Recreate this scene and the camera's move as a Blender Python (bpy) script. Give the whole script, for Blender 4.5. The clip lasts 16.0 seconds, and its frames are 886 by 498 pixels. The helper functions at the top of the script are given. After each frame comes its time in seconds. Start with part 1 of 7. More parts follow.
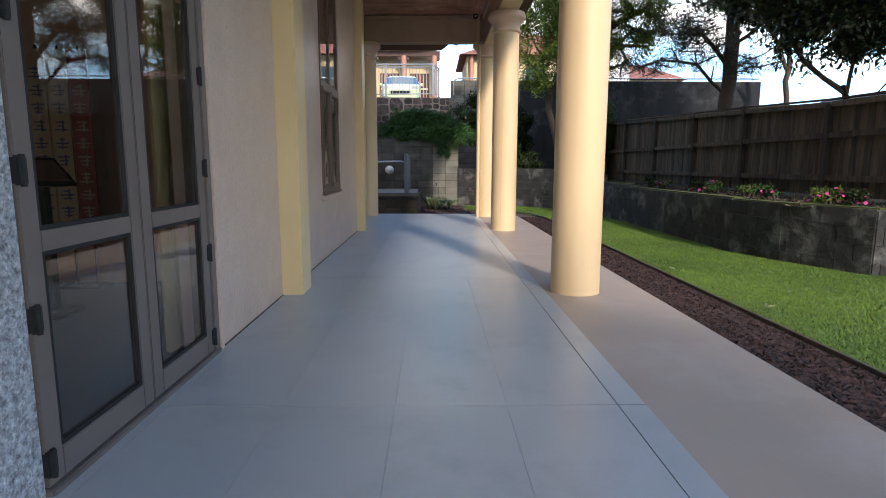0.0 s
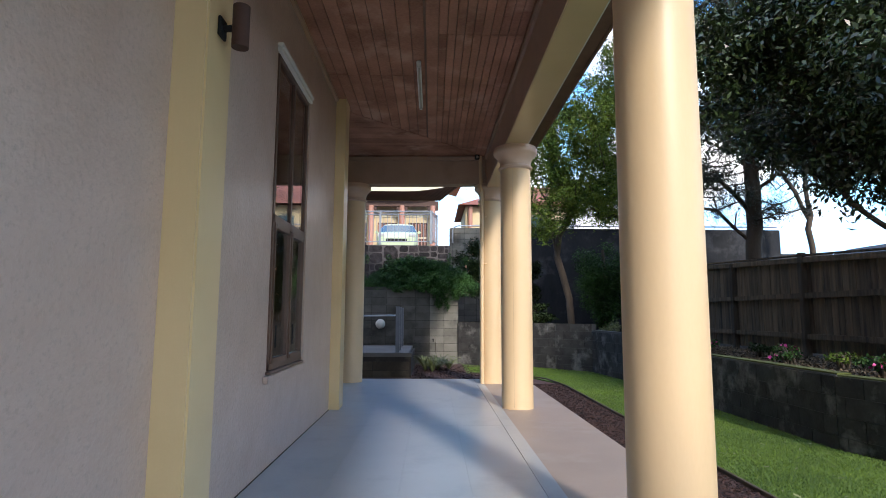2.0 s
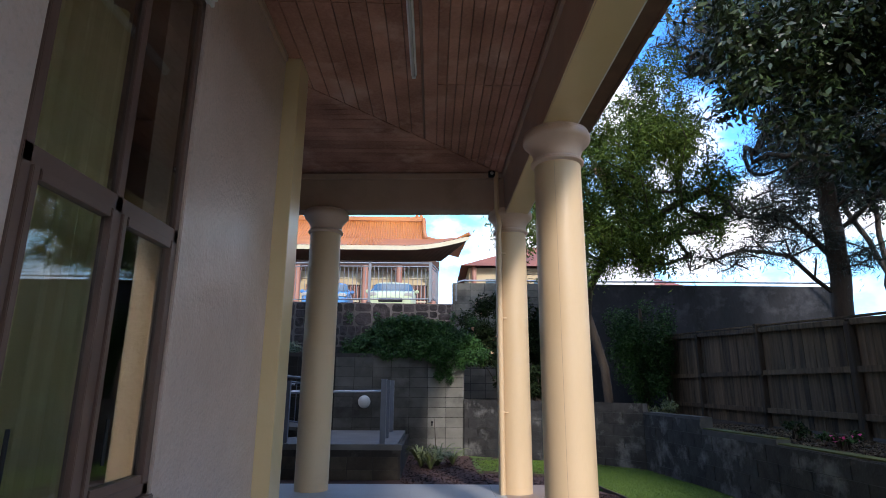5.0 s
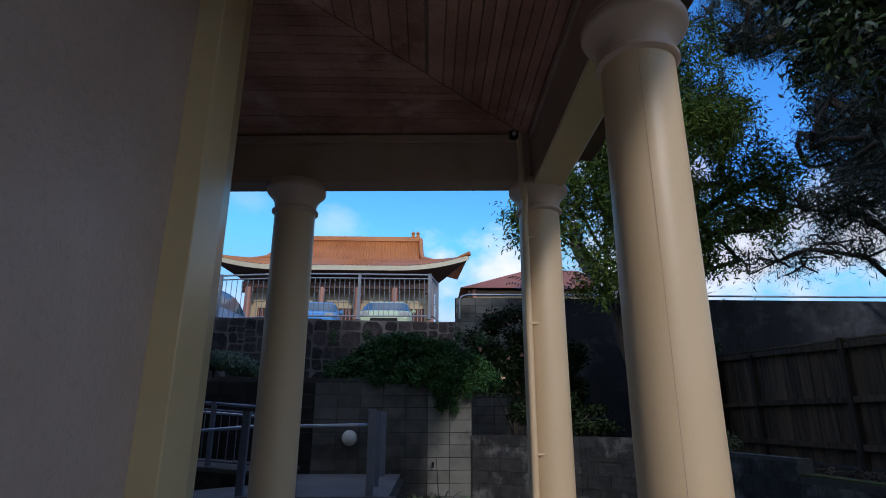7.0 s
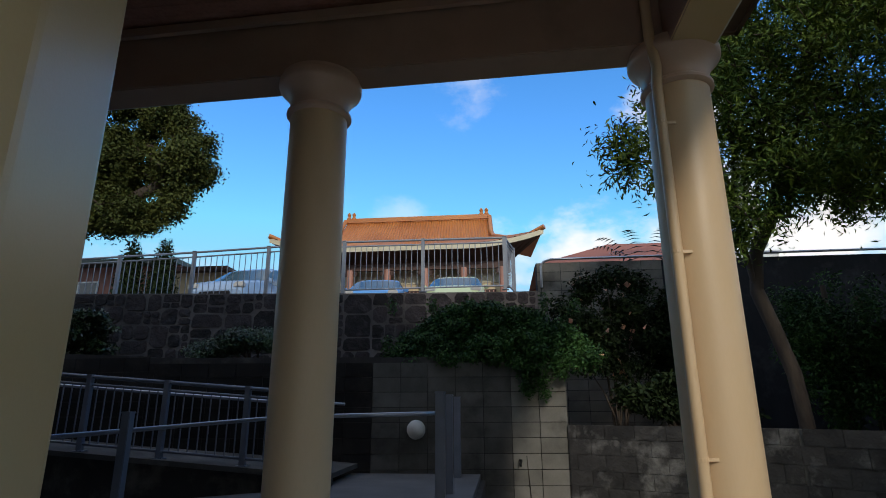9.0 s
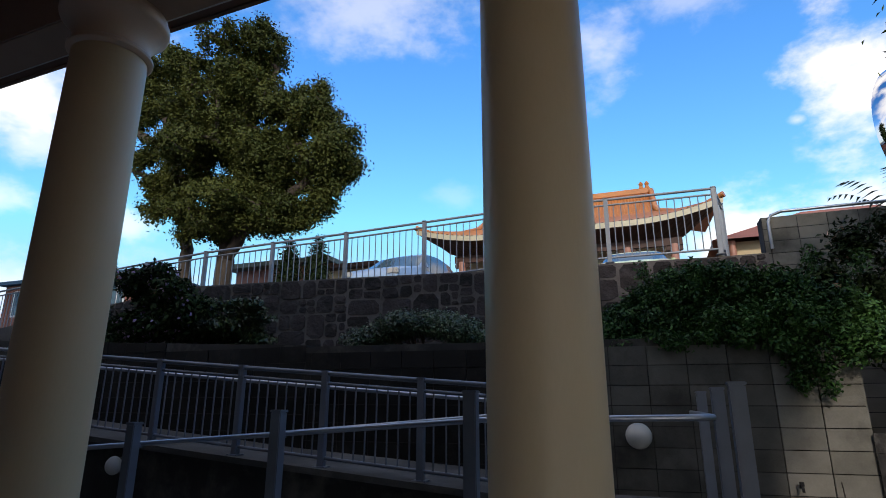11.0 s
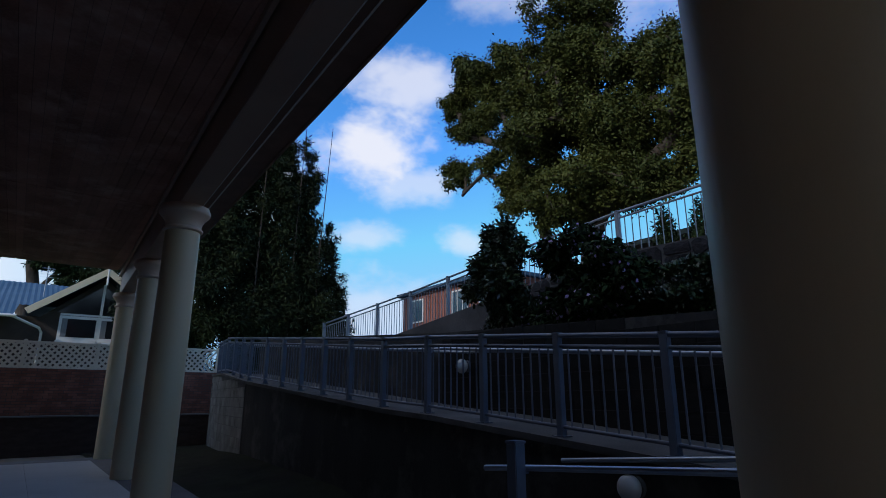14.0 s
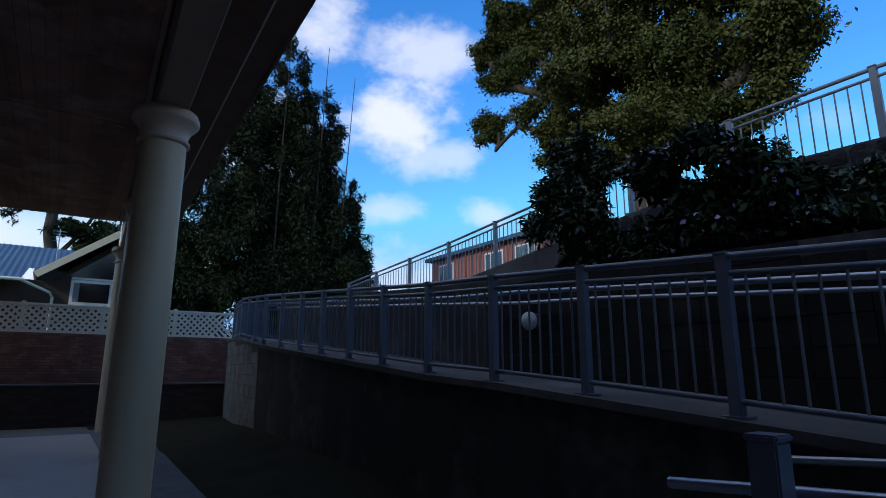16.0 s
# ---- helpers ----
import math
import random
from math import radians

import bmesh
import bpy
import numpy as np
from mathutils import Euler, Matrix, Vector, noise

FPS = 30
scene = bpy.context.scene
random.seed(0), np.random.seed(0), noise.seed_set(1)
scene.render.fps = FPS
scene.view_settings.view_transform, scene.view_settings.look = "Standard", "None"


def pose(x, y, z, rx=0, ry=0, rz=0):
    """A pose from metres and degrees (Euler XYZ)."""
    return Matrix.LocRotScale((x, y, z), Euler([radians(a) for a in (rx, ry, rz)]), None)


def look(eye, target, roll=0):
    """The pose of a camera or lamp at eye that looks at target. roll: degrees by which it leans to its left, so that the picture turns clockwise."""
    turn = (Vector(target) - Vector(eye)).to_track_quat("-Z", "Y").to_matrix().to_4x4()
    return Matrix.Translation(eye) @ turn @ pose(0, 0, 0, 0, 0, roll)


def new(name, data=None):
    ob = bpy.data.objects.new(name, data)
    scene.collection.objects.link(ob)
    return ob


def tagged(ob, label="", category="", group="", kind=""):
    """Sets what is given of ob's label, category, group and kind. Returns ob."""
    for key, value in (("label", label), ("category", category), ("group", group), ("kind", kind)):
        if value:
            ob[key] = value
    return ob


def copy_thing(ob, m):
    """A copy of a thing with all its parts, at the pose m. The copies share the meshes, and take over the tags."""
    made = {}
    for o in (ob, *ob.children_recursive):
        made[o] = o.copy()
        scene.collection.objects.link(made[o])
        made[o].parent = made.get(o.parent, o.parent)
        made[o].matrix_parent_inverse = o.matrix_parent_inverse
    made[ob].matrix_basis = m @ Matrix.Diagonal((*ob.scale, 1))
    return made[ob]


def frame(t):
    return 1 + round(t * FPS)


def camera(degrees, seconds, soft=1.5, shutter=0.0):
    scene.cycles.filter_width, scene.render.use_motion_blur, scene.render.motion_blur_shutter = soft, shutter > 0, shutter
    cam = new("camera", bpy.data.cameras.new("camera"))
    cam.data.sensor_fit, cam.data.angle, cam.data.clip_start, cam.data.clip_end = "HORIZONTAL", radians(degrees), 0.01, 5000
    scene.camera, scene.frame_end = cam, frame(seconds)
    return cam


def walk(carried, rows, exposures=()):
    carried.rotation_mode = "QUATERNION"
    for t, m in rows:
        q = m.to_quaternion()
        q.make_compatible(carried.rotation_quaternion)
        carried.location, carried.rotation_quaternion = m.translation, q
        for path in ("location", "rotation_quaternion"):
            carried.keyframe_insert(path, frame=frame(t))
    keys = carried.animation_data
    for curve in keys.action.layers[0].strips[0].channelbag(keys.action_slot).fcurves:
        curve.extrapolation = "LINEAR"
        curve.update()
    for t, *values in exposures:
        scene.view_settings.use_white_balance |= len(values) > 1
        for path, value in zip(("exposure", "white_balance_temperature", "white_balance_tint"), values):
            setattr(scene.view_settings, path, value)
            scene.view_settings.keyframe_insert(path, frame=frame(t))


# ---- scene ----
cam = camera(76.5, 16.0, 0.95)
PATH = [
    (0.0, 1.409, 0.718, 1.199, -0.97, -8.44, -0.13),
    (0.5, 1.411, 1.252, 1.231, -1.01, -7.68, 0.01),
    (1.0, 1.421, 1.815, 1.300, -1.03, -4.97, -0.13),
    (1.5, 1.446, 2.333, 1.358, -1.12, 1.54, -0.19),
    (2.0, 1.462, 2.853, 1.369, -1.11, 6.51, -0.26),
    (2.5, 1.508, 3.401, 1.377, -1.19, 9.52, -0.26),
    (3.0, 1.486, 3.925, 1.369, -1.18, 11.08, -0.33),
    (3.5, 1.490, 4.458, 1.363, -1.33, 11.82, -0.37),
    (4.0, 1.506, 4.963, 1.362, -1.06, 12.10, -0.39),
    (4.2, 1.522, 5.166, 1.370, -0.91, 12.32, -0.37),
    (6.5, 1.425, 7.670, 1.429, -1.52, 16.47, -0.36),
    (7.0, 1.407, 8.201, 1.389, -1.44, 16.83, -0.20),
    (7.5, 1.344, 8.744, 1.370, -0.44, 16.08, -0.26),
    (8.0, 1.355, 9.254, 1.362, 0.79, 15.82, -0.04),
    (8.2, 1.395, 9.455, 1.358, 1.77, 15.91, 0.16),
    (10.3, 0.693, 11.618, 1.400, 13.41, 15.14, -0.23),
    (10.5, 0.577, 11.773, 1.400, 14.92, 15.27, -0.13),
    (11.0, 0.251, 12.093, 1.389, 20.32, 15.37, -0.12),
    (11.5, -0.150, 12.362, 1.371, 25.59, 15.41, -0.49),
    (12.0, -0.697, 12.542, 1.374, 34.55, 15.45, -0.43),
    (12.5, -1.149, 12.715, 1.374, 42.20, 15.64, -0.41),
    (13.0, -1.622, 12.875, 1.380, 47.36, 15.47, -0.29),
    (13.5, -2.156, 12.985, 1.381, 51.38, 15.45, -0.18),
    (14.0, -2.670, 13.216, 1.373, 53.57, 14.93, 0.06),
    (14.5, -3.162, 13.399, 1.343, 55.15, 14.44, -0.01),
    (15.0, -3.642, 13.646, 1.314, 55.58, 13.58, -0.04),
    (15.5, -4.156, 13.857, 1.304, 55.99, 12.70, -0.02),
    (16.0, -4.588, 14.097, 1.295, 55.92, 12.16, -0.12),
]
EXPOSURES = [(0.0, 0.2, 7150, 14), (1.0, 0.2, 7000, 14), (1.5, 0.25, 6900, 13), (2.0, 0.15, 6700, 13.5), (3.0, 0.14, 6550, 13.5), (4.0, 0.46, 6500, 16), (4.6, 0.1, 6450, 16), (6.4, -0.85, 6250, 17), (7.0, -1.28, 5900, 15), (7.5, -1.6, 5900, 11), (8.2, -1.48, 6250, 9.5), (10.5, -0.82, 7500, 14), (11.0, -0.9, 7100, 14.5), (11.5, -1.2, 6900, 15), (12.0, -1.05, 6900, 15), (12.5, -0.55, 8000, 17), (13.0, -0.32, 8300, 21), (13.5, -1.1, 6600, 17), (14.0, -1.42, 6250, 14), (15.0, -1.36, 5950, 12), (16.0, -1.3, 6000, 13.5)]
walk(cam, [(t, pose(x, y, z, 90 + pitch, roll, yaw)) for t, x, y, z, yaw, pitch, roll in PATH], EXPOSURES)

# ---- world and sun ----
SUN_EL, SUN_AZ = radians(29), math.atan2(0.303, -0.953)
SKY_LOW, SKY_HIGH, SKY_CAP, CLOUD_WHITE = (0.62, 1.14, 1.50), (0.26, 0.86, 1.40), (1.95, 3.6, 5.4), (5.2, 5.25, 5.35)
CLOUDS_EAST = [(27, 22, 3.5, 4.5, 0.9), (19.5, 24.5, 5.0, 7.0, 0.95), (23, 20, 4, 5, 0.9), (8, 14.5, 8, 4.2, 1.0), (18, 14.5, 8, 4.2, 1.0), (29, 14.0, 9, 4.6, 1.0), (40, 14, 10, 6, 0.95), (54, 14, 12, 7, 0.95), (-30, 38, 13, 4.5, 0.4), (-3, 33, 5.5, 5, 0.45), (14.6, 23.9, 1.0, 0.6, 0.5), (7, 37, 6, 3, 0.3), (-62, 25, 7.5, 3.8, 0.9)]
CLOUDS_REST = [(-58, 31.5, 8, 2.8, 0.7), (-70, 32.5, 5, 4, 0.8), (-74, 23, 6, 6, 0.9), (-56, 21.5, 6, 2.0, 0.55), (-62.5, 16, 4.5, 1.5, 0.5), (-51, 15.6, 3.0, 1.7, 0.55), (-46, 39, 9, 2.4, 0.4), (-19, 20.5, 3, 1.5, 0.15), (-10, 19.0, 3, 1.8, 0.3), (-66, 8, 18, 4.5, 0.45), (-40, 8, 22, 5, 0.4), (-12, 8, 20, 5, 0.4)]
CLOUDS = CLOUDS_EAST + CLOUDS_REST
world = bpy.data.worlds.new("sky")
scene.world = world
world.use_nodes = True
wn, wl = world.node_tree.nodes, world.node_tree.links
wn.clear()
w_out = wn.new("ShaderNodeOutputWorld")
w_bg = wn.new("ShaderNodeBackground")
w_sky = wn.new("ShaderNodeTexSky")
w_sky.sky_type, w_sky.sun_disc = "NISHITA", False
w_sky.sun_elevation, w_sky.sun_rotation = SUN_EL, SUN_AZ
w_sky.air_density, w_sky.dust_density, w_sky.ozone_density = 1.0, 0.4, 2.0


def wmath(op, a, b=None):
    k = wn.new("ShaderNodeMath")
    k.operation = op
    for slot, v in ((0, a), (1, b)):
        if v is None:
            continue
        if isinstance(v, (int, float)):
            k.inputs[slot].default_value = v
        else:
            wl.new(v, k.inputs[slot])
    return k.outputs[0]


def wrange(v, a0, a1, b0=0.0, b1=1.0, smooth=True):
    k = wn.new("ShaderNodeMapRange")
    k.interpolation_type = "SMOOTHSTEP" if smooth else "LINEAR"
    for key, x in (("From Min", a0), ("From Max", a1), ("To Min", b0), ("To Max", b1)):
        k.inputs[key].default_value = x
    wl.new(v, k.inputs["Value"])
    return k.outputs["Result"]


def wnoise(scale, detail, rough, stretch=1.6):
    mp = wn.new("ShaderNodeMapping")
    mp.inputs["Scale"].default_value = (1.0, 1.0, stretch)
    wl.new(w_co.outputs["Generated"], mp.inputs["Vector"])
    k = wn.new("ShaderNodeTexNoise")
    k.inputs["Scale"].default_value, k.inputs["Detail"].default_value, k.inputs["Roughness"].default_value = scale, detail, rough
    wl.new(mp.outputs["Vector"], k.inputs["Vector"])
    return k.outputs["Fac"]


def wmix(f, a, b, blend="MIX"):
    k = wn.new("ShaderNodeMixRGB")
    k.blend_type = blend
    for slot, v in (("Fac", f), ("Color1", a), ("Color2", b)):
        if isinstance(v, tuple):
            k.inputs[slot].default_value = (*v, 1)
        elif isinstance(v, (int, float)):
            k.inputs[slot].default_value = v
        else:
            wl.new(v, k.inputs[slot])
    return k.outputs["Color"]


w_co = wn.new("ShaderNodeTexCoord")
w_split = wn.new("ShaderNodeSeparateXYZ")
wl.new(w_co.outputs["Generated"], w_split.inputs["Vector"])
w_x, w_y, w_z = (w_split.outputs[k] for k in "XYZ")
# clear sky: paler towards the horizon
w_clear = wmix(1.0, w_sky.outputs["Color"], wmix(wrange(w_z, 0.05, 0.75, smooth=False), SKY_LOW, SKY_HIGH), "MULTIPLY")
w_clear = wmix(1.0, w_clear, SKY_CAP, "DARKEN")
# clouds by bearing and height in degrees: (bearing, height, half width, half height, density)
w_az = wmath("MULTIPLY", wmath("ARCTAN2", w_x, w_y), 57.2958)
w_el = wmath("MULTIPLY", wmath("ARCSINE", w_z), 57.2958)
w_wob = wmath("SUBTRACT", wnoise(14.0, 6.0, 0.62), 0.5)
w_wob2 = wmath("SUBTRACT", wnoise(5.2, 5.0, 0.58), 0.5)
w_sum = None
for az, el, hw, hh, dens in CLOUDS:
    dx = wmath("DIVIDE", wmath("SUBTRACT", w_az, az), hw)
    dy = wmath("DIVIDE", wmath("SUBTRACT", w_el, el), hh)
    r2 = wmath("ADD", wmath("MULTIPLY", dx, dx), wmath("MULTIPLY", dy, dy))
    r2 = wmath("ADD", wmath("SQRT", r2), wmath("ADD", wmath("MULTIPLY", w_wob, 1.7), wmath("MULTIPLY", w_wob2, 2.6)))
    one = wrange(r2, 0.05, 1.25, dens, 0.0)
    w_sum = one if w_sum is None else wmath("MAXIMUM", w_sum, one)
# unseen broken cloud behind the walk and overhead, added to whiten the ambient
w_rest = wmath("MAXIMUM", wrange(w_y, 0.30, -0.25), wrange(w_z, 0.66, 0.85))
w_rest = wmath("MULTIPLY", wrange(wnoise(2.6, 6.0, 0.5), 0.40, 0.62), w_rest)
w_mask = wmath("MAXIMUM", w_sum, w_rest)
wl.new(wmix(w_mask, w_clear, CLOUD_WHITE), w_bg.inputs["Color"])
wl.new(w_bg.outputs["Background"], w_out.inputs["Surface"])
w_bg.inputs["Strength"].default_value = 0.46

sun = new("sun", bpy.data.lights.new("sun", "SUN"))
sun.data.energy, sun.data.angle, sun.data.color = 3.4, radians(4.2), (1.0, 0.955, 0.88)
sun.matrix_world = look((0, 0, 30), (-0.303 * math.cos(SUN_EL), 0.953 * math.cos(SUN_EL), 30 - math.sin(SUN_EL)))


# ---- materials ----
def material(name, c1, c2, scale=6.0, rough=0.7, bump=0.1, fine=60.0, metal=0.0, stretch=(1, 1, 1), piece=0.0, island=0.0, stain=None, stain_scale=1.2, spec=0.5, space="Object", fine_mix=0.35):
    """Two colours mixed by noise at two sizes, with relief; stain: a third colour in patches; piece, island: how much whole pieces differ."""
    m = bpy.data.materials.new(name)
    m.use_nodes = True
    n, l = m.node_tree.nodes, m.node_tree.links
    b = n["Principled BSDF"]
    co = n.new("ShaderNodeTexCoord")
    mp = n.new("ShaderNodeMapping")
    mp.inputs["Scale"].default_value = stretch
    where = n.new("ShaderNodeNewGeometry").outputs["Position"] if piece else co.outputs[space]
    l.new(where, mp.inputs["Vector"])
    big, small = n.new("ShaderNodeTexNoise"), n.new("ShaderNodeTexNoise")
    big.inputs["Scale"].default_value, big.inputs["Detail"].default_value = scale, 4
    small.inputs["Scale"].default_value, small.inputs["Detail"].default_value = fine, 3
    for t in (big, small):
        l.new(mp.outputs["Vector"], t.inputs["Vector"])
    add = n.new("ShaderNodeMath")
    add.operation = "MULTIPLY_ADD"
    l.new(small.outputs["Fac"], add.inputs[0])
    add.inputs[1].default_value = fine_mix
    sub = n.new("ShaderNodeMath")
    sub.operation = "MULTIPLY_ADD"
    l.new(big.outputs["Fac"], sub.inputs[0])
    sub.inputs[1].default_value = 1.8
    sub.inputs[2].default_value = -0.4 - fine_mix / 2
    l.new(sub.outputs[0], add.inputs[2])
    last = add.outputs[0]
    for amount, kind in ((piece, "ShaderNodeObjectInfo"), (island, "ShaderNodeNewGeometry")):
        if amount:
            info = n.new(kind)
            k = n.new("ShaderNodeMath")
            k.operation = "MULTIPLY_ADD"
            l.new(info.outputs["Random" if kind.endswith("Info") else "Random Per Island"], k.inputs[0])
            k.inputs[1].default_value = amount
            h = n.new("ShaderNodeMath")
            h.operation = "SUBTRACT"
            l.new(last, h.inputs[0])
            h.inputs[1].default_value = amount / 2
            l.new(h.outputs[0], k.inputs[2])
            last = k.outputs[0]
    mix = n.new("ShaderNodeMixRGB")
    mix.use_clamp = True
    mix.inputs["Color1"].default_value, mix.inputs["Color2"].default_value = (*c1, 1), (*c2, 1)
    clamp = n.new("ShaderNodeClamp")
    l.new(last, clamp.inputs["Value"])
    l.new(clamp.outputs[0], mix.inputs["Fac"])
    colour = mix.outputs["Color"]
    if stain:
        st = n.new("ShaderNodeTexNoise")
        st.inputs["Scale"].default_value, st.inputs["Detail"].default_value, st.inputs["Roughness"].default_value = stain_scale, 6, 0.65
        l.new(where, st.inputs["Vector"])
        rp = n.new("ShaderNodeValToRGB")
        rp.color_ramp.elements[0].position, rp.color_ramp.elements[1].position = 0.52, 0.68
        l.new(st.outputs["Fac"], rp.inputs["Fac"])
        m2 = n.new("ShaderNodeMixRGB")
        m2.inputs["Color2"].default_value = (*stain, 1)
        l.new(rp.outputs["Color"], m2.inputs["Fac"])
        l.new(colour, m2.inputs["Color1"])
        colour = m2.outputs["Color"]
    l.new(colour, b.inputs["Base Color"])
    b.inputs["Roughness"].default_value, b.inputs["Metallic"].default_value = rough, metal
    b.inputs["Specular IOR Level"].default_value = spec
    if bump:
        bp = n.new("ShaderNodeBump")
        bp.inputs["Strength"].default_value, bp.inputs["Distance"].default_value = bump, 0.02
        l.new(add.outputs[0], bp.inputs["Height"])
        l.new(bp.outputs["Normal"], b.inputs["Normal"])
    return m


def glass(name, tint=(0.9, 0.95, 0.95)):
    m = bpy.data.materials.new(name)
    m.use_nodes = True
    b = m.node_tree.nodes["Principled BSDF"]
    b.inputs["Base Color"].default_value = (*tint, 1)
    b.inputs["Roughness"].default_value, b.inputs["IOR"].default_value, b.inputs["Transmission Weight"].default_value = 0.01, 1.6, 1.0
    return m


M = {}
M["stucco"] = material("painted_stucco", (0.495, 0.37, 0.305), (0.585, 0.45, 0.385), 3, 0.30, 0.5, 34, stain=(0.46, 0.355, 0.295), stain_scale=26.0, spec=0.55, fine_mix=0.55)
M["cream"] = material("cream_paint", (0.645, 0.485, 0.255), (0.73, 0.565, 0.32), 1.6, 0.30, 0.05, 90, spec=0.5)
M["column_cream"] = material("column_paint", (0.665, 0.478, 0.275), (0.765, 0.566, 0.35), 1.3, 0.43, 0.05, 70, stretch=(1, 1, 0.25), stain=(0.705, 0.517, 0.32), stain_scale=2.0)
M["beam_paint"] = material("taupe_beam_paint", (0.42, 0.285, 0.20), (0.50, 0.345, 0.25), 1.6, 0.5, 0.06, 60, stain=(0.40, 0.275, 0.195), stain_scale=1.4)
M["cap"] = material("capital_paint", (0.62, 0.43, 0.31), (0.72, 0.52, 0.38), 3, 0.45, 0.08, 60)
M["ceiling"] = material("stained_board", (0.24, 0.108, 0.07), (0.54, 0.285, 0.20), 1.5, 0.6, 0.14, 26, stretch=(1.2, 1.2, 1.2), island=0.5, stain=(0.56, 0.345, 0.255), stain_scale=1.6, fine_mix=0.7, spec=0.25)
M["soffit"] = material("brown_timber", (0.15, 0.085, 0.058), (0.23, 0.135, 0.095), 4, 0.5, 0.1, 50)
M["slab"] = material("grey_floor_paint", (0.35, 0.365, 0.372), (0.41, 0.425, 0.43), 1.1, 0.33, 0.05, 45, piece=0.15, stain=(0.325, 0.34, 0.352), stain_scale=1.7)
M["groove"] = material("joint_grey", (0.07, 0.07, 0.075), (0.12, 0.12, 0.125), 3, 0.8, 0.1, 60)
M["path"] = material("tan_path_paint", (0.34, 0.262, 0.208), (0.405, 0.312, 0.25), 1.4, 0.5, 0.12, 80, stain=(0.405, 0.33, 0.278), stain_scale=1.1)
M["soil"] = material("dark_soil", (0.018, 0.013, 0.009), (0.05, 0.036, 0.025), 5, 0.95, 0.8, 40, spec=0.15)
M["mulch"] = material("bark_mulch", (0.009, 0.0048, 0.0048), (0.080, 0.040, 0.034), 8, 0.9, 0.3, 60, island=1.5)
M["lawn"] = material("lawn_ground", (0.05, 0.10, 0.015), (0.11, 0.18, 0.03), 3, 0.95, 0.8, 60)
M["grass"] = material("grass_blade", (0.034, 0.082, 0.006), (0.155, 0.25, 0.025), 0.7, 0.6, 0.0, 14, island=1.1)
M["edging"] = material("edging_board", (0.05, 0.04, 0.03), (0.10, 0.08, 0.06), 6, 0.9, 0.4, 50)
M["block_dark"] = material("weathered_block", (0.016, 0.0155, 0.0155), (0.052, 0.049, 0.047), 5, 0.95, 0.9, 35, piece=0.4, stain=(0.17, 0.165, 0.155), stain_scale=2.2)
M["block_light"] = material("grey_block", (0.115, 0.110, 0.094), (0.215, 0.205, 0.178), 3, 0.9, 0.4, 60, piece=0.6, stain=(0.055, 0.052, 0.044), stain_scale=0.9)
M["mortar"] = material("dark_mortar", (0.05, 0.05, 0.05), (0.09, 0.09, 0.085), 8, 0.95, 0.3, 60)
M["basalt"] = material("basalt_stone", (0.0075, 0.0058, 0.0066), (0.032, 0.025, 0.027), 7, 0.9, 1.0, 22, piece=1.2, stain=(0.048, 0.040, 0.042), stain_scale=4.0, fine_mix=0.7)
M["mortar_light"] = material("pale_mortar", (0.040, 0.035, 0.035), (0.16, 0.142, 0.136), 0.9, 0.95, 0.4, 30, fine_mix=0.5)
# near black, with upright streaks and paler patches
M["ramp_wall"] = material("dark_wall", (0.012, 0.011, 0.0105), (0.040, 0.035, 0.031), 2.6, 0.9, 0.5, 40, stretch=(1, 1, 0.22), stain=(0.085, 0.075, 0.065), stain_scale=1.6)
M["concrete"] = material("concrete", (0.10, 0.096, 0.09), (0.17, 0.162, 0.153), 2, 0.85, 0.3, 60)
M["rail"] = material("grey_blue_rail_paint", (0.115, 0.132, 0.165), (0.155, 0.175, 0.215), 5, 0.36, 0.03, 60)
# same rail paint, lightened for the terrace: its sunlight is in the colour
M["rail_lit"] = material("lit_rail_paint", (0.23, 0.255, 0.29), (0.30, 0.33, 0.37), 5, 0.4, 0.03, 60)
M["galv"] = material("galvanised_pipe", (0.34, 0.37, 0.42), (0.44, 0.47, 0.52), 6, 0.34, 0.03, 60, metal=0.85)
M["fence"] = material("weathered_paling", (0.026, 0.0185, 0.0115), (0.135, 0.098, 0.056), 2.5, 0.9, 0.4, 50, stretch=(6, 6, 0.6), piece=0.6)
M["alu"] = material("bronze_aluminium", (0.105, 0.060, 0.046), (0.14, 0.084, 0.066), 3, 0.36, 0.02, 60)
M["door_alu"] = material("taupe_aluminium", (0.118, 0.094, 0.086), (0.15, 0.122, 0.112), 3, 0.42, 0.02, 60)
M["black"] = material("black_plastic", (0.012, 0.012, 0.013), (0.024, 0.024, 0.026), 8, 0.6, 0.05, 60, spec=0.2)
M["white"] = material("white_paint", (0.72, 0.72, 0.70), (0.80, 0.80, 0.78), 4, 0.5, 0.05, 60)
M["opal"] = material("opal_glass", (0.46, 0.45, 0.42), (0.56, 0.55, 0.51), 4, 0.3, 0.02, 40)
M["glass"] = glass("clear_glass")
M["bark"] = material("tree_bark", (0.035, 0.026, 0.020), (0.10, 0.075, 0.055), 5, 0.95, 0.9, 30, stretch=(1, 1, 0.3))
M["leaf_a"] = material("leaf_yellow_green", (0.030, 0.072, 0.010), (0.15, 0.215, 0.032), 0.9, 0.6, 0.0, 20, island=0.9, spec=0.2)
M["leaf_d"] = material("leaf_dull_green", (0.028, 0.040, 0.009), (0.108, 0.120, 0.028), 0.5, 0.6, 0.0, 20, island=0.4, spec=0.15)
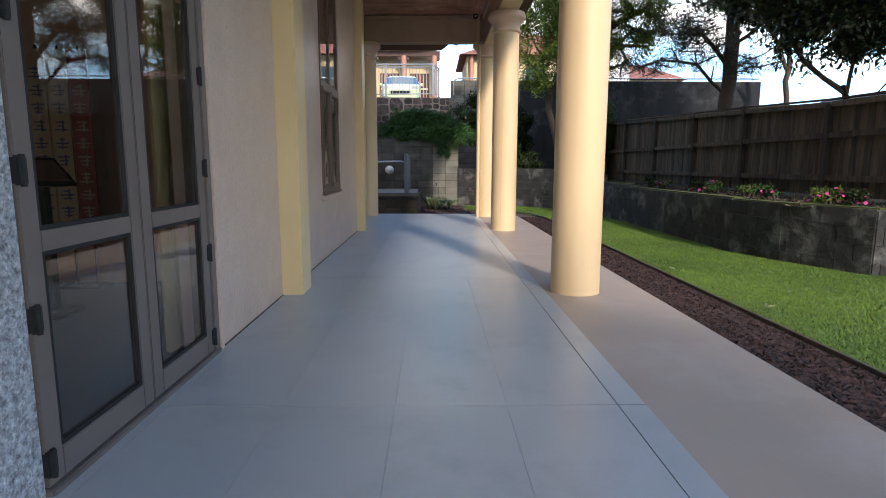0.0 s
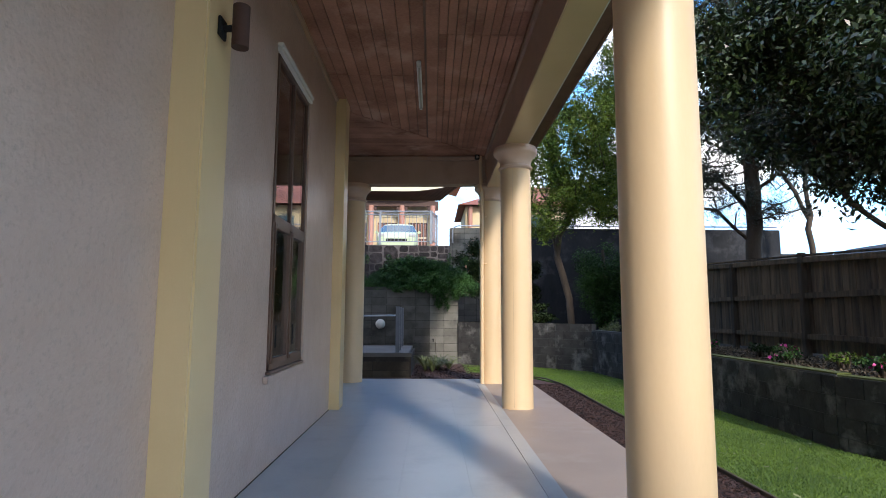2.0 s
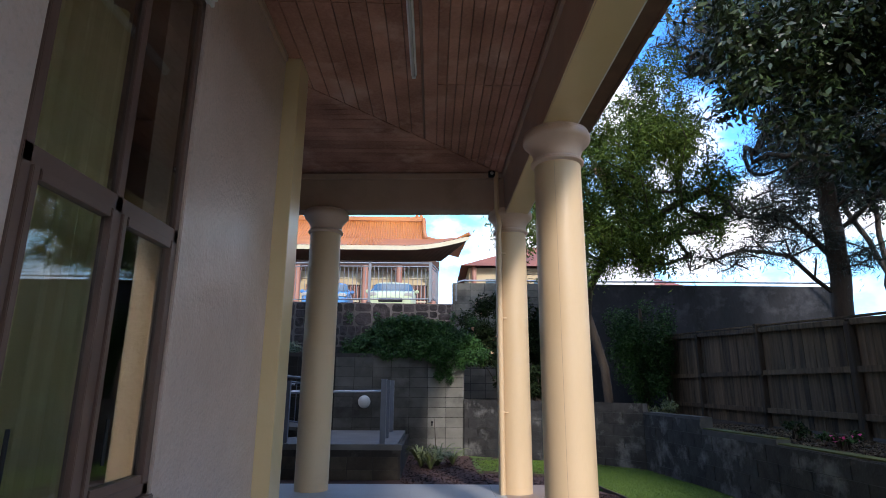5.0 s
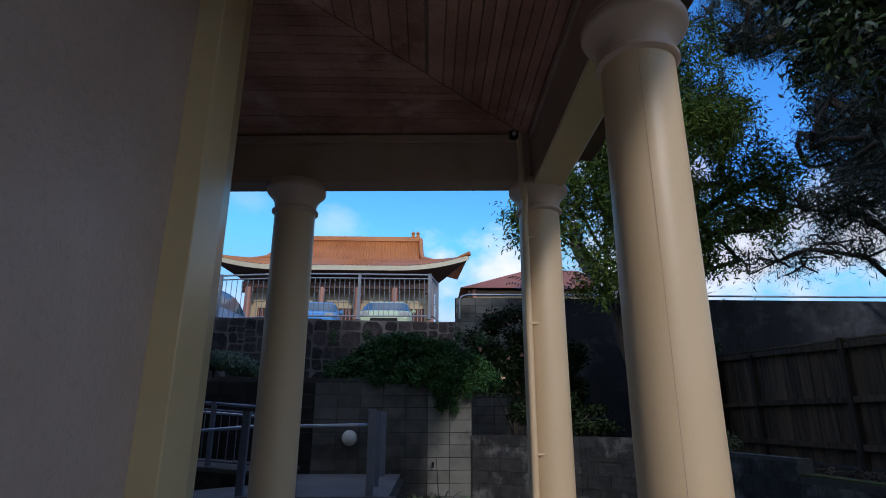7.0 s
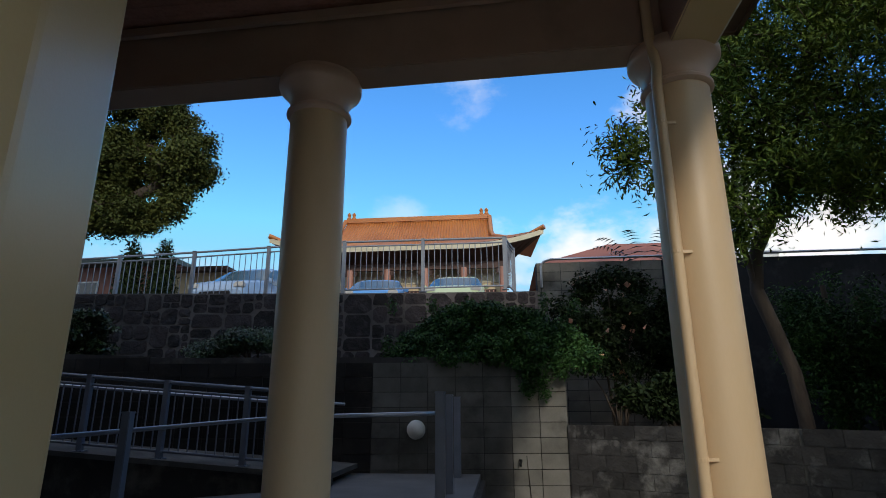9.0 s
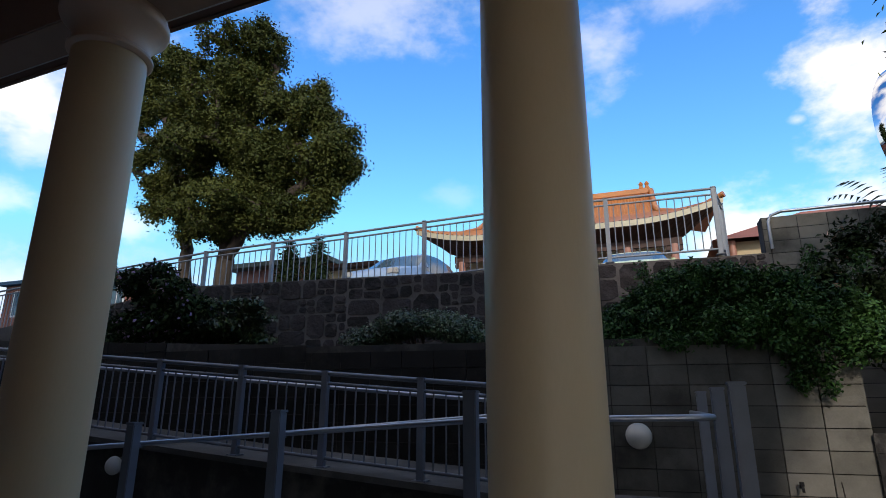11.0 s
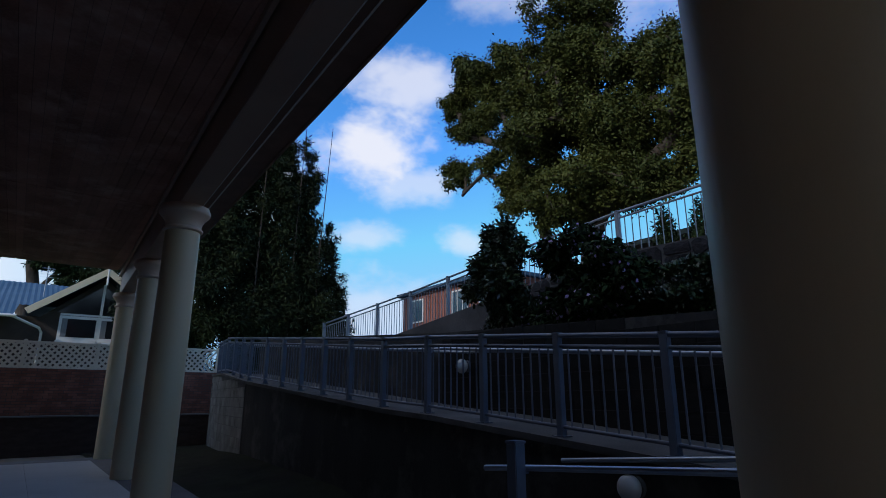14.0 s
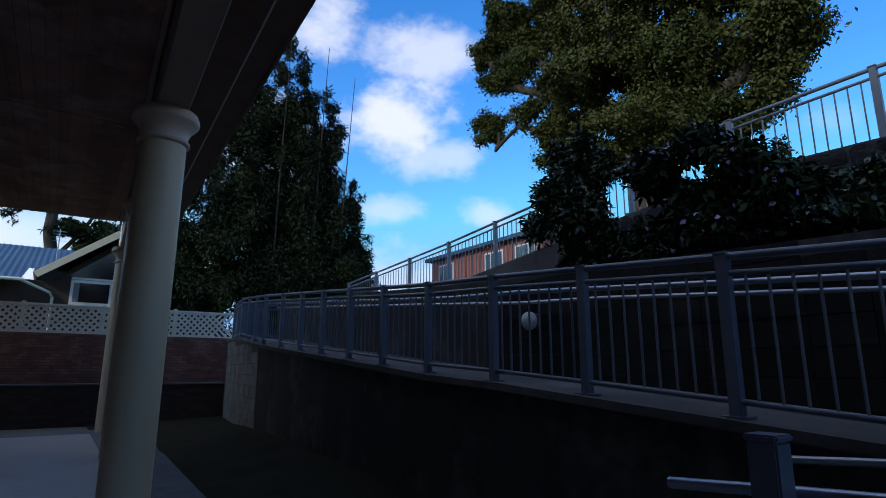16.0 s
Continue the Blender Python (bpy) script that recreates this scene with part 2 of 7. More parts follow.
M["leaf_dark"] = material("leaf_dark_green", (0.007, 0.014, 0.005), (0.036, 0.058, 0.019), 0.9, 0.65, 0.0, 20, island=0.9, spec=0.12)
M["leaf_hedge"] = material("leaf_hedge_green", (0.010, 0.034, 0.009), (0.050, 0.122, 0.026), 1.2, 0.55, 0.0, 20, island=1.0, spec=0.2)
M["leaf_bamboo"] = material("leaf_bamboo", (0.006, 0.011, 0.005), (0.032, 0.046, 0.015), 0.5, 0.6, 0.0, 20, island=0.8, spec=0.15)
M["flower_pink"] = material("petal_pink", (0.55, 0.03, 0.20), (0.75, 0.10, 0.35), 9, 0.5, 0, 30, island=0.6)
M["flower_lilac"] = material("petal_lilac", (0.28, 0.17, 0.36), (0.45, 0.30, 0.50), 9, 0.5, 0, 30, island=0.6)
M["flower_peach"] = material("petal_peach", (0.75, 0.36, 0.24), (0.85, 0.50, 0.36), 9, 0.5, 0, 30, island=0.6)
M["flax"] = material("strap_leaf", (0.04, 0.065, 0.018), (0.19, 0.22, 0.085), 3, 0.5, 0, 30, island=0.9)
M["roof_orange"] = material("orange_glazed_tile", (0.40, 0.13, 0.03), (0.58, 0.22, 0.06), 0.8, 0.35, 0.1, 20, island=0.5)
M["eave_cream"] = material("eave_cream", (0.66, 0.58, 0.40), (0.75, 0.67, 0.48), 2, 0.6, 0.05, 30)
M["temple_dark"] = material("dark_red_timber", (0.045, 0.02, 0.014), (0.09, 0.04, 0.028), 2, 0.6, 0.1, 30)
M["temple_red"] = material("red_brown_column", (0.42, 0.19, 0.14), (0.52, 0.26, 0.19), 2, 0.4, 0.05, 30)
M["temple_wall"] = material("ochre_wall", (0.56, 0.43, 0.25), (0.68, 0.54, 0.33), 1, 0.7, 0.1, 30)
M["roof_red"] = material("terracotta_roof", (0.26, 0.085, 0.05), (0.36, 0.13, 0.08), 1.0, 0.7, 0.2, 20, island=0.5)
M["clad_red"] = material("red_brown_cladding", (0.27, 0.10, 0.07), (0.34, 0.14, 0.10), 1.0, 0.6, 0.05, 20)
M["brick"] = material("red_brick", (0.15, 0.066, 0.046), (0.31, 0.145, 0.10), 3, 0.9, 0.4, 50, piece=0.7, island=0.7)
M["roof_blue"] = material("blue_grey_iron", (0.035, 0.095, 0.165), (0.060, 0.130, 0.21), 0.8, 0.65, 0.05, 20, spec=0.15)
M["house_dark"] = material("dark_stain_boards", (0.03, 0.021, 0.017), (0.06, 0.043, 0.034), 2, 0.8, 0.2, 30)
# white car: the sky's reflection is put into the body colour as blue
M["car_white"] = material("car_white_sky_tint", (0.26, 0.37, 0.52), (0.31, 0.43, 0.58), 2, 0.22, 0.0, 20)
M["car_blue"] = material("car_paint_blue", (0.10, 0.30, 0.62), (0.13, 0.35, 0.68), 2, 0.22, 0.0, 20)
M["car_green"] = material("car_paint_pale_green", (0.55, 0.64, 0.40), (0.62, 0.70, 0.46), 2, 0.25, 0.0, 20)
M["car_glass"] = material("car_window", (0.05, 0.095, 0.125), (0.07, 0.125, 0.16), 2, 0.08, 0.0, 20, spec=0.5)
M["tyre"] = material("tyre_rubber", (0.015, 0.015, 0.015), (0.03, 0.03, 0.03), 5, 0.85, 0.1, 40)
M["asphalt"] = material("asphalt", (0.04, 0.04, 0.042), (0.065, 0.065, 0.067), 2, 0.9, 0.5, 80)
M["curtain"] = material("cream_curtain", (0.45, 0.36, 0.16), (0.58, 0.47, 0.24), 2, 0.8, 0.1, 30, stretch=(8, 8, 0.4))
M["room"] = material("room_plaster", (0.46, 0.33, 0.25), (0.54, 0.40, 0.31), 2, 0.7, 0.05, 30)
M["carpet"] = material("blue_grey_carpet", (0.05, 0.06, 0.075), (0.09, 0.10, 0.12), 4, 0.95, 0.4, 90)
M["banner"] = material("banner_cloth", (0.40, 0.34, 0.24), (0.48, 0.41, 0.30), 3, 0.8, 0.1, 40)
M["ink_blue"] = material("ink_blue", (0.05, 0.07, 0.17), (0.08, 0.11, 0.24), 5, 0.7, 0.0, 40)
M["ink_red"] = material("red_cloth", (0.20, 0.045, 0.035), (0.28, 0.065, 0.05), 5, 0.8, 0.1, 40)
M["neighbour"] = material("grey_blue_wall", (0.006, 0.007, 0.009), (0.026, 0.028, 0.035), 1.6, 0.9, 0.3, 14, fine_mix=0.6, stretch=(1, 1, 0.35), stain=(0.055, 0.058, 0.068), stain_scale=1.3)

M["gable_glass"] = material("dark_gable_glass", (0.012, 0.013, 0.016), (0.02, 0.022, 0.026), 2, 0.08, 0.0, 20, spec=0.4)
M["block_brown"] = material("brown_damp_block", (0.040, 0.032, 0.025), (0.095, 0.078, 0.060), 3, 0.9, 0.4, 50, piece=0.7, stain=(0.03, 0.025, 0.02), stain_scale=1.8)
M["roughcast"] = material("pale_roughcast", (0.10, 0.10, 0.11), (0.60, 0.61, 0.64), 34, 0.75, 0.9, 90, spec=0.3, fine_mix=0.9, stain=(0.66, 0.66, 0.68), stain_scale=40.0)
M["rough_ground"] = material("rough_ground", (0.10, 0.085, 0.065), (0.17, 0.15, 0.115), 0.6, 0.95, 0.4, 8, stain=(0.07, 0.10, 0.035), stain_scale=0.15)
# grey block darkened: shade behind the ramp is in the colour, plus stains
M["block_shade_stained"] = material("shaded_stained_block", (0.007, 0.006, 0.0055), (0.020, 0.0175, 0.016), 2.4, 0.9, 0.4, 50, piece=0.6, stain=(0.034, 0.030, 0.026), stain_scale=1.4, spec=0.2)
# darker than the lawn: the strip's shade is put into this grass colour
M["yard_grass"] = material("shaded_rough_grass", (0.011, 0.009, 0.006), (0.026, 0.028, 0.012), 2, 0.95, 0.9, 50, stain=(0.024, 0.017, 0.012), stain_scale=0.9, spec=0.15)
M["lattice_paint"] = material("weathered_cream_paint", (0.60, 0.555, 0.43), (0.76, 0.71, 0.57), 4, 0.6, 0.1, 50)
M["neighbour_curtain"] = material("pale_curtain", (0.16, 0.17, 0.19), (0.24, 0.25, 0.27), 3, 0.8, 0.1, 30, stretch=(8, 8, 0.4))
M["roof_green"] = material("green_grey_roof_edge", (0.05, 0.075, 0.06), (0.08, 0.11, 0.09), 2, 0.5, 0.05, 30)
M["litter"] = material("leaf_litter", (0.025, 0.018, 0.012), (0.15, 0.115, 0.07), 5, 0.9, 0.2, 40, island=1.3)
M["moss"] = material("moss_on_block", (0.035, 0.045, 0.012), (0.10, 0.12, 0.03), 6, 0.95, 0.6, 40)
M["block_pale"] = material("pale_concrete_block", (0.12, 0.116, 0.108), (0.25, 0.24, 0.225), 3, 0.9, 0.4, 60, piece=0.5, stain=(0.075, 0.07, 0.062), stain_scale=1.6)
M["low_wall"] = material("brown_stained_wall", (0.030, 0.018, 0.013), (0.075, 0.047, 0.034), 3, 0.9, 0.5, 40, stretch=(1, 1, 3))
M["leaf_glossy"] = material("leaf_glossy_dark", (0.010, 0.021, 0.007), (0.055, 0.088, 0.026), 0.7, 0.33, 0.0, 20, island=1.0, spec=0.55)
# darker than the plain concrete, with paler patches
M["ramp_edge"] = material("dark_concrete", (0.045, 0.042, 0.038), (0.10, 0.094, 0.086), 2, 0.85, 0.3, 60, stain=(0.14, 0.132, 0.12), stain_scale=0.8)
M["unseen_wall"] = material("unseen_wall_brown", (0.19, 0.10, 0.075), (0.31, 0.175, 0.13), 3, 0.85, 0.3, 40)
# grey block at half brightness, standing in for the shaded middle stretch
M["block_half_shade"] = material("half_shaded_block", (0.055, 0.052, 0.045), (0.115, 0.110, 0.096), 3, 0.9, 0.4, 60, piece=0.6, stain=(0.03, 0.028, 0.024), stain_scale=0.9)
M["fence_post"] = material("dark_fence_post", (0.014, 0.010, 0.007), (0.060, 0.044, 0.027), 3, 0.9, 0.4, 50, stretch=(5, 5, 0.6))
M["leaf_sheen"] = material("leaf_small_glossy", (0.014, 0.034, 0.014), (0.055, 0.105, 0.040), 1.2, 0.35, 0.0, 20, island=0.9, spec=0.5)
M["mirror_steel"] = material("polished_steel", (0.70, 0.72, 0.75), (0.76, 0.78, 0.80), 2, 0.06, 0.0, 20, metal=1.0)
M["leaf_wisp"] = material("leaf_wispy", (0.012, 0.022, 0.014), (0.055, 0.075, 0.045), 0.9, 0.38, 0.0, 20, island=1.0, spec=0.5)


# ---- building blocks ----
def mesh_of(bm, smooth=0):
    bmesh.ops.recalc_face_normals(bm, faces=bm.faces[:])
    me = bpy.data.meshes.new("mesh")
    bm.to_mesh(me)
    bm.free()
    if smooth:
        me.polygons.foreach_set("use_smooth", [True] * len(me.polygons))
        me.set_sharp_from_angle(angle=radians(smooth))
    return me


def part(name, bm, mat, parent=None, label="", smooth=0):
    ob = new(name, mesh_of(bm, smooth) if isinstance(bm, bmesh.types.BMesh) else bm)
    if not ob.data.materials:
        ob.data.materials.append(M[mat])
    if parent:
        ob.parent = parent
    return tagged(ob, label) if label else ob


def thing(name, at, label, category, group="", rz=0.0, kind=""):
    ob = new(name)
    ob.empty_display_size = 0.1
    ob.matrix_world = pose(*at, 0, 0, rz)
    return tagged(ob, label, category, group, kind)


def solid(name, bm, mat, label, category, group="", kind="", smooth=0):
    return tagged(part(name, bm, mat, None, "", smooth), label, category, group, kind)


def structure(name, bm, mat, label="", smooth=0):
    return tagged(part(name, bm, mat, None, "", smooth), label, "", "", "structure")


def box(x0, x1, y0, y1, z0, z1, bevel=0.0, bm=None):
    own = bmesh.new()
    bmesh.ops.create_cube(own, size=1)
    bmesh.ops.scale(own, vec=(x1 - x0, y1 - y0, z1 - z0), verts=own.verts)
    bmesh.ops.translate(own, vec=((x0 + x1) / 2, (y0 + y1) / 2, (z0 + z1) / 2), verts=own.verts)
    if bevel:
        bmesh.ops.bevel(own, geom=own.edges[:], offset=bevel, segments=2, affect="EDGES", clamp_overlap=True)
    return merge(bm, own)


def merge(bm, own):
    if bm is None:
        return own
    me = bpy.data.meshes.new("tmp")
    own.to_mesh(me)
    own.free()
    bm.from_mesh(me)
    bpy.data.meshes.remove(me)
    return bm


def beam(p, q, w, h, bevel=0.0, bm=None):
    """A bar of width w and height h from p to q; its top stays level across."""
    p, q = Vector(p), Vector(q)
    own = box(-w / 2, w / 2, 0, (q - p).length, -h / 2, h / 2, bevel)
    y = (q - p).normalized()
    x = y.cross(Vector((0, 0, 1)))
    x = x.normalized() if x.length > 1e-4 else Vector((1, 0, 0))
    m = Matrix((x, y, x.cross(y))).transposed().to_4x4()
    m.translation = p
    bmesh.ops.transform(own, matrix=m, verts=own.verts)
    return merge(bm, own)


def tube(points, r, sides=10, bm=None, r_end=None):
    """A round pipe along points."""
    own = bmesh.new()
    pts = [Vector(p) for p in points]
    rings = []
    n = len(pts)
    side = None
    for i, p in enumerate(pts):
        d = (pts[min(i + 1, n - 1)] - pts[max(i - 1, 0)]).normalized()
        if side is None:
            side = d.orthogonal().normalized()
        side = (side - d * side.dot(d)).normalized()
        up = d.cross(side)
        rr = r if r_end is None else r + (r_end - r) * i / (n - 1)
        rings.append([own.verts.new(p + rr * (math.cos(a) * side + math.sin(a) * up)) for a in (2 * math.pi * k / sides for k in range(sides))])
    for a, b in zip(rings, rings[1:]):
        for k in range(sides):
            own.faces.new((a[k], a[(k + 1) % sides], b[(k + 1) % sides], b[k]))
    own.faces.new(rings[0][::-1])
    own.faces.new(rings[-1])
    return merge(bm, own)


def lathe(profile, sides=40, bm=None):
    """A turned body from (radius, z) pairs, bottom to top."""
    own = bmesh.new()
    rings = [[own.verts.new((r * math.cos(2 * math.pi * k / sides), r * math.sin(2 * math.pi * k / sides), z)) for k in range(sides)] for r, z in profile]
    for a, b in zip(rings, rings[1:]):
        for k in range(sides):
            own.faces.new((a[k], a[(k + 1) % sides], b[(k + 1) % sides], b[k]))
    own.faces.new(rings[0][::-1])
    own.faces.new(rings[-1])
    return merge(bm, own)


def prism(outline, z0, z1, bm=None):
    """An upright body over a plan outline."""
    own = bmesh.new()
    a = [own.verts.new((x, y, z0)) for x, y in outline]
    b = [own.verts.new((x, y, z1)) for x, y in outline]
    n = len(outline)
    own.faces.new(a[::-1])
    own.faces.new(b)
    for k in range(n):
        own.faces.new((a[k], a[(k + 1) % n], b[(k + 1) % n], b[k]))
    return merge(bm, own)


def quad_mesh(name, verts, faces):
    me = bpy.data.meshes.new(name)
    me.from_pydata(verts, [], faces)
    return me


rng = np.random.default_rng(7)


def leaf_mesh(clumps, count, size, shape=0.45, droop=0.0, shell=0.45):
    """Many small folded leaves, spread through ellipsoid clumps (centre, radii)."""
    vol = np.array([r[0] * r[1] * r[2] for _, r in clumps]) ** 0.7
    pick = rng.choice(len(clumps), count, p=vol / vol.sum())
    c = np.array([c for c, _ in clumps])[pick]
    r = np.array([r for _, r in clumps])[pick]
    d = rng.normal(size=(count, 3))
    d /= np.linalg.norm(d, axis=1)[:, None]
    rad = rng.random(count) ** shell
    at = c + d * r * rad[:, None] * (0.85 + 0.3 * rng.random(count))[:, None]
    return leaves_at(at, d, size, shape, droop)


def leaves_at(at, d, size, shape=0.45, droop=0.0):
    """One small folded leaf at each place, facing roughly along d and upwards."""
    count = len(at)
    n = 0.8 * d + np.array([0, 0, 0.5]) + 0.75 * rng.normal(size=(count, 3))
    n /= np.linalg.norm(n, axis=1)[:, None]
    a = rng.normal(size=(count, 3))
    a[:, 2] -= droop
    a -= n * (a * n).sum(1)[:, None]
    a /= np.linalg.norm(a, axis=1)[:, None]
    b = np.cross(n, a)
    s = size * (0.6 + 0.8 * rng.random(count))[:, None]
    v = np.stack([at, at + s * (0.5 * a + shape * 0.5 * b) + 0.12 * s * n, at + s * a, at + s * (0.5 * a - shape * 0.5 * b) + 0.12 * s * n], 1).reshape(-1, 3)
    f = np.arange(4 * count).reshape(-1, 4)
    me = bpy.data.meshes.new("leaves")
    me.vertices.add(len(v))
    me.vertices.foreach_set("co", v.ravel())
    me.loops.add(4 * count)
    me.loops.foreach_set("vertex_index", f.ravel())
    me.polygons.add(count)
    me.polygons.foreach_set("loop_start", np.arange(0, 4 * count, 4))
    me.update(calc_edges=True)
    return me


def lumps(volumes, per, small, seed):
    """Breaks crown volumes up into smaller lumps."""
    out = []
    for k, (c, r) in enumerate(volumes):
        out += cloud_of(c, r, per, seed + k, small)
    return out


def grown_tree(base, stems, volumes, twigs, leaves, leaf, size, label, shape=0.35, droop=0.3, seed=1, spread=0.22, thick=0.011, rim=0.45, r_base=0.2):
    """A tree whose twigs reach into ellipsoid volumes, each one forking off the nearest wood; leaves gather round the twig ends.
    stems: bent lines of points that the trunk and main limbs follow."""
    rnd = np.random.default_rng(seed)
    pos, up = [], []
    for line in stems:
        last = -1
        for a, b in zip(line, line[1:]):
            a, b = np.array(a, float), np.array(b, float)
            m = max(1, int(np.linalg.norm(b - a) / 0.45))
            for k in range(m + 1):
                if k == 0 and last >= 0:
                    continue
                q = a + (b - a) * k / m
                if last < 0 and pos:
                    last = int(np.argmin(((np.array(pos) - q) ** 2).sum(1)))
                elif 0 < k < m:
                    q = q + rnd.normal(size=3) * 0.035
                pos.append(q)
                up.append(last)
                last = len(pos) - 1
    vol = np.array([r[0] * r[1] * r[2] for _, r in volumes]) ** 0.75
    pick = rnd.choice(len(volumes), twigs, p=vol / vol.sum())
    d = rnd.normal(size=(twigs, 3))
    d /= np.linalg.norm(d, axis=1)[:, None]
    tips = np.array([volumes[k][0] for k in pick]) + d * np.array([volumes[k][1] for k in pick]) * (rnd.random(twigs) ** rim)[:, None]
    order = np.argsort(((tips - np.array(pos[-1])) ** 2).sum(1))
    ends, ways = [], []
    for k in order:
        q = tips[k]
        P = np.array(pos)
        cost = ((P - q) ** 2).sum(1) ** 0.5 + 0.8 * np.maximum(0, P[:, 2] - q[2] + 0.1)
        cost[:3] += 2.0
        j = int(np.argmin(cost))
        a = P[j]
        L = float(np.linalg.norm(q - a))
        m = max(1, int(L / 0.4))
        bend = rnd.normal(size=3) * 0.10 * L + np.array([0, 0, 0.08 * L])
        last = j
        for i in range(1, m + 1):
            f = i / m
            pos.append(a + (q - a) * f + bend * math.sin(math.pi * f))
            up.append(last)
            last = len(pos) - 1
        ends.append(last)
        w = q - a
        ways.append(w / max(L, 1e-3))
    P, up = np.array(pos), np.array(up)
    load = np.zeros(len(P))
    load[ends] += 1
    for i in range(len(P) - 1, 0, -1):
        if up[i] >= 0:
            load[up[i]] += load[i]
    rad = np.maximum(thick * np.maximum(load, 1) ** 0.42, 0.006)
    rad *= r_base / max(rad[0], 1e-6) if rad[0] < r_base else 1.0
    off = np.array(base, float)
    kids = [[] for _ in range(len(P))]
    for i in range(len(P)):
        if up[i] >= 0:
            kids[up[i]].append(i)
    verts, faces = [], []
    for i in range(len(P)):
        main = up[i] >= 0 and max(kids[up[i]], key=lambda k: load[k]) == i
        if main:
            continue
        chain = [i]
        while kids[chain[-1]]:
            chain.append(max(kids[chain[-1]], key=lambda k: load[k]))
        pts = [Vector(P[k] - off) for k in chain]
        rr = [float(rad[k]) for k in chain]
        if up[i] >= 0:
            pts.insert(0, Vector(P[up[i]] - off))
            rr.insert(0, min(rr[0] * 1.3, float(rad[up[i]])))
        if len(pts) < 2:
            continue
        sides = 9 if rr[0] > 0.04 else 4
        side = None
        for k, q in enumerate(pts):
            w = pts[min(k + 1, len(pts) - 1)] - pts[max(k - 1, 0)]
            w = w.normalized() if w.length > 1e-5 else Vector((0, 0, 1))
            side = w.orthogonal().normalized() if side is None else (side - w * side.dot(w)).normalized()
            y = w.cross(side)
            for t in range(sides):
                g = 2 * math.pi * t / sides
                verts.append(tuple(q + rr[k] * (math.cos(g) * side + math.sin(g) * y)))
            if k:
                n0 = len(verts) - 2 * sides
                faces += [(n0 + t, n0 + (t + 1) % sides, n0 + sides + (t + 1) % sides, n0 + sides + t) for t in range(sides)]
    ob = thing("tree", base, label, "tree")
    wood = quad_mesh("wood", verts, faces)
    wood.polygons.foreach_set("use_smooth", [True] * len(faces))
    part("trunk", wood, "bark", ob)
    ends, ways = P[ends], np.array(ways)
    each = rng.choice(len(ends), leaves)
    back = rng.random(leaves) ** 1.6
    at = ends[each] - ways[each] * (back * 0.55)[:, None] + rng.normal(size=(leaves, 3)) * spread * (0.4 + 0.6 * rng.random(leaves))[:, None]
    out = at - np.average(ends, axis=0)
    out /= np.linalg.norm(out, axis=1)[:, None]
    loc = at - ends[each]
    loc /= np.linalg.norm(loc, axis=1)[:, None] + 1e-6
    part("crown", leaves_at(at - off, 0.45 * out + 0.8 * loc, size, shape, droop), leaf, ob)
    return ob


def limb_paths(base, tips, r0, rnd):
    """A trunk from base to the first tip, and limbs that fork from its upper part, as bent tapering pipes."""
    bm = bmesh.new()
    trunk = []
    for i, (tip, r) in enumerate(tips):
        t = Vector(tip)
        low = [p for p in trunk[3:] if p.z < t.z - 0.2]
        b = Vector(base) if not low else rnd.choice(low)
        pts = []
        n = 9 if i == 0 else 7
        for k in range(n):
            f = k / (n - 1)
            p = b.lerp(t, f)
            lift = (t - b).length * 0.10 * math.sin(math.pi * f) * (0.35 if i == 0 else 1.0)
            pts.append(p + Vector((rnd.uniform(-1, 1) * lift * 0.6, rnd.uniform(-1, 1) * lift * 0.6, lift * (0.0 if i == 0 else 1.0))))
        if i == 0:
            trunk = pts
        tube(pts, r, 9, bm, r * (0.55 if i == 0 else 0.3))
    return bm


# ---- ground and terraces ----
structure("ground", box(-250, 250, -200, 260, -1.2, -0.10), "rough_ground", "rough bare ground reaching the horizon")
TOP = [(-80, 2.0), (-30, 2.2), (-15, 2.62), (-8, 3.25), (1.4, 3.42), (2.1, 3.45), (60, 3.5)]
EDGE = [(-80, 20.4), (-30, 20.35), (-15, 20.55), (-8, 20.75), (1.4, 21.9), (2.1, 22.0), (60, 22.0)]


def at_x(table, x):
    return float(np.interp(x, [a for a, _ in table], [b for _, b in table]))


bm = bmesh.new()
xs = [a for a, _ in TOP]
fr = [bm.verts.new((x, at_x(EDGE, x), at_x(TOP, x))) for x in xs]
md = [bm.verts.new((x, 34, at_x(TOP, x) + 0.75)) for x in xs]
bk = [bm.verts.new((x, 240, at_x(TOP, x) + 1.8)) for x in xs]
lo = [bm.verts.new((x, at_x(EDGE, x), -0.5)) for x in xs]
for k in range(len(xs) - 1):
    bm.faces.new((lo[k], lo[k + 1], fr[k + 1], fr[k]))
    bm.faces.new((fr[k], fr[k + 1], md[k + 1], md[k]))
    bm.faces.new((md[k], md[k + 1], bk[k + 1], bk[k]))
structure("ground_upper", bm, "asphalt", "asphalt car park on the raised terrace")


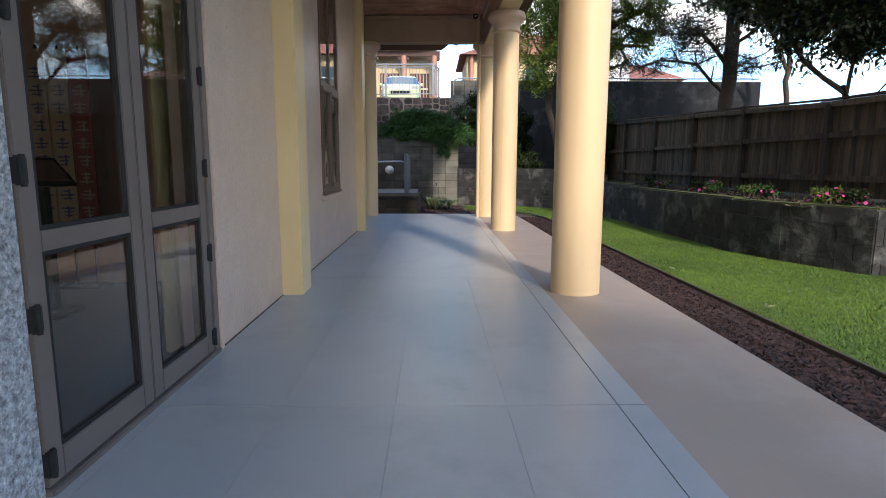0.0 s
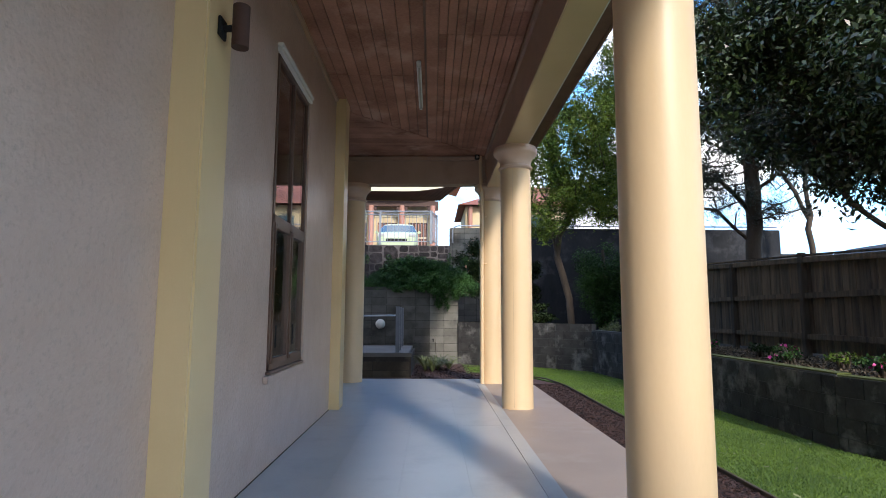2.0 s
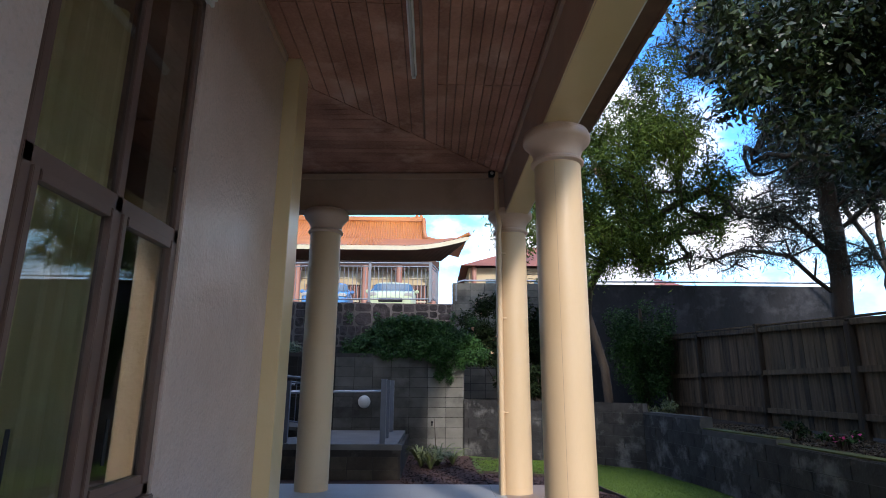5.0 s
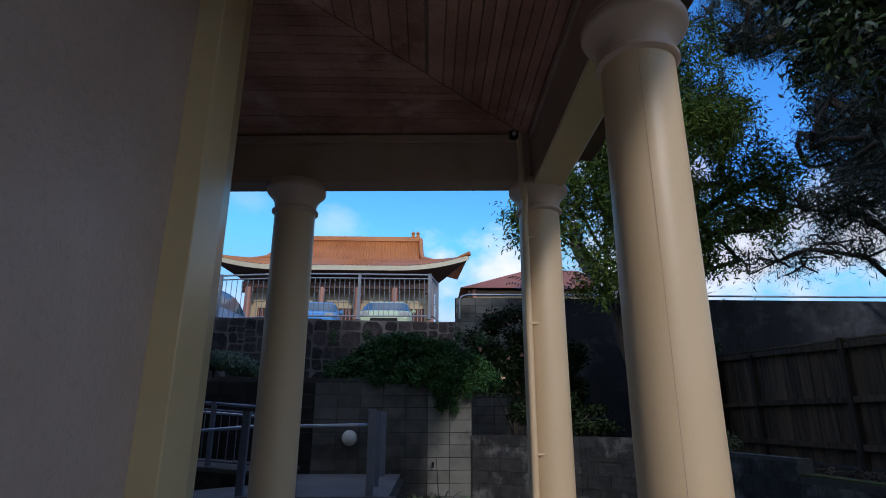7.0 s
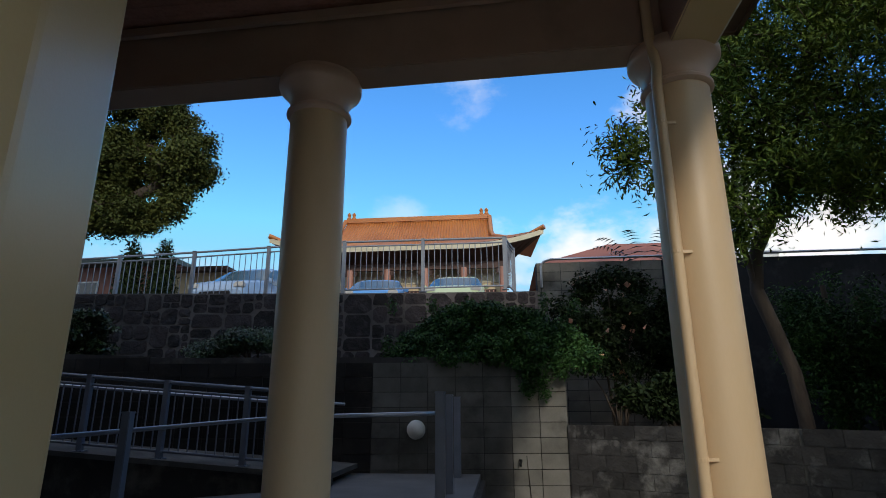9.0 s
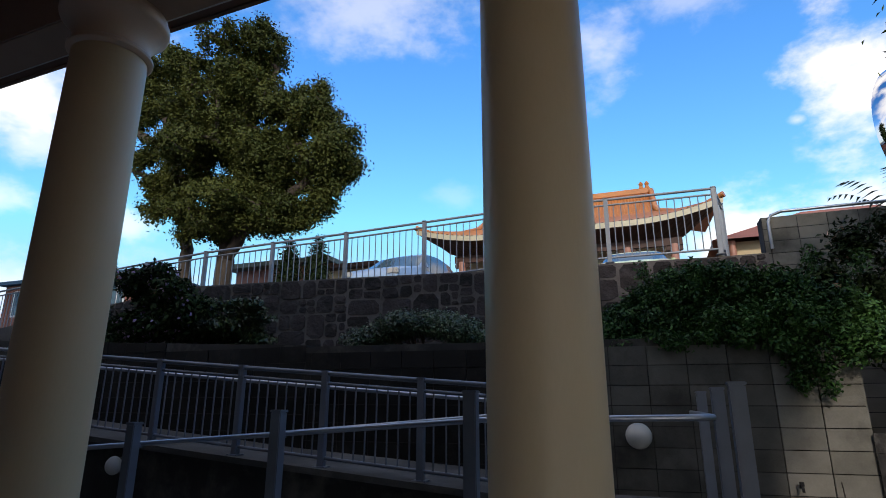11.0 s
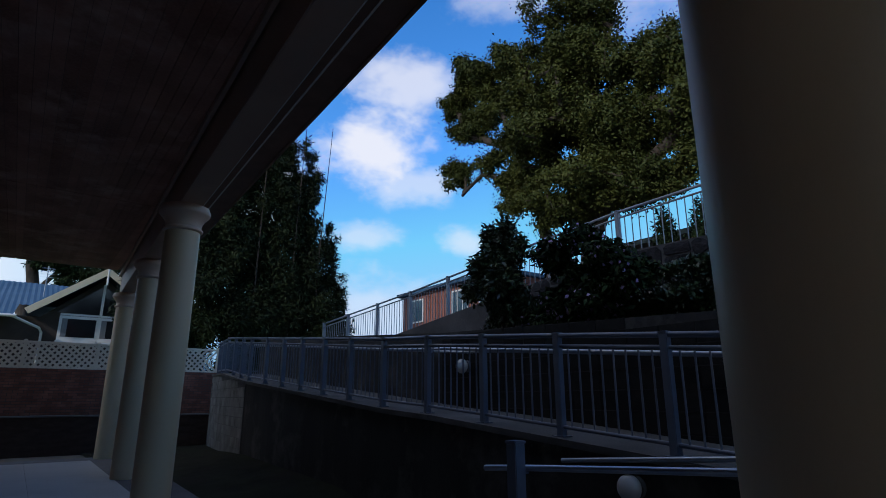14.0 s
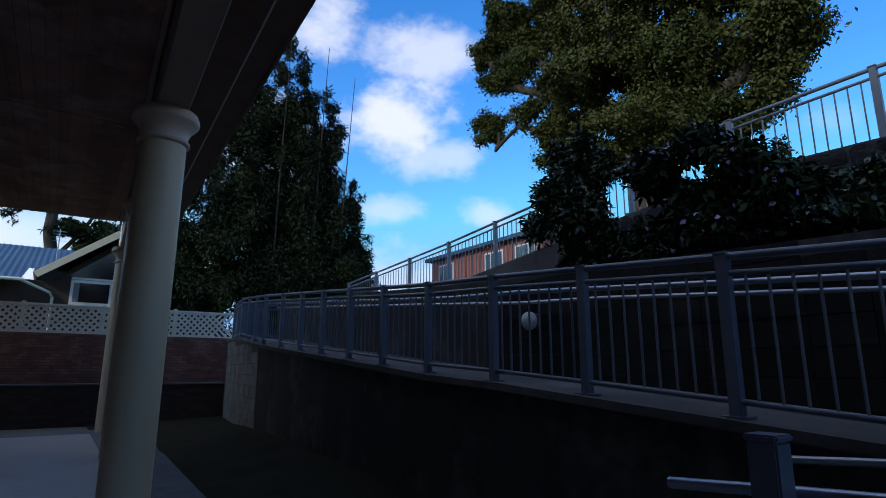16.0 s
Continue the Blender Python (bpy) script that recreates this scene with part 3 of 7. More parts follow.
def yard_bank():
    """Rough strip that climbs a little towards the foot of the ramp's wall."""
    own = bmesh.new()
    nx, ny = 48, 10
    g = []
    for i in range(nx + 1):
        x = -21.7 + 20.65 * i / nx
        back = float(np.interp(x, [-21.7, -19.5, -15.4, -1.0], [18.5, 17.9, 17.25, 17.25]))
        rise = float(np.interp(x, [-21.7, -18, -15.2, -11, -8], [0.10, 0.2, 0.33, 0.2, 0.0]))
        col_ = []
        for j in range(ny + 1):
            f = j / ny
            h = noise.noise(Vector((x * 0.9, f * 3.0, 0.3))) * 0.02
            col_.append(own.verts.new((x, 14.9 + (back - 14.9) * f, -0.055 + rise * f ** 1.8 + h * f)))
        g.append(col_)
    for a, b in zip(g, g[1:]):
        for j in range(ny):
            own.faces.new((a[j], b[j], b[j + 1], a[j + 1]))
    return own


# lawn and soil sheets, slightly above the ground sheet
structure("lawn", prism([(4.12, -8), (12, -8), (12, 6.85), (6.5, 6.95), (5.74, 8.9), (5.72, 14), (5.3, 16.6), (3.9, 17.9), (2.3, 18.7), (2.3, 16.4), (3.5, 16.2), (4.12, 14.4)], -0.2, -0.045), "lawn", "strip of mown lawn beside the path")
structure("mulch_bed", prism([(3.5, -8), (4.08, -8), (4.08, 14.2), (3.5, 15.9), (2.3, 16.3), (2.3, 18.8), (-1.0, 18.8), (-1.0, 14.9), (3.42, 14.9)], -0.2, -0.05), "mulch", "bark mulch strip beside the path")
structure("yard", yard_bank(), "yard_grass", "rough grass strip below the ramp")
structure("raised_bed", prism([(2.5, 19.0), (4.0, 18.2), (4.75, 17.6), (5.5, 16.85), (5.72, 14.4), (5.9, 12), (5.94, 9.0), (6.2, 8.1), (6.62, 7.2), (12, 7.1), (12, 22), (2.4, 22)], -0.2, 0.70), "soil", "soil of the raised flower bed")
structure("ledge", prism([(2.15, 19.1), (-4, 18.5), (-10, 18.75), (-10, 20.9), (-5, 21.05), (1.4, 21.8), (2.2, 21.9)], -0.2, 2.04), "soil", "planted soil ledge above the block wall")

structure("apron", prism([(-11.3, 15.9), (-6.6, 15.6), (-6.6, 17.2), (-11.2, 17.2)], -0.2, -0.04), "concrete", "pale concrete apron at the foot of the ramp")

# ---- house: floor slabs, walls ----
structure("floor", prism([(-19.4, 11.0), (-0.1, 11.0), (-0.1, -6), (2.49, -6), (2.49, 14.86), (-1.0, 14.95), (-6.0, 15.3), (-11.0, 15.56), (-19.6, 15.86)], -0.3, -0.007), "groove", "concrete porch slab under painted paving")
structure("path", prism([(2.4905, -6), (3.51, -6), (3.44, 14.2), (3.38, 14.86), (2.4905, 14.86)], -0.3, -0.004), "path", "smooth tan painted concrete path")
H = 4.59
# dark strip: the joint, with the crease's shade in its colour
bm = box(0.0, 0.014, 4.29, 5.87, -0.02, 0.002)
box(0.0, 0.014, 6.26, 11.05, -0.02, 0.002, 0, bm)
structure("floor_joint_shade", bm, "edging", "dark joint and crease shade between wall and floor")
structure("wall_east_1", box(-0.22, 0, -6, 2.632, -0.1, H), "roughcast", "pale grey roughcast wall with dark pits")
structure("wall_east_2", box(-0.22, 0, 4.28, 7.93, -0.1, H), "stucco", "cream textured stucco wall")
structure("wall_east_3", box(-0.22, 0, 9.2, 11.36, -0.1, H), "stucco", "cream textured stucco wall")
structure("wall_above_door", box(-0.22, 0, 2.632, 4.28, 2.62, H), "stucco", "stucco wall over the door")
structure("wall_under_window", box(-0.22, 0, 7.93, 9.2, -0.1, 0.85), "stucco", "stucco wall under the window")
structure("wall_above_window", box(-0.22, 0, 7.93, 9.2, 3.80, H), "stucco", "stucco wall over the window")
# wall out of view; its brown is chosen to dim and warm the bounce
structure("wall_north", box(-19, -0.345, 11.14, 11.36, -0.1, H), "unseen_wall", "unseen red-brown wall along the back porch")
structure("wall_back", box(-19, -18.8, -6, 11.14, -0.1, H), "stucco", "plain end wall")
structure("wall_south", box(-19, 0, -6.2, -6, -0.1, H), "stucco", "plain end wall")
structure("pilaster_1", box(-0.05, 0.19, 5.88, 6.25, -0.05, H, 0.012), "cream", "pale yellow painted pilaster")
structure("pilaster_2", prism([(-0.34, 11.06), (0.142, 11.06), (0.148, 11.066), (0.148, 11.40), (0.142, 11.43), (0.03, 11.82), (0.02, 11.84), (-0.34, 11.84)], -0.05, H), "cream", "pale yellow painted corner pilaster")
# rooms behind the glass
structure("room_floor", box(-6, -0.22, -2, 11.1, -0.2, -0.02), "carpet", "blue grey carpet")
structure("room_wall", merge(merge(merge(box(-6.1, -6, 0.9, 11.1, -0.1, H), box(-6.1, -6, -2, -1.3, -0.1, H)), box(-6.1, -6, -1.3, 0.9, -0.1, 0.9)), box(-6.1, -6, -1.3, 0.9, 2.7, H)), "room", "plain room wall with an added, unseen opening")
# fill lamp in the added, unseen opening, brightens the room behind the door
far_light = new("room_fill", bpy.data.lights.new("room_fill", "AREA"))
far_light.data.shape, far_light.data.size, far_light.data.size_y = "RECTANGLE", 1.8, 2.2
far_light.data.energy, far_light.data.color = 34.0, (1.0, 0.93, 0.84)
far_light.matrix_world = look((-6.05, -0.2, 1.8), (0.0, -0.2, 1.8))
structure("room_wall_end", box(-6, -0.22, 6.6, 6.7, -0.1, H), "room", "plain room wall")
structure("room_wall_start", box(-6, -0.22, -2.1, -2, -0.1, H), "room", "plain room wall")
structure("room_ceiling", box(-6, -0.22, -2, 11.1, 3.9, 4.0), "room", "plain room ceiling")


# ---- beams, ceiling, roof ----
def row_y(x):
    return 14.36 + (-0.16 - x) * 0.042


def boxed_beam(name, bm, label):
    """A boxed beam with taupe sides and a cream soffit board."""
    ob = structure(name, bm, "beam_paint", label)
    ob.data.materials.append(M["cream"])
    for f in ob.data.polygons:
        if f.normal.z < -0.9:
            f.material_index = 1
    return ob


boxed_beam("beam_east", box(2.55, 2.89, -6, row_y(2.72) - 0.15, 3.90, 4.88, 0.01), "taupe boxed beam with a cream underside over the columns")
structure("beam_north", beam((2.89, row_y(2.89), 4.44), (-19.3, row_y(-19.3), 4.44), 0.30, 0.88, 0.01), "beam_paint", "taupe boxed beam over the back columns")
bm = box(2.515, 2.56, -6, 14.0, 4.47, 4.55, 0.008)
beam((2.5, row_y(2.5) - 0.20, 4.51), (-19.3, row_y(-19.3) - 0.20, 4.51), 0.045, 0.08, 0.0, bm)
box(0.002, 0.04, -6, 11.0, 4.50, 4.57, 0.008, bm)
structure("trim_cornice", bm, "beam_paint", "taupe painted cornice strip")
bm = box(2.89, 3.60, -6, 14.4, 4.84, 4.87)
prism([(3.6, 14.4), (3.6, row_y(3.6) + 1.0), (-19.6, row_y(-19.6) + 1.0), (-19.6, row_y(-19.6) + 0.155), (2.89, row_y(2.89) + 0.155), (2.89, 14.4)], 4.84, 4.87, bm)
structure("soffit", bm, "soffit", "dark brown boarded eaves soffit")
bm = box(3.60, 3.64, -6, 15.25, 4.82, 5.02)
beam((3.64, row_y(3.64) + 1.02, 4.92), (-19.6, row_y(-19.6) + 1.02, 4.92), 0.04, 0.20, 0, bm)
structure("fascia", bm, "soffit", "dark brown eaves fascia")
bm = box(2.892, 2.905, -6, 14.1, 3.915, 3.93)
beam((2.6, row_y(2.6) + 0.155, 4.012), (-19.5, row_y(-19.5) + 0.155, 4.012), 0.010, 0.012, 0, bm)
beam((2.6, row_y(2.6) + 0.71, 4.834), (-19.5, row_y(-19.5) + 0.71, 4.834), 0.020, 0.012, 0, bm)
structure("trim_bead", bm, "white", "thin pale bead along beam and soffit")
bm = prism([(3.62, -6.3), (3.62, 15.2), (-19.6, 16.0), (-19.6, -6.3)], 4.89, 4.96)
# unseen ridge, set this high so its shadow reaches the terrace wall
rv = [bm.verts.new(p) for p in ((3.7, -6.4, 5.03), (3.7, 15.32, 5.03), (-19.7, 16.1, 5.03), (-19.7, -6.4, 5.03), (3.7, 4.6, 14.0), (-19.7, 4.8, 14.0))]
for f_ in ((0, 1, 4), (1, 2, 5, 4), (2, 3, 5), (3, 0, 4, 5)):
    bm.faces.new([rv[i] for i in f_])
structure("roof", bm, "roof_red", "pitched roof over house and porch, its unseen ridge raised for shadow")


def boards():
    """Tongue and groove boards, mitred on the diagonal between the two porches."""
    bm = bmesh.new()
    w, gap, z0 = 0.150, 0.0045, 4.58
    rnd = random.Random(33)

    def lay(corners):
        z = z0 + rnd.uniform(-0.0015, 0.0015)
        mx, my = sum(c[0] for c in corners) / len(corners), sum(c[1] for c in corners) / len(corners)
        lo_ = [bm.verts.new((x + math.copysign(0.004, mx - x), y, z)) for x, y in corners]
        hi_ = [bm.verts.new((x, y, z + 0.014)) for x, y in corners]
        bm.faces.new(lo_)
        n = len(corners)
        for k in range(n):
            bm.faces.new((lo_[k], hi_[k], hi_[(k + 1) % n], lo_[(k + 1) % n]))

    x0, y0, x1, y1 = 0.0, 11.5, 2.56, 14.16
    slope = (y1 - y0) / (x1 - x0)
    x = 0.0
    while x < x1 - 0.02:
        step = w if x < 1.37 else 0.100
        a, b = x, min(x + step - gap, x1)
        ends = (-6, 1.98, 6.6, 10.2) if x < 1.2 else (-6, 13.9) if x < 1.37 else (-6, 2.4, 5.9, 9.05, 11.52)
        for k, lo_y in enumerate(ends):
            ta, tb = y0 + slope * a, y0 + slope * b
            if k + 1 < len(ends):
                ta, tb = min(ta, ends[k + 1] - 0.006), min(tb, ends[k + 1] - 0.006)
            if max(ta, tb) > lo_y + 0.02:
                lay([(a, lo_y), (b, lo_y), (b, max(tb, lo_y + 0.01)), (a, max(ta, lo_y + 0.01))])
        x += step
        if abs(x - 1.35) < 0.01:
            x += 0.02
    y = y0
    while y < y1 + 0.7:
        a, b = y, y + 0.125 - gap
        xa, xb = min(x0 + (a - y0) / slope, 2.56), min(x0 + (b - y0) / slope, 2.56)
        for lo_x, hi_a, hi_b in ((-19, -13, -13), (-12.99, -6.5, -6.5), (-6.49, xa - 0.012, xb - 0.012)):
            lay([(lo_x, a), (hi_a, a), (hi_b, b), (lo_x, b)])
        y += 0.125
    return bm


structure("ceiling", boards(), "ceiling", "stained tongue and groove timber ceiling")
structure("ceiling_backing", prism([(2.6, -6), (2.6, 14.4), (-19, 15.3), (-19, 11.3), (-0.01, 11.3), (-0.01, -6)], 4.597, 4.63), "soffit", "dark backing above the boards")


# ---- columns ----
def column():
    ob = thing("column", (2.78, 6.04, 0), "round cream painted porch column with moulded capital", "column", "porch columns", 150)
    r = 0.232
    part("shaft", lathe([(r, -0.02), (r, 0.6), (r, 1.8), (r * 0.995, 2.6), (r * 0.985, 3.52)], 48), "column_cream", ob, smooth=40)
    prof = [(r * 0.985, 3.50), (0.245, 3.505), (0.262, 3.52), (0.262, 3.54), (0.245, 3.557), (0.236, 3.565), (0.236, 3.60), (0.246, 3.64), (0.275, 3.69), (0.305, 3.72), (0.318, 3.735), (0.330, 3.745), (0.338, 3.765), (0.338, 3.80), (0.328, 3.82), (0.318, 3.825), (0.318, 3.85)]
    part("capital", lathe(prof, 48), "cap", ob, "turned capital in a browner paint", smooth=35)
    return ob


col = column()
col.scale = (1, 1, 1.013)
cracked = copy_thing(col, pose(2.73, 11.30, 0, 0, 0, -20))
part("seam", box(-0.0014, 0.0014, -0.2328, -0.222, 0.02, 3.49), "beam_paint", cracked, "fine dark vertical seam")
for x, y, turn in ((2.66, 14.27, 40), (-0.16, 14.36, 20), (-3.05, 14.45, 75), (-10.97, 14.78, 15), (-14.8, 15.03, 10), (-19.1, 15.19, 0)):
    copy_thing(col, pose(x, y, 0, 0, 0, turn) @ Matrix.Diagonal((1, 1, 1.026 if y > 13 else 1.0, 1)))

# downpipe at the corner column
dp = thing("downpipe", (2.455, 14.06, 0), "cream painted downpipe strapped to the corner column", "downpipe")
part("pipe", tube([(0, 0, 0.0), (0, 0, 3.6), (0.01, -0.01, 3.75), (-0.02, -0.02, 4.0), (-0.03, -0.03, 4.56)], 0.038, 12), "column_cream", dp, smooth=60)
for z in (1.05, 2.35, 3.3):
    part("strap", tube([(0, 0, z), (0, 0, z + 0.02)], 0.041, 12), "column_cream", dp)
    part("bracket", box(0.02, 0.10, -0.005, 0.005, z, z + 0.02), "column_cream", dp)


# ---- door and window ----
def door_leaf(name, y0, y1, hinge_y, label):
    ob = thing(name, (-0.012, y0, 0), label, "door", "glass doors", 0, "structure")
    w, top = y1 - y0, 2.52
    fw, t = 0.095, 0.022
    part("stile", box(-t, t, 0.003, fw, 0.03, top, 0.004), "door_alu", ob)
    part("stile", box(-t, t, w - fw, w - 0.003, 0.03, top, 0.004), "door_alu", ob)
    part("rail", box(-t, t, fw, w - fw, 0.03, 0.15, 0.004), "door_alu", ob)
    part("rail", box(-t, t, fw, w - fw, 0.89, 0.965, 0.004), "door_alu", ob)
    part("rail", box(-t, t, fw, w - fw, top - 0.10, top, 0.004), "door_alu", ob)
    for z0, z1 in ((0.15, 0.89), (0.965, top - 0.10)):
        g = part("pane", box(-0.003, 0.003, fw - 0.01, w - fw + 0.01, z0 - 0.01, z1 + 0.01), "glass", ob)
        g.visible_shadow = False
        bead = bmesh.new()
        for a in ((fw, fw + 0.018, z0, z1), (w - fw - 0.018, w - fw, z0, z1), (fw + 0.018, w - fw - 0.018, z0, z0 + 0.018), (fw + 0.018, w - fw - 0.018, z1 - 0.018, z1)):
            box(0.004, 0.016, a[0], a[1], a[2], a[3], 0, bead)
        part("gasket", bead, "black", ob, "black rubber glazing bead")
    for z in (0.12, 0.66, 1.18, 1.72):
        h = part("hinge", box(0.0, 0.035, hinge_y - y0 - 0.026, hinge_y - y0 + 0.026, z - 0.05, z + 0.05, 0.006), "black", ob, "black hinge block")
        part("pin", tube([(0.034, hinge_y - y0, z - 0.055), (0.034, hinge_y - y0, z + 0.055)], 0.010, 8), "black", h)
    return ob


door_leaf("door_1", 2.636, 3.427, 2.66, "closed taupe aluminium door leaf with two clear panes")
door_leaf("door_2", 3.431, 4.205, 4.20, "closed taupe aluminium door leaf with two clear panes")
bm = box(-0.12, -0.04, 2.634, 2.70, 0, 2.6, 0.004)
box(-0.12, 0.02, 4.208, 4.28, 0, 2.6, 0.004, bm)
box(-0.12, 0.02, 2.704, 4.204, 2.53, 2.62, 0.004, bm)
structure("door_frame", bm, "door_alu", "taupe aluminium door frame")
structure("trim_door", box(0.003, 0.03, 4.285, 4.33, 0, 2.62, 0.004), "stucco", "plain plaster bead beside the door")
structure("threshold", box(-0.14, 0.03, 2.636, 4.28, -0.01, 0.025, 0.006), "door_alu", "low metal door threshold")


def window():
    y0, y1, z0, z1 = 7.93, 9.2, 0.85, 3.80
    ob = thing("window_1", (0, 0, 0), "tall bronze aluminium window with four panes", "window", "", 0, "structure")
    fr_ = bmesh.new()
    for a in ((y0, y0 + 0.055, z0, z1), (y1 - 0.055, y1, z0, z1), (y0, y1, z0, z0 + 0.06), (y0, y1, z1 - 0.06, z1), (y0, y1, 2.19, 2.27), (8.545, 8.605, z0, z1)):
        box(-0.05, 0.012, a[0] + 0.002, a[1] - 0.002, a[2] + 0.002, a[3] - 0.002, 0.003, fr_)
    part("window_frame", fr_, "alu", ob)
    for a, b in ((y0 + 0.055, 8.545), (8.605, y1 - 0.055)):
        sash = bmesh.new()
        for q in ((a, a + 0.035, z0 + 0.06, 2.19), (b - 0.035, b, z0 + 0.06, 2.19), (a + 0.045, b - 0.045, z0 + 0.06, z0 + 0.105), (a + 0.045, b - 0.045, 2.145, 2.19)):
            box(-0.03, 0.024, q[0], q[1], q[2], q[3], 0.003, sash)
        s = part("sash", sash, "alu", ob)
        part("stay", tube([(0.03, a + 0.1, 1.25), (0.03, a + 0.1, 1.05)], 0.008, 8), "black", s)
        for q0, q1 in ((z0 + 0.07, 2.18), (2.26, z1 - 0.05)):
            g = part("pane", box(-0.012, -0.006, a - 0.005, b + 0.005, q0, q1), "glass", ob)
            g.visible_shadow = False
    part("sill", box(-0.10, 0.04, y0 - 0.02, y1 + 0.02, z0 - 0.03, z0 - 0.002, 0.006), "alu", ob)
    sr = box(0.002, 0.028, y1 + 0.003, y1 + 0.085, z0 - 0.032, z1 - 0.003, 0.005)
    box(0.002, 0.045, y0 - 0.10, y1 + 0.10, z0 - 0.10, z0 - 0.034, 0.006, sr)
    part("surround", sr, "stucco", ob, "raised plaster band round the window")
    hd = box(0.002, 0.045, y0 - 0.03, y1 + 0.05, z1, z1 + 0.05, 0.005)
    box(0.002, 0.06, y0 - 0.04, y1 + 0.06, z1 + 0.05, z1 + 0.085, 0.005, hd)
    part("head_trim", hd, "white", ob, "white moulded head trim")


window()

# inside: curtain, banners, lectern
cu = bmesh.new()
N = 40
va = [[cu.verts.new((-0.33 + 0.03 * math.sin(k * 1.1), 4.30 + 0.24 * k / N, z)) for k in range(N + 1)] for z in (-0.02, 2.6)]
for k in range(N):
    cu.faces.new((va[0][k], va[0][k + 1], va[1][k + 1], va[1][k]))
solid("curtain", cu, "curtain", "long cream curtain hanging inside the door", "curtain")
cu = bmesh.new()
va = [[cu.verts.new((-0.40 + 0.03 * math.sin(k * 1.1), 7.98 + 1.18 * k / N, z)) for k in range(N + 1)] for z in (-0.02, 3.6)]
for k in range(N):
    cu.faces.new((va[0][k], va[0][k + 1], va[1][k + 1], va[1][k]))
solid("curtain", cu, "curtain", "long cream curtain hanging inside the window", "curtain")
for x, mat, lab in ((-2.37, "banner", "tall pale cloth banner with blue written signs"), (-2.17, "banner", "tall pale cloth banner with dark written signs"), (-1.97, "ink_red", "tall dark red cloth banner with pale signs")):
    bn = thing("banner", (x, 6.3, -0.02), lab, "banner", "standing banners", -90)
    part("cloth", box(-0.008, 0.008, -0.092, 0.092, 0.42, 2.3, 0.003), mat, bn)
    part("pole", tube([(-0.03, 0, 0.02), (-0.03, 0, 2.34)], 0.012, 8), "black", bn)
    part("foot", box(-0.16, 0.10, -0.09, 0.09, 0.0, 0.025, 0.006), "black", bn)
    for k in range(9):
        z = 0.72 + 0.165 * k
        glyph = bmesh.new()
        for q in range(3):
            w_ = 0.03 + 0.016 * ((k + q) % 3)
            box(0.009, 0.012, -w_, w_, z + 0.036 * q, z + 0.036 * q + 0.013, 0, glyph)
        box(0.009, 0.0125, -0.008 + 0.02 * (k % 2), 0.006 + 0.02 * (k % 2), z - 0.012, z + 0.10, 0, glyph)
        part("stroke", glyph, "ink_blue" if mat == "banner" else "banner", bn, "bars standing for a written sign")
lec = thing("lectern", (-1.70, 5.25, -0.02), "dark wooden lectern with a slanted framed top", "lectern")
part("base", box(-0.16, 0.16, -0.16, 0.16, 0, 0.05, 0.01), "black", lec)
part("post", box(-0.04, 0.04, -0.04, 0.04, 0.05, 1.05, 0.006), "black", lec)
tp = box(-0.21, 0.21, -0.16, 0.16, -0.015, 0.015, 0.006)
bmesh.ops.transform(tp, matrix=pose(0, 0, 1.16, 42, 0, 70), verts=tp.verts)
sh = box(-0.17, 0.17, -0.12, 0.12, 0.017, 0.020)
bmesh.ops.transform(sh, matrix=pose(0, 0, 1.16, 42, 0, 70), verts=sh.verts)
part("sheet", sh, "door_alu", lec, "dull grey sheet in the frame")
part("top", tp, "black", lec)

# ---- lamps and small fixtures on the house ----
bl = thing("ceiling_light", (1.27, 10.5, 4.58), "white fluorescent batten light, switched off", "ceiling light")
part("body", box(-0.03, 0.03, -0.78, 0.78, -0.055, 0.0, 0.008), "white", bl)
part("tube", tube([(0, -0.74, -0.068), (0, 0.74, -0.068)], 0.014, 10), "opal", bl, "opal fluorescent tube")
for s in (-0.75, 0.75):
    part("end_cap", box(-0.022, 0.022, s - 0.02, s + 0.02, -0.085, -0.04, 0.005), "white", bl)
wl_ = thing("wall_light", (0.19, 6.06, 3.05), "small dark cylinder wall light on the pilaster", "wall light")
part("plate", box(0.0, 0.02, -0.05, 0.05, -0.06, 0.06, 0.005), "black", wl_)
part("arm", box(0.02, 0.08, -0.015, 0.015, -0.015, 0.015), "black", wl_)
part("barrel", tube([(0.12, 0, -0.12), (0.12, 0, 0.14)], 0.05, 16), "temple_dark", wl_, "dark brown barrel", 40)
sp = thing("sensor", (2.36, 14.02, 4.53), "small black sensor in the ceiling corner", "sensor")
part("body", box(-0.05, 0.05, -0.04, 0.04, -0.05, 0.05, 0.012), "black", sp)
part("lens", tube([(0, -0.04, 0), (0, -0.055, 0)], 0.025, 12), "opal", sp)


# ---- garden: edging, trees, shrubs ----
def piece(name, me, parent, m, mat=None):
    ob = new(name, me)
    if mat and not me.materials:
        me.materials.append(M[mat])
    ob.parent = parent
    ob.matrix_basis = m
    return ob


def scaled(x, y, z, sx, sy, sz, rz=0.0):
    return pose(x, y, z, 0, 0, rz) @ Matrix.Diagonal((sx, sy, sz, 1))


bm = box(4.085, 4.115, -8, 14.1, -0.12, -0.018, 0.004)
for p, q in (((4.10, 14.1), (3.95, 15.2)), ((3.95, 15.2), (3.5, 16.0)), ((3.5, 16.0), (2.4, 16.35))):
    beam((*p, -0.078), (*q, -0.078), 0.03, 0.12, 0.004, bm)
structure("garden_edging", bm, "edging", "dark timber lawn edging board")


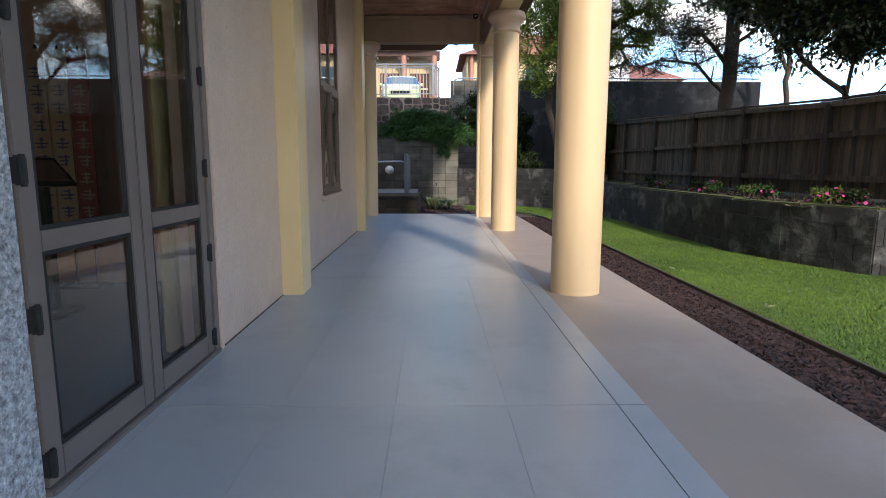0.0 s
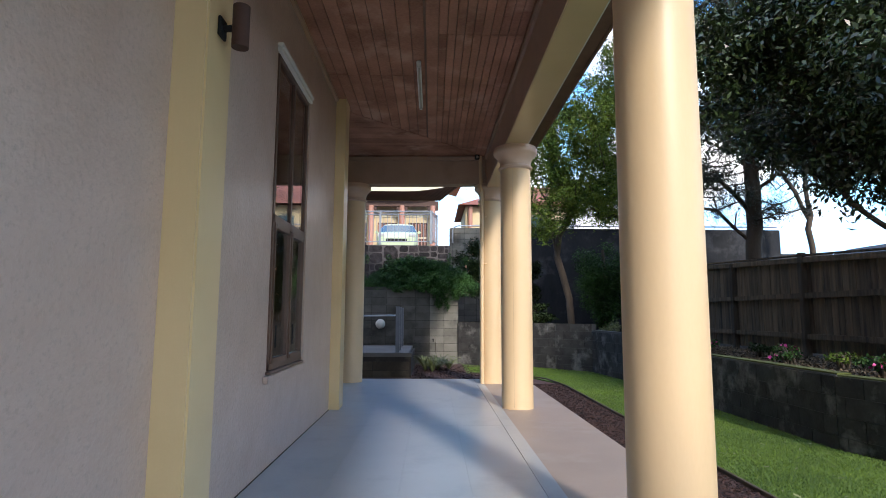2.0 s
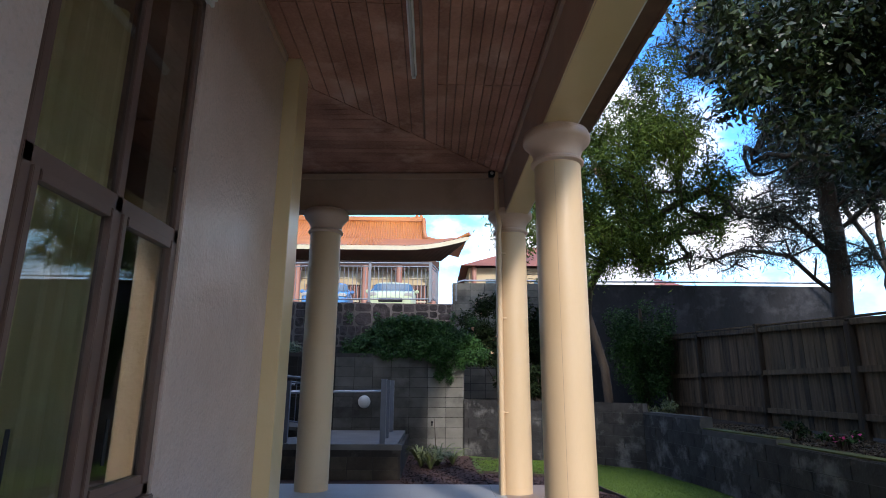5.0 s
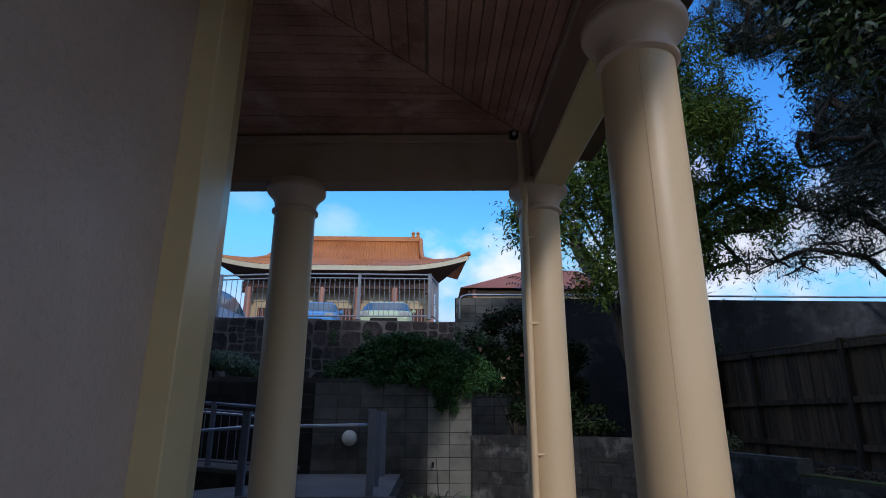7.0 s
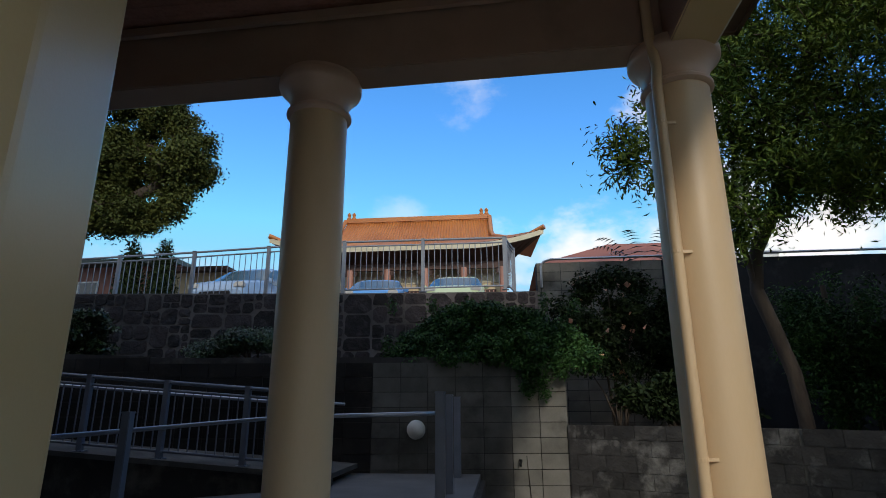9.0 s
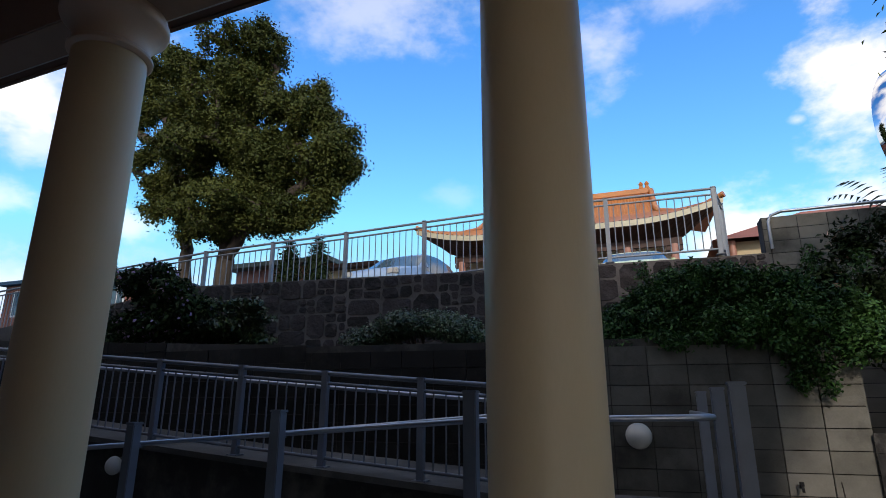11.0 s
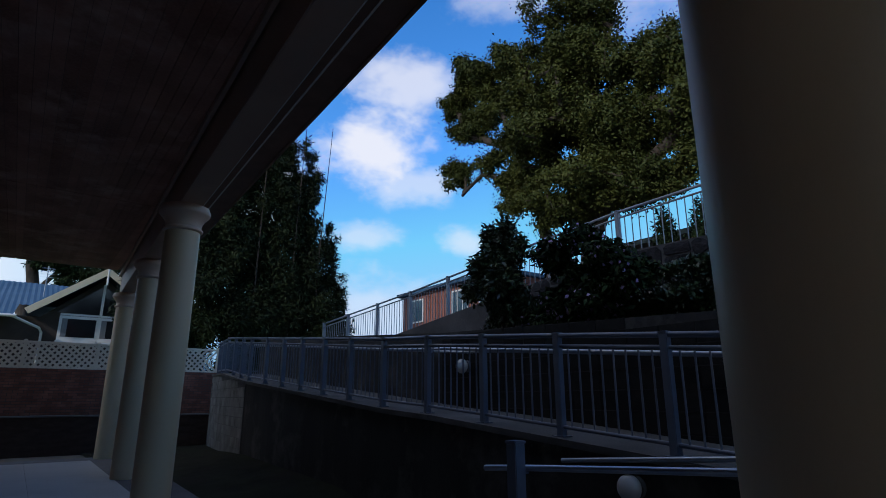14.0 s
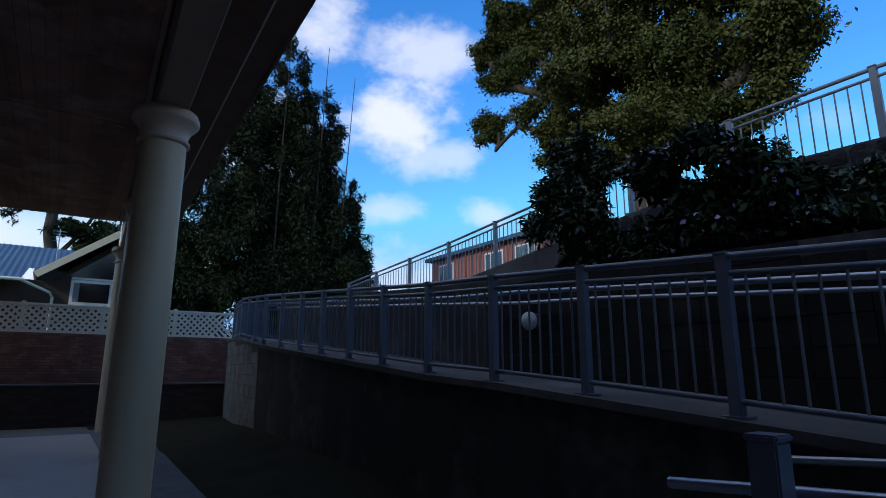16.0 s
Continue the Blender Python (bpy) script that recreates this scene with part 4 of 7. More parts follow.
def tree(name, base, tips, clumps, leaf, count, size, label, shape=0.45, droop=0.0, seed=1, shell=0.45):
    ob = thing(name, base, label, "tree")
    rnd = random.Random(seed)
    lp = [((t[0] - base[0], t[1] - base[1], t[2] - base[2]), r) for t, r in tips]
    part("trunk", limb_paths((0, 0, -0.1), lp, 0, rnd), "bark", ob, smooth=60)
    part("crown", leaf_mesh([((c[0] - base[0], c[1] - base[1], c[2] - base[2]), r) for c, r in clumps], count, size, shape, droop, shell), leaf, ob)
    return ob


def cloud_of(centre, radii, n, seed, small=(0.25, 0.45)):
    """Clumps spread over an uneven crown."""
    rnd = np.random.default_rng(seed)
    out = []
    for _ in range(n):
        d = rnd.normal(size=3)
        d /= np.linalg.norm(d)
        f = rnd.random() ** 0.4 * 0.85
        c = np.array(centre) + d * np.array(radii) * f
        s = rnd.uniform(*small)
        out.append((tuple(c), tuple(np.array(radii) * s * np.array([1, 1, 0.7]))))
    return out


# young tree on the raised bed
grown_tree((5.45, 18.9, 0.7), [[(5.45, 18.9, 0.6), (5.38, 18.9, 1.8), (5.2, 18.9, 2.5), (5.05, 18.9, 3.0)], [(5.05, 18.9, 3.0), (5.35, 18.7, 4.1), (5.8, 18.5, 5.4), (6.3, 18.3, 7.0), (6.75, 18.2, 8.9)], [(5.05, 18.9, 3.0), (4.85, 18.7, 3.8), (4.75, 18.3, 5.4), (4.7, 18.1, 6.6)], [(4.8, 18.5, 4.4), (4.2, 18.0, 5.2), (3.9, 17.7, 6.2)], [(4.8, 18.6, 4.1), (3.8, 17.8, 4.6), (3.1, 17.6, 4.6)], [(5.5, 18.6, 4.6), (6.6, 18.3, 5.2), (7.8, 18.0, 5.8)]],
           [((6.2, 18.2, 6.5), (1.7, 1.5, 1.6)), ((6.75, 18.2, 8.5), (0.75, 0.8, 1.0)), ((7.7, 18.0, 5.8), (1.0, 1.0, 0.9)), ((5.1, 18.0, 6.0), (1.0, 1.0, 1.4)), ((4.6, 17.8, 4.7), (0.7, 0.7, 0.9)), ((3.95, 17.6, 5.9), (0.7, 0.7, 1.1)), ((3.3, 17.6, 4.8), (0.6, 0.55, 0.8)), ((6.3, 18.0, 4.6), (1.7, 1.2, 0.7)), ((5.5, 17.9, 4.6), (0.9, 0.9, 0.9)), ((4.3, 18.0, 3.9), (0.6, 0.6, 0.5)), ((7.0, 18.2, 7.4), (1.0, 0.9, 0.8))],
           520, 70000, "leaf_a", 0.10, "young tree with narrow yellow-green leaves", 0.27, 0.3, 2, 0.17, 0.0050, 0.4, 0.10)
# dense small evergreen behind it
tree("tree", (6.9, 20.6, 0.7), [((6.9, 20.6, 3.4), 0.08)], cloud_of((6.9, 20.6, 2.35), (0.95, 0.75, 1.6), 60, 5, (0.24, 0.40)), "leaf_hedge", 20000, 0.075, "dense dark green conical evergreen", 0.4, 0.2, 3)
# dark trees behind the fence
grown_tree((9.95, 17.4, 0.4), [[(9.95, 17.4, 0.3), (9.98, 17.38, 3.7), (9.95, 17.4, 6.5), (9.75, 17.4, 9.5), (9.8, 17.4, 12.5)], [(9.95, 17.4, 3.2), (9.0, 17.4, 4.1), (7.9, 17.3, 4.2), (6.7, 17.1, 3.7)], [(9.95, 17.4, 4.0), (9.1, 17.5, 5.0), (7.9, 17.2, 4.9)], [(9.95, 17.4, 4.6), (11.2, 17.2, 5.6), (12.2, 16.8, 6.0)], [(9.9, 17.4, 6.4), (9.2, 17.7, 7.4), (8.8, 17.8, 6.6)], [(9.8, 17.4, 8.6), (8.8, 17.9, 9.8), (7.4, 18.1, 10.2)], [(9.8, 17.4, 8.0), (8.6, 17.9, 9.0), (7.6, 18.1, 8.9)]],
           [((9.7, 17.5, 10.4), (2.2, 2.0, 2.2)), ((7.9, 18.0, 9.8), (1.2, 1.0, 0.7)), ((8.0, 18.0, 8.9), (0.9, 0.8, 0.35)), ((9.7, 17.6, 6.6), (1.2, 1.2, 1.2)), ((9.1, 17.4, 4.7), (1.2, 0.9, 0.5)), ((7.7, 17.2, 4.0), (1.3, 0.7, 0.35)), ((8.6, 17.2, 5.1), (1.1, 0.8, 0.4)), ((11.4, 17.0, 6.0), (1.5, 1.4, 1.6)), ((10.4, 17.2, 4.1), (1.0, 0.8, 0.4)), ((10.2, 17.2, 8.2), (1.3, 1.3, 1.2))],
           1500, 120000, "leaf_wisp", 0.125, "tall dark conifer with wispy drooping boughs behind the fence", 0.10, 0.7, 5, 0.15, 0.0032, 0.42, 0.2)
grown_tree((10.5, 12.9, 0.4), [[(10.5, 12.9, 0.3), (10.4, 12.9, 2.2), (10.1, 12.9, 2.9)], [(10.1, 12.9, 2.8), (9.3, 13.0, 3.4), (8.9, 13.1, 4.2), (8.5, 13.4, 5.4)], [(10.2, 12.9, 2.6), (10.3, 12.7, 4.2), (10.1, 12.5, 6.2), (10.3, 12.4, 8.6)], [(10.4, 12.9, 2.3), (11.3, 12.4, 3.6), (12.0, 11.8, 5.2), (12.4, 11.6, 7.4)], [(10.3, 12.8, 3.8), (11.0, 13.8, 5.4), (11.4, 14.6, 7.0)], [(10.3, 12.8, 4.0), (9.6, 11.6, 4.8), (9.2, 10.8, 5.8)], [(8.5, 13.4, 5.4), (7.5, 13.8, 6.1), (6.4, 14.0, 6.6)], [(8.7, 13.3, 5.0), (8.2, 13.6, 6.4), (7.8, 13.8, 7.6)]],
           [((10.2, 12.7, 7.4), (2.4, 2.6, 2.2)), ((8.9, 13.4, 7.0), (1.4, 1.4, 1.5)), ((7.6, 13.8, 6.8), (1.0, 1.0, 1.1)), ((6.6, 14.0, 6.9), (0.9, 0.9, 0.7)), ((6.3, 14.0, 5.95), (0.45, 0.5, 0.3)), ((7.3, 14.0, 5.5), (0.7, 0.7, 0.6)), ((5.9, 14.0, 7.5), (0.55, 0.6, 0.45)), ((9.6, 11.3, 5.3), (1.7, 1.5, 1.0)), ((11.6, 13.4, 5.6), (1.6, 1.7, 1.3)), ((12.0, 11.2, 5.0), (1.5, 1.4, 1.1)), ((9.9, 12.8, 4.9), (1.7, 1.6, 0.5)), ((8.2, 14.2, 4.9), (0.7, 0.7, 0.4)), ((9.3, 13.0, 4.6), (1.3, 1.4, 0.6)), ((10.0, 12.2, 5.7), (1.8, 1.8, 1.0)), ((10.2, 12.8, 4.0), (1.6, 1.6, 0.55)), ((11.4, 12.2, 3.9), (1.5, 1.4, 0.6))],
           1000, 92000, "leaf_glossy", 0.14, "broad dark evergreen tree with crooked limbs", 0.40, 0.5, 6, 0.22, 0.0030, 0.42, 0.06)
grown_tree((13.6, 20.4, 0.4), [[(13.6, 20.4, 0.3), (13.5, 20.4, 5.0), (13.2, 20.2, 9.0), (13.3, 20.2, 11.5)], [(13.5, 20.4, 4.4), (12.2, 20.0, 6.4)]],
           [((13.2, 20.2, 9.6), (2.4, 2.4, 3.0)), ((12.3, 20.0, 7.0), (1.4, 1.4, 1.2))], 320, 26000, "leaf_dark", 0.16, "tall dark evergreen tree with open branches", 0.3, 0.5, 15, 0.22, 0.005, 0.42, 0.09)
# out of view, placed so its crown shades the near stretch of fence
grown_tree((12.2, 4.6, 0.0), [[(12.2, 4.6, -0.1), (11.9, 4.6, 3.0), (11.4, 4.6, 5.4), (11.2, 4.6, 8.5)], [(11.8, 4.6, 3.4), (10.4, 5.6, 5.0), (9.9, 6.6, 6.2)], [(11.8, 4.6, 3.4), (10.8, 3.6, 5.4), (10.0, 3.2, 7.0)], [(11.6, 4.6, 4.4), (12.6, 6.0, 7.0)]],
           [((11.0, 4.8, 7.2), (2.8, 3.2, 2.4)), ((9.8, 6.4, 5.8), (1.5, 1.7, 1.2)), ((10.0, 3.2, 6.2), (1.7, 1.7, 1.4)), ((11.8, 7.4, 7.4), (1.8, 1.8, 1.6)), ((9.4, 4.6, 5.0), (1.0, 1.6, 0.9))], 560, 52000, "leaf_dark", 0.15, "broad dark evergreen tree beyond the fence, unseen, placed for its shade", 0.35, 0.4, 8, 0.24, 0.010, 0.42, 0.26)
# unseen garden tree, added so its shade falls on the start of the porch
tree("tree", (6.2, -6.6, -0.1), [((6.0, -6.2, 4.6), 0.2), ((4.8, -6.0, 6.0), 0.08), ((7.2, -5.6, 6.2), 0.08), ((5.8, -5.0, 6.6), 0.07)],
     cloud_of((5.9, -5.9, 5.2), (2.9, 2.4, 2.0), 50, 16, (0.16, 0.3)), "leaf_dark", 4200, 0.20, "leafy evergreen tree on the lawn by the porch", 0.4, 0.3, 16)
# the big round tree on the terrace
BIG = [((-15.6, 29.9, 16.7), (2.2, 2.2, 1.4)), ((-18.0, 29.8, 14.4), (1.9, 2.0, 2.0)), ((-15.0, 29.6, 14.1), (2.3, 2.3, 1.5)), ((-12.2, 29.8, 12.9), (1.8, 1.8, 1.5)), ((-11.1, 29.7, 10.6), (1.4, 1.5, 1.3)), ((-13.4, 29.4, 10.9), (2.2, 2.2, 1.6)), ((-16.8, 29.4, 11.8), (2.5, 2.4, 1.8)), ((-19.3, 29.8, 10.6), (1.4, 1.4, 1.5)), ((-16.2, 29.4, 9.4), (2.6, 2.2, 1.0)), ((-13.4, 29.8, 9.2), (2.0, 1.7, 0.8)), ((-10.3, 29.8, 11.6), (0.7, 0.9, 0.6)), ((-13.0, 29.4, 8.4), (1.9, 1.5, 0.7)), ((-16.6, 29.1, 8.4), (2.4, 1.7, 0.8)), ((-11.1, 29.7, 9.2), (0.9, 1.0, 0.7))]
grown_tree((-15.9, 30.0, 3.0), [[(-15.9, 30.0, 2.9), (-16.0, 30.0, 6.0), (-15.9, 30.0, 8.6), (-15.7, 30.0, 12.0), (-15.6, 30.0, 16.0)], [(-15.9, 30.0, 8.0), (-14.2, 29.8, 9.6), (-12.2, 29.8, 11.4)], [(-15.9, 30.0, 8.6), (-17.6, 29.8, 10.6), (-18.4, 29.6, 13.4)], [(-15.8, 30.0, 10.0), (-14.4, 29.4, 12.4)], [(-16.0, 30.0, 7.0), (-14.6, 29.6, 8.4), (-12.0, 29.5, 9.6)]],
           lumps(BIG, 11, (0.30, 0.50), 210) + [(c, (0.72 * r[0], 0.72 * r[1], 0.72 * r[2])) for c, r in BIG],
           1700, 250000, "leaf_d", 0.135, "big rounded evergreen tree with dull green leaves", 0.5, 0.1, 9, 0.21, 0.0065, 0.24, 0.36)
grown_tree((-18.2, 30.3, 2.8), [[(-18.2, 30.3, 2.7), (-18.2, 30.3, 6.0), (-18.7, 30.4, 9.6), (-20.4, 30.6, 13.0), (-22.0, 30.6, 16.8)], [(-19.2, 30.4, 10.8), (-21.4, 30.4, 11.6), (-22.6, 30.4, 12.2), (-24.2, 30.4, 11.6)], [(-20.2, 30.6, 12.6), (-22.6, 30.5, 14.2), (-24.2, 30.4, 15.0)]],
           lumps([((-23.2, 30.5, 18.2), (2.0, 1.8, 1.6)), ((-20.6, 30.5, 17.4), (1.2, 1.2, 1.5)), ((-25.0, 30.5, 16.9), (0.7, 0.8, 0.7)), ((-24.5, 30.4, 12.8), (1.1, 0.9, 0.6)), ((-19.8, 30.4, 13.0), (0.9, 1.0, 1.6)), ((-21.8, 30.5, 16.0), (1.4, 1.2, 1.1)), ((-23.9, 30.5, 15.6), (1.1, 0.9, 0.8)), ((-21.8, 30.4, 12.6), (0.9, 0.8, 0.6))], 9, (0.32, 0.52), 260) + [((-23.0, 30.4, 14.8), (1.4, 0.5, 0.5))],
           640, 95000, "leaf_d", 0.135, "leaning evergreen tree with a sparse outer limb", 0.5, 0.1, 10, 0.19, 0.0085, 0.25, 0.26)
# tall dark thicket by the ramp's end
cl = []
THICK_A = [(-26, 19.3, 6.0, 1.6), (-26.5, 20.6, 8.0, 1.7), (-26, 21.6, 9.8, 1.3), (-26.4, 22.6, 8.6, 1.4), (-26, 23.7, 5.6, 1.2), (-26, 21.7, 12.2, 0.7), (-26.2, 20.2, 10.4, 0.9), (-26, 22.8, 11.0, 0.7), (-26, 17.9, 4.4, 1.3), (-26, 24.0, 3.9, 1.0), (-26.2, 21.5, 4.0, 2.4), (-26.2, 18.6, 7.2, 1.5), (-26.3, 17.4, 6.4, 1.3), (-26.0, 19.2, 9.0, 1.2), (-26.2, 16.6, 4.6, 1.2), (-26, 22.4, 6.6, 1.7), (-26.2, 20.6, 5.4, 2.0), (-26, 18.3, 3.2, 1.6), (-25.4, 19.1, 3.4, 1.3), (-25.4, 18.6, 5.0, 1.1), (-26, 21.3, 13.8, 0.55), (-26, 20.3, 13.2, 0.6), (-26, 19.4, 11.4, 0.9)]
THICK_B = [(-26, 18.4, 9.8, 1.0), (-26, 22.6, 12.4, 0.5), (-26.2, 17.0, 8.6, 1.0), (-26, 23.9, 8.4, 0.6), (-26, 24.3, 6.4, 0.8), (-26, 24.4, 4.4, 0.9), (-26, 23.2, 4.6, 1.4), (-26, 22.0, 3.0, 1.6), (-26, 24.2, 3.0, 0.8), (-25.6, 24.6, 2.6, 0.7), (-25.2, 22.6, 2.4, 1.0), (-25.0, 20.6, 2.6, 1.1), (-24.6, 19.6, 2.4, 0.8), (-25.8, 23.4, 3.6, 1.2), (-26, 20.6, 11.8, 1.0), (-26, 21.4, 11.2, 1.2), (-26, 22.4, 10.0, 1.2), (-26, 19.4, 10.2, 1.1), (-26, 20.8, 14.6, 0.4), (-26.2, 23.4, 7.2, 1.1), (-26, 20.8, 9.2, 1.0)]
for x, y, z, r in THICK_A + THICK_B:
    cl += cloud_of((x, y, z), (r * 0.8, r * 0.8, r * 1.7), 13, int(x * 7 + y * 13 + 900), (0.3, 0.5))
tree("tree", (-26, 21.2, 1.8), [((-26, 21.4, 12.0), 0.12), ((-26, 19.2, 8.0), 0.1), ((-26, 23.6, 7.6), 0.1), ((-26.3, 20.2, 10.5), 0.08)], cl, "leaf_bamboo", 290000, 0.20, "tall dark thicket of narrow-leaved evergreens", 0.22, 0.8, 11)
for k, (y, z, lean) in enumerate(((22.25, 14.9, 0.35), (23.5, 13.9, 0.5), (20.6, 14.6, 0.2))):
    cu = thing("bamboo_cane", (-25.4, y - lean, 1.9), "thin bare cane rising above the thicket", "cane", "bare canes")
    part("cane", tube([(0, 0, 0), (0, lean * 0.35, (z - 2) * 0.5), (0, lean, z - 2)], 0.045, 8, None, 0.012), "bark", cu)

# shrubs on the ledge and by the fence


def shrub(at, clumps, leaf, count, size, label, flowers=None, n_flowers=0, shape=0.5, fsize=0.07):
    ob = thing("shrub", at, label, "shrub")
    rel = [((c[0] - at[0], c[1] - at[1], c[2] - at[2]), r) for c, r in clumps]
    rnd = random.Random(count)
    lb = bmesh.new()
    for c, r in rel[:10]:
        tube([(rnd.uniform(-0.1, 0.1), rnd.uniform(-0.1, 0.1), -0.05), (c[0] * 0.5, c[1] * 0.5, c[2] * 0.6 + 0.1), c], 0.02, 6, lb, 0.006)
    part("stem", lb, "bark", ob)
    part("foliage", leaf_mesh(rel, count, size, shape), leaf, ob)
    if flowers:
        tagged(part("flower_cluster", leaf_mesh(rel, n_flowers, fsize, 0.9, 0, 0.12), flowers, ob), "small clustered flowers", "", "", "stuff")
    return ob


hc = []
for k in range(64):
    x = -0.5 + 3.2 * (k + 0.5) / 64 + rng.normal() * 0.05
    top = float(np.interp(x, [-0.56, -0.28, 0.0, 0.36, 1.0, 1.5, 1.9, 2.3, 2.75], [2.2, 2.42, 2.6, 2.92, 3.02, 2.9, 2.84, 2.58, 2.25]))
    for z in np.arange(top - 0.10, 1.98, -0.2):
        f = (top - z) / max(top - 1.98, 0.2)
        hc.append(((x, 19.45 - 0.5 * f + rng.normal() * 0.1, z + rng.normal() * 0.05), (0.17, 0.17, 0.12)))
for k in range(9):
    hc.append(((1.75 + 0.16 * math.sin(k * 1.7), 18.88, 2.0 - 0.055 * k), (0.13, 0.10, 0.12)))
for k in range(16):
    hc.append(((rng.uniform(-0.7, 2.6), 19.1, float(np.interp(rng.random(), [0, 1], [2.2, 3.0]))), (0.10, 0.10, 0.16)))
shrub((1.1, 19.3, 2.04), hc, "leaf_hedge", 60000, 0.05, "dense green shrub spilling over the block wall", None, 0, 0.5)
hc = [((-2.7 + 0.11 * k + rng.normal() * 0.05 - 1.0, 19.5 + rng.normal() * 0.15, 2.25 + 0.25 * math.sin(k / 5)), (0.3, 0.3, 0.2)) for k in range(17)]
shrub((-2.8, 19.5, 2.04), hc, "leaf_sheen", 24000, 0.042, "low spreading green shrub on the ledge")
hc = cloud_of((-7.1, 20.0, 2.65), (2.0, 0.55, 0.66), 34, 31, (0.16, 0.28))
shrub((-7.2, 20.1, 2.04), hc, "leaf_glossy", 26000, 0.075, "dark shrub below the stone wall")
hc = cloud_of((-7.7, 19.25, 2.75), (1.15, 0.5, 0.65), 26, 32, (0.2, 0.35)) + [((-7.15, 19.2, 3.2), (0.3, 0.3, 0.2)), ((-7.55, 19.2, 3.5), (0.3, 0.3, 0.2)), ((-8.1, 19.2, 3.4), (0.3, 0.3, 0.25)), ((-6.9, 19.3, 3.0), (0.25, 0.25, 0.16))]
shrub((-7.7, 19.25, 2.04), hc, "leaf_dark", 12000, 0.11, "dark shrub with clusters of lilac flowers", "flower_lilac", 700, 0.4, 0.06)
hc = cloud_of((-9.1, 19.1, 2.95), (0.65, 0.4, 0.8), 16, 33, (0.22, 0.4)) + [((-9.35, 19.1, 3.9), (0.13, 0.13, 0.26)), ((-8.95, 19.1, 3.92), (0.13, 0.13, 0.24)), ((-9.2, 19.1, 3.6), (0.25, 0.2, 0.3)), ((-8.7, 19.1, 3.6), (0.14, 0.13, 0.25)), ((-9.75, 19.1, 3.1), (0.22, 0.2, 0.2))]
shrub((-9.0, 19.1, 2.04), hc, "leaf_glossy", 11000, 0.12, "tall dark shrub with long leaves", None, 0, 0.3)
hc = cloud_of((3.2, 20.6, 2.7), (1.0, 0.5, 1.35), 34, 34, (0.2, 0.34))
shrub((3.3, 20.7, 0.7), hc, "leaf_dark", 17000, 0.075, "dark rose bush with a few peach flowers", "flower_peach", 60, 0.5, 0.12)
hc = cloud_of((4.3, 20.9, 2.4), (0.8, 0.5, 1.4), 24, 35, (0.22, 0.36))
shrub((4.3, 20.9, 0.7), hc, "leaf_dark", 11000, 0.08, "dark green bush against the dark wall")
hc = cloud_of((4.0, 19.4, 1.5), (1.2, 0.5, 0.5), 10, 36, (0.25, 0.4))
shrub((4.0, 19.4, 0.7), hc, "leaf_dark", 5000, 0.09, "low dark shrub at the back of the bed")
for k, (x, y, lf, fl) in enumerate(((6.5, 8.0, "leaf_a", "flower_pink"), (6.4, 9.0, "leaf_hedge", "flower_pink"), (6.6, 9.9, "leaf_a", None), (6.35, 10.6, "leaf_hedge", "flower_pink"), (6.6, 11.7, "leaf_dark", None), (6.4, 13.0, "leaf_hedge", "flower_pink"), (6.6, 14.2, "leaf_dark", None), (6.5, 7.5, "leaf_dark", "flower_pink"), (6.9, 8.5, "leaf_a", None))):
    hc = cloud_of((x, y, 0.83), (0.22, 0.26, 0.13), 8, 50 + k, (0.25, 0.45))
    shrub((x, y, 0.70), hc, lf, 380, 0.05, "small bedding plant with pink flowers" if fl else "small leafy bedding plant", fl, 26, 0.5, 0.045)
hc = cloud_of((6.2, 17.6, 0.95), (0.3, 0.2, 0.2), 5, 70, (0.4, 0.6))
shrub((6.2, 17.6, 0.7), hc, "flax", 500, 0.12, "small grassy tuft on the bed", None, 0, 0.15)


def strap_plant(at, n, length, seed, label):
    ob = thing("strap_plant", at, label, "plant", "strap-leaved plants")
    rnd = random.Random(seed)
    bm_ = bmesh.new()
    for _ in range(n):
        a, out, up = rnd.uniform(0, 6.28), rnd.uniform(0.5, 1.0) * length, rnd.uniform(0.4, 0.85) * length
        w = 0.018
        row = []
        for k in range(6):
            f = k / 5
            r_, z_ = out * f, up * math.sin(f * 2.2) * 0.9
            side = Vector((-math.sin(a), math.cos(a), 0)) * w * (1 - f * 0.85)
            c_ = Vector((math.cos(a) * r_, math.sin(a) * r_, z_))
            row.append((bm_.verts.new(c_ - side), bm_.verts.new(c_ + side + Vector((0, 0, 0.006)))))
        for p, q in zip(row, row[1:]):
            bm_.faces.new((p[0], p[1], q[1], q[0]))
    part("leaves", bm_, "flax", ob)
    return ob


for k, (x, y, n, le) in enumerate(((1.30, 17.0, 60, 0.50), (1.62, 17.2, 60, 0.52), (1.48, 16.75, 46, 0.42), (1.9, 17.35, 34, 0.40))):
    strap_plant((x, y, -0.05), n, le, 80 + k, "clump of arching strap-shaped leaves by the block wall")
tw = thing("twig", (1.6, 17.6, -0.05), "bare dry stick standing in the garden bed", "twig")
part("stem", tube([(0, 0, 0), (-0.03, 0, 0.4), (-0.06, 0.02, 0.85)], 0.012, 6, None, 0.004), "bark", tw)
strap_plant((-2.0, 19.4, 2.04), 30, 0.5, 90, "clump of strap-shaped leaves on the ledge")
pf = thing("palm", (4.7, 23.6, 3.62), "low palm with arching feathered fronds", "palm")
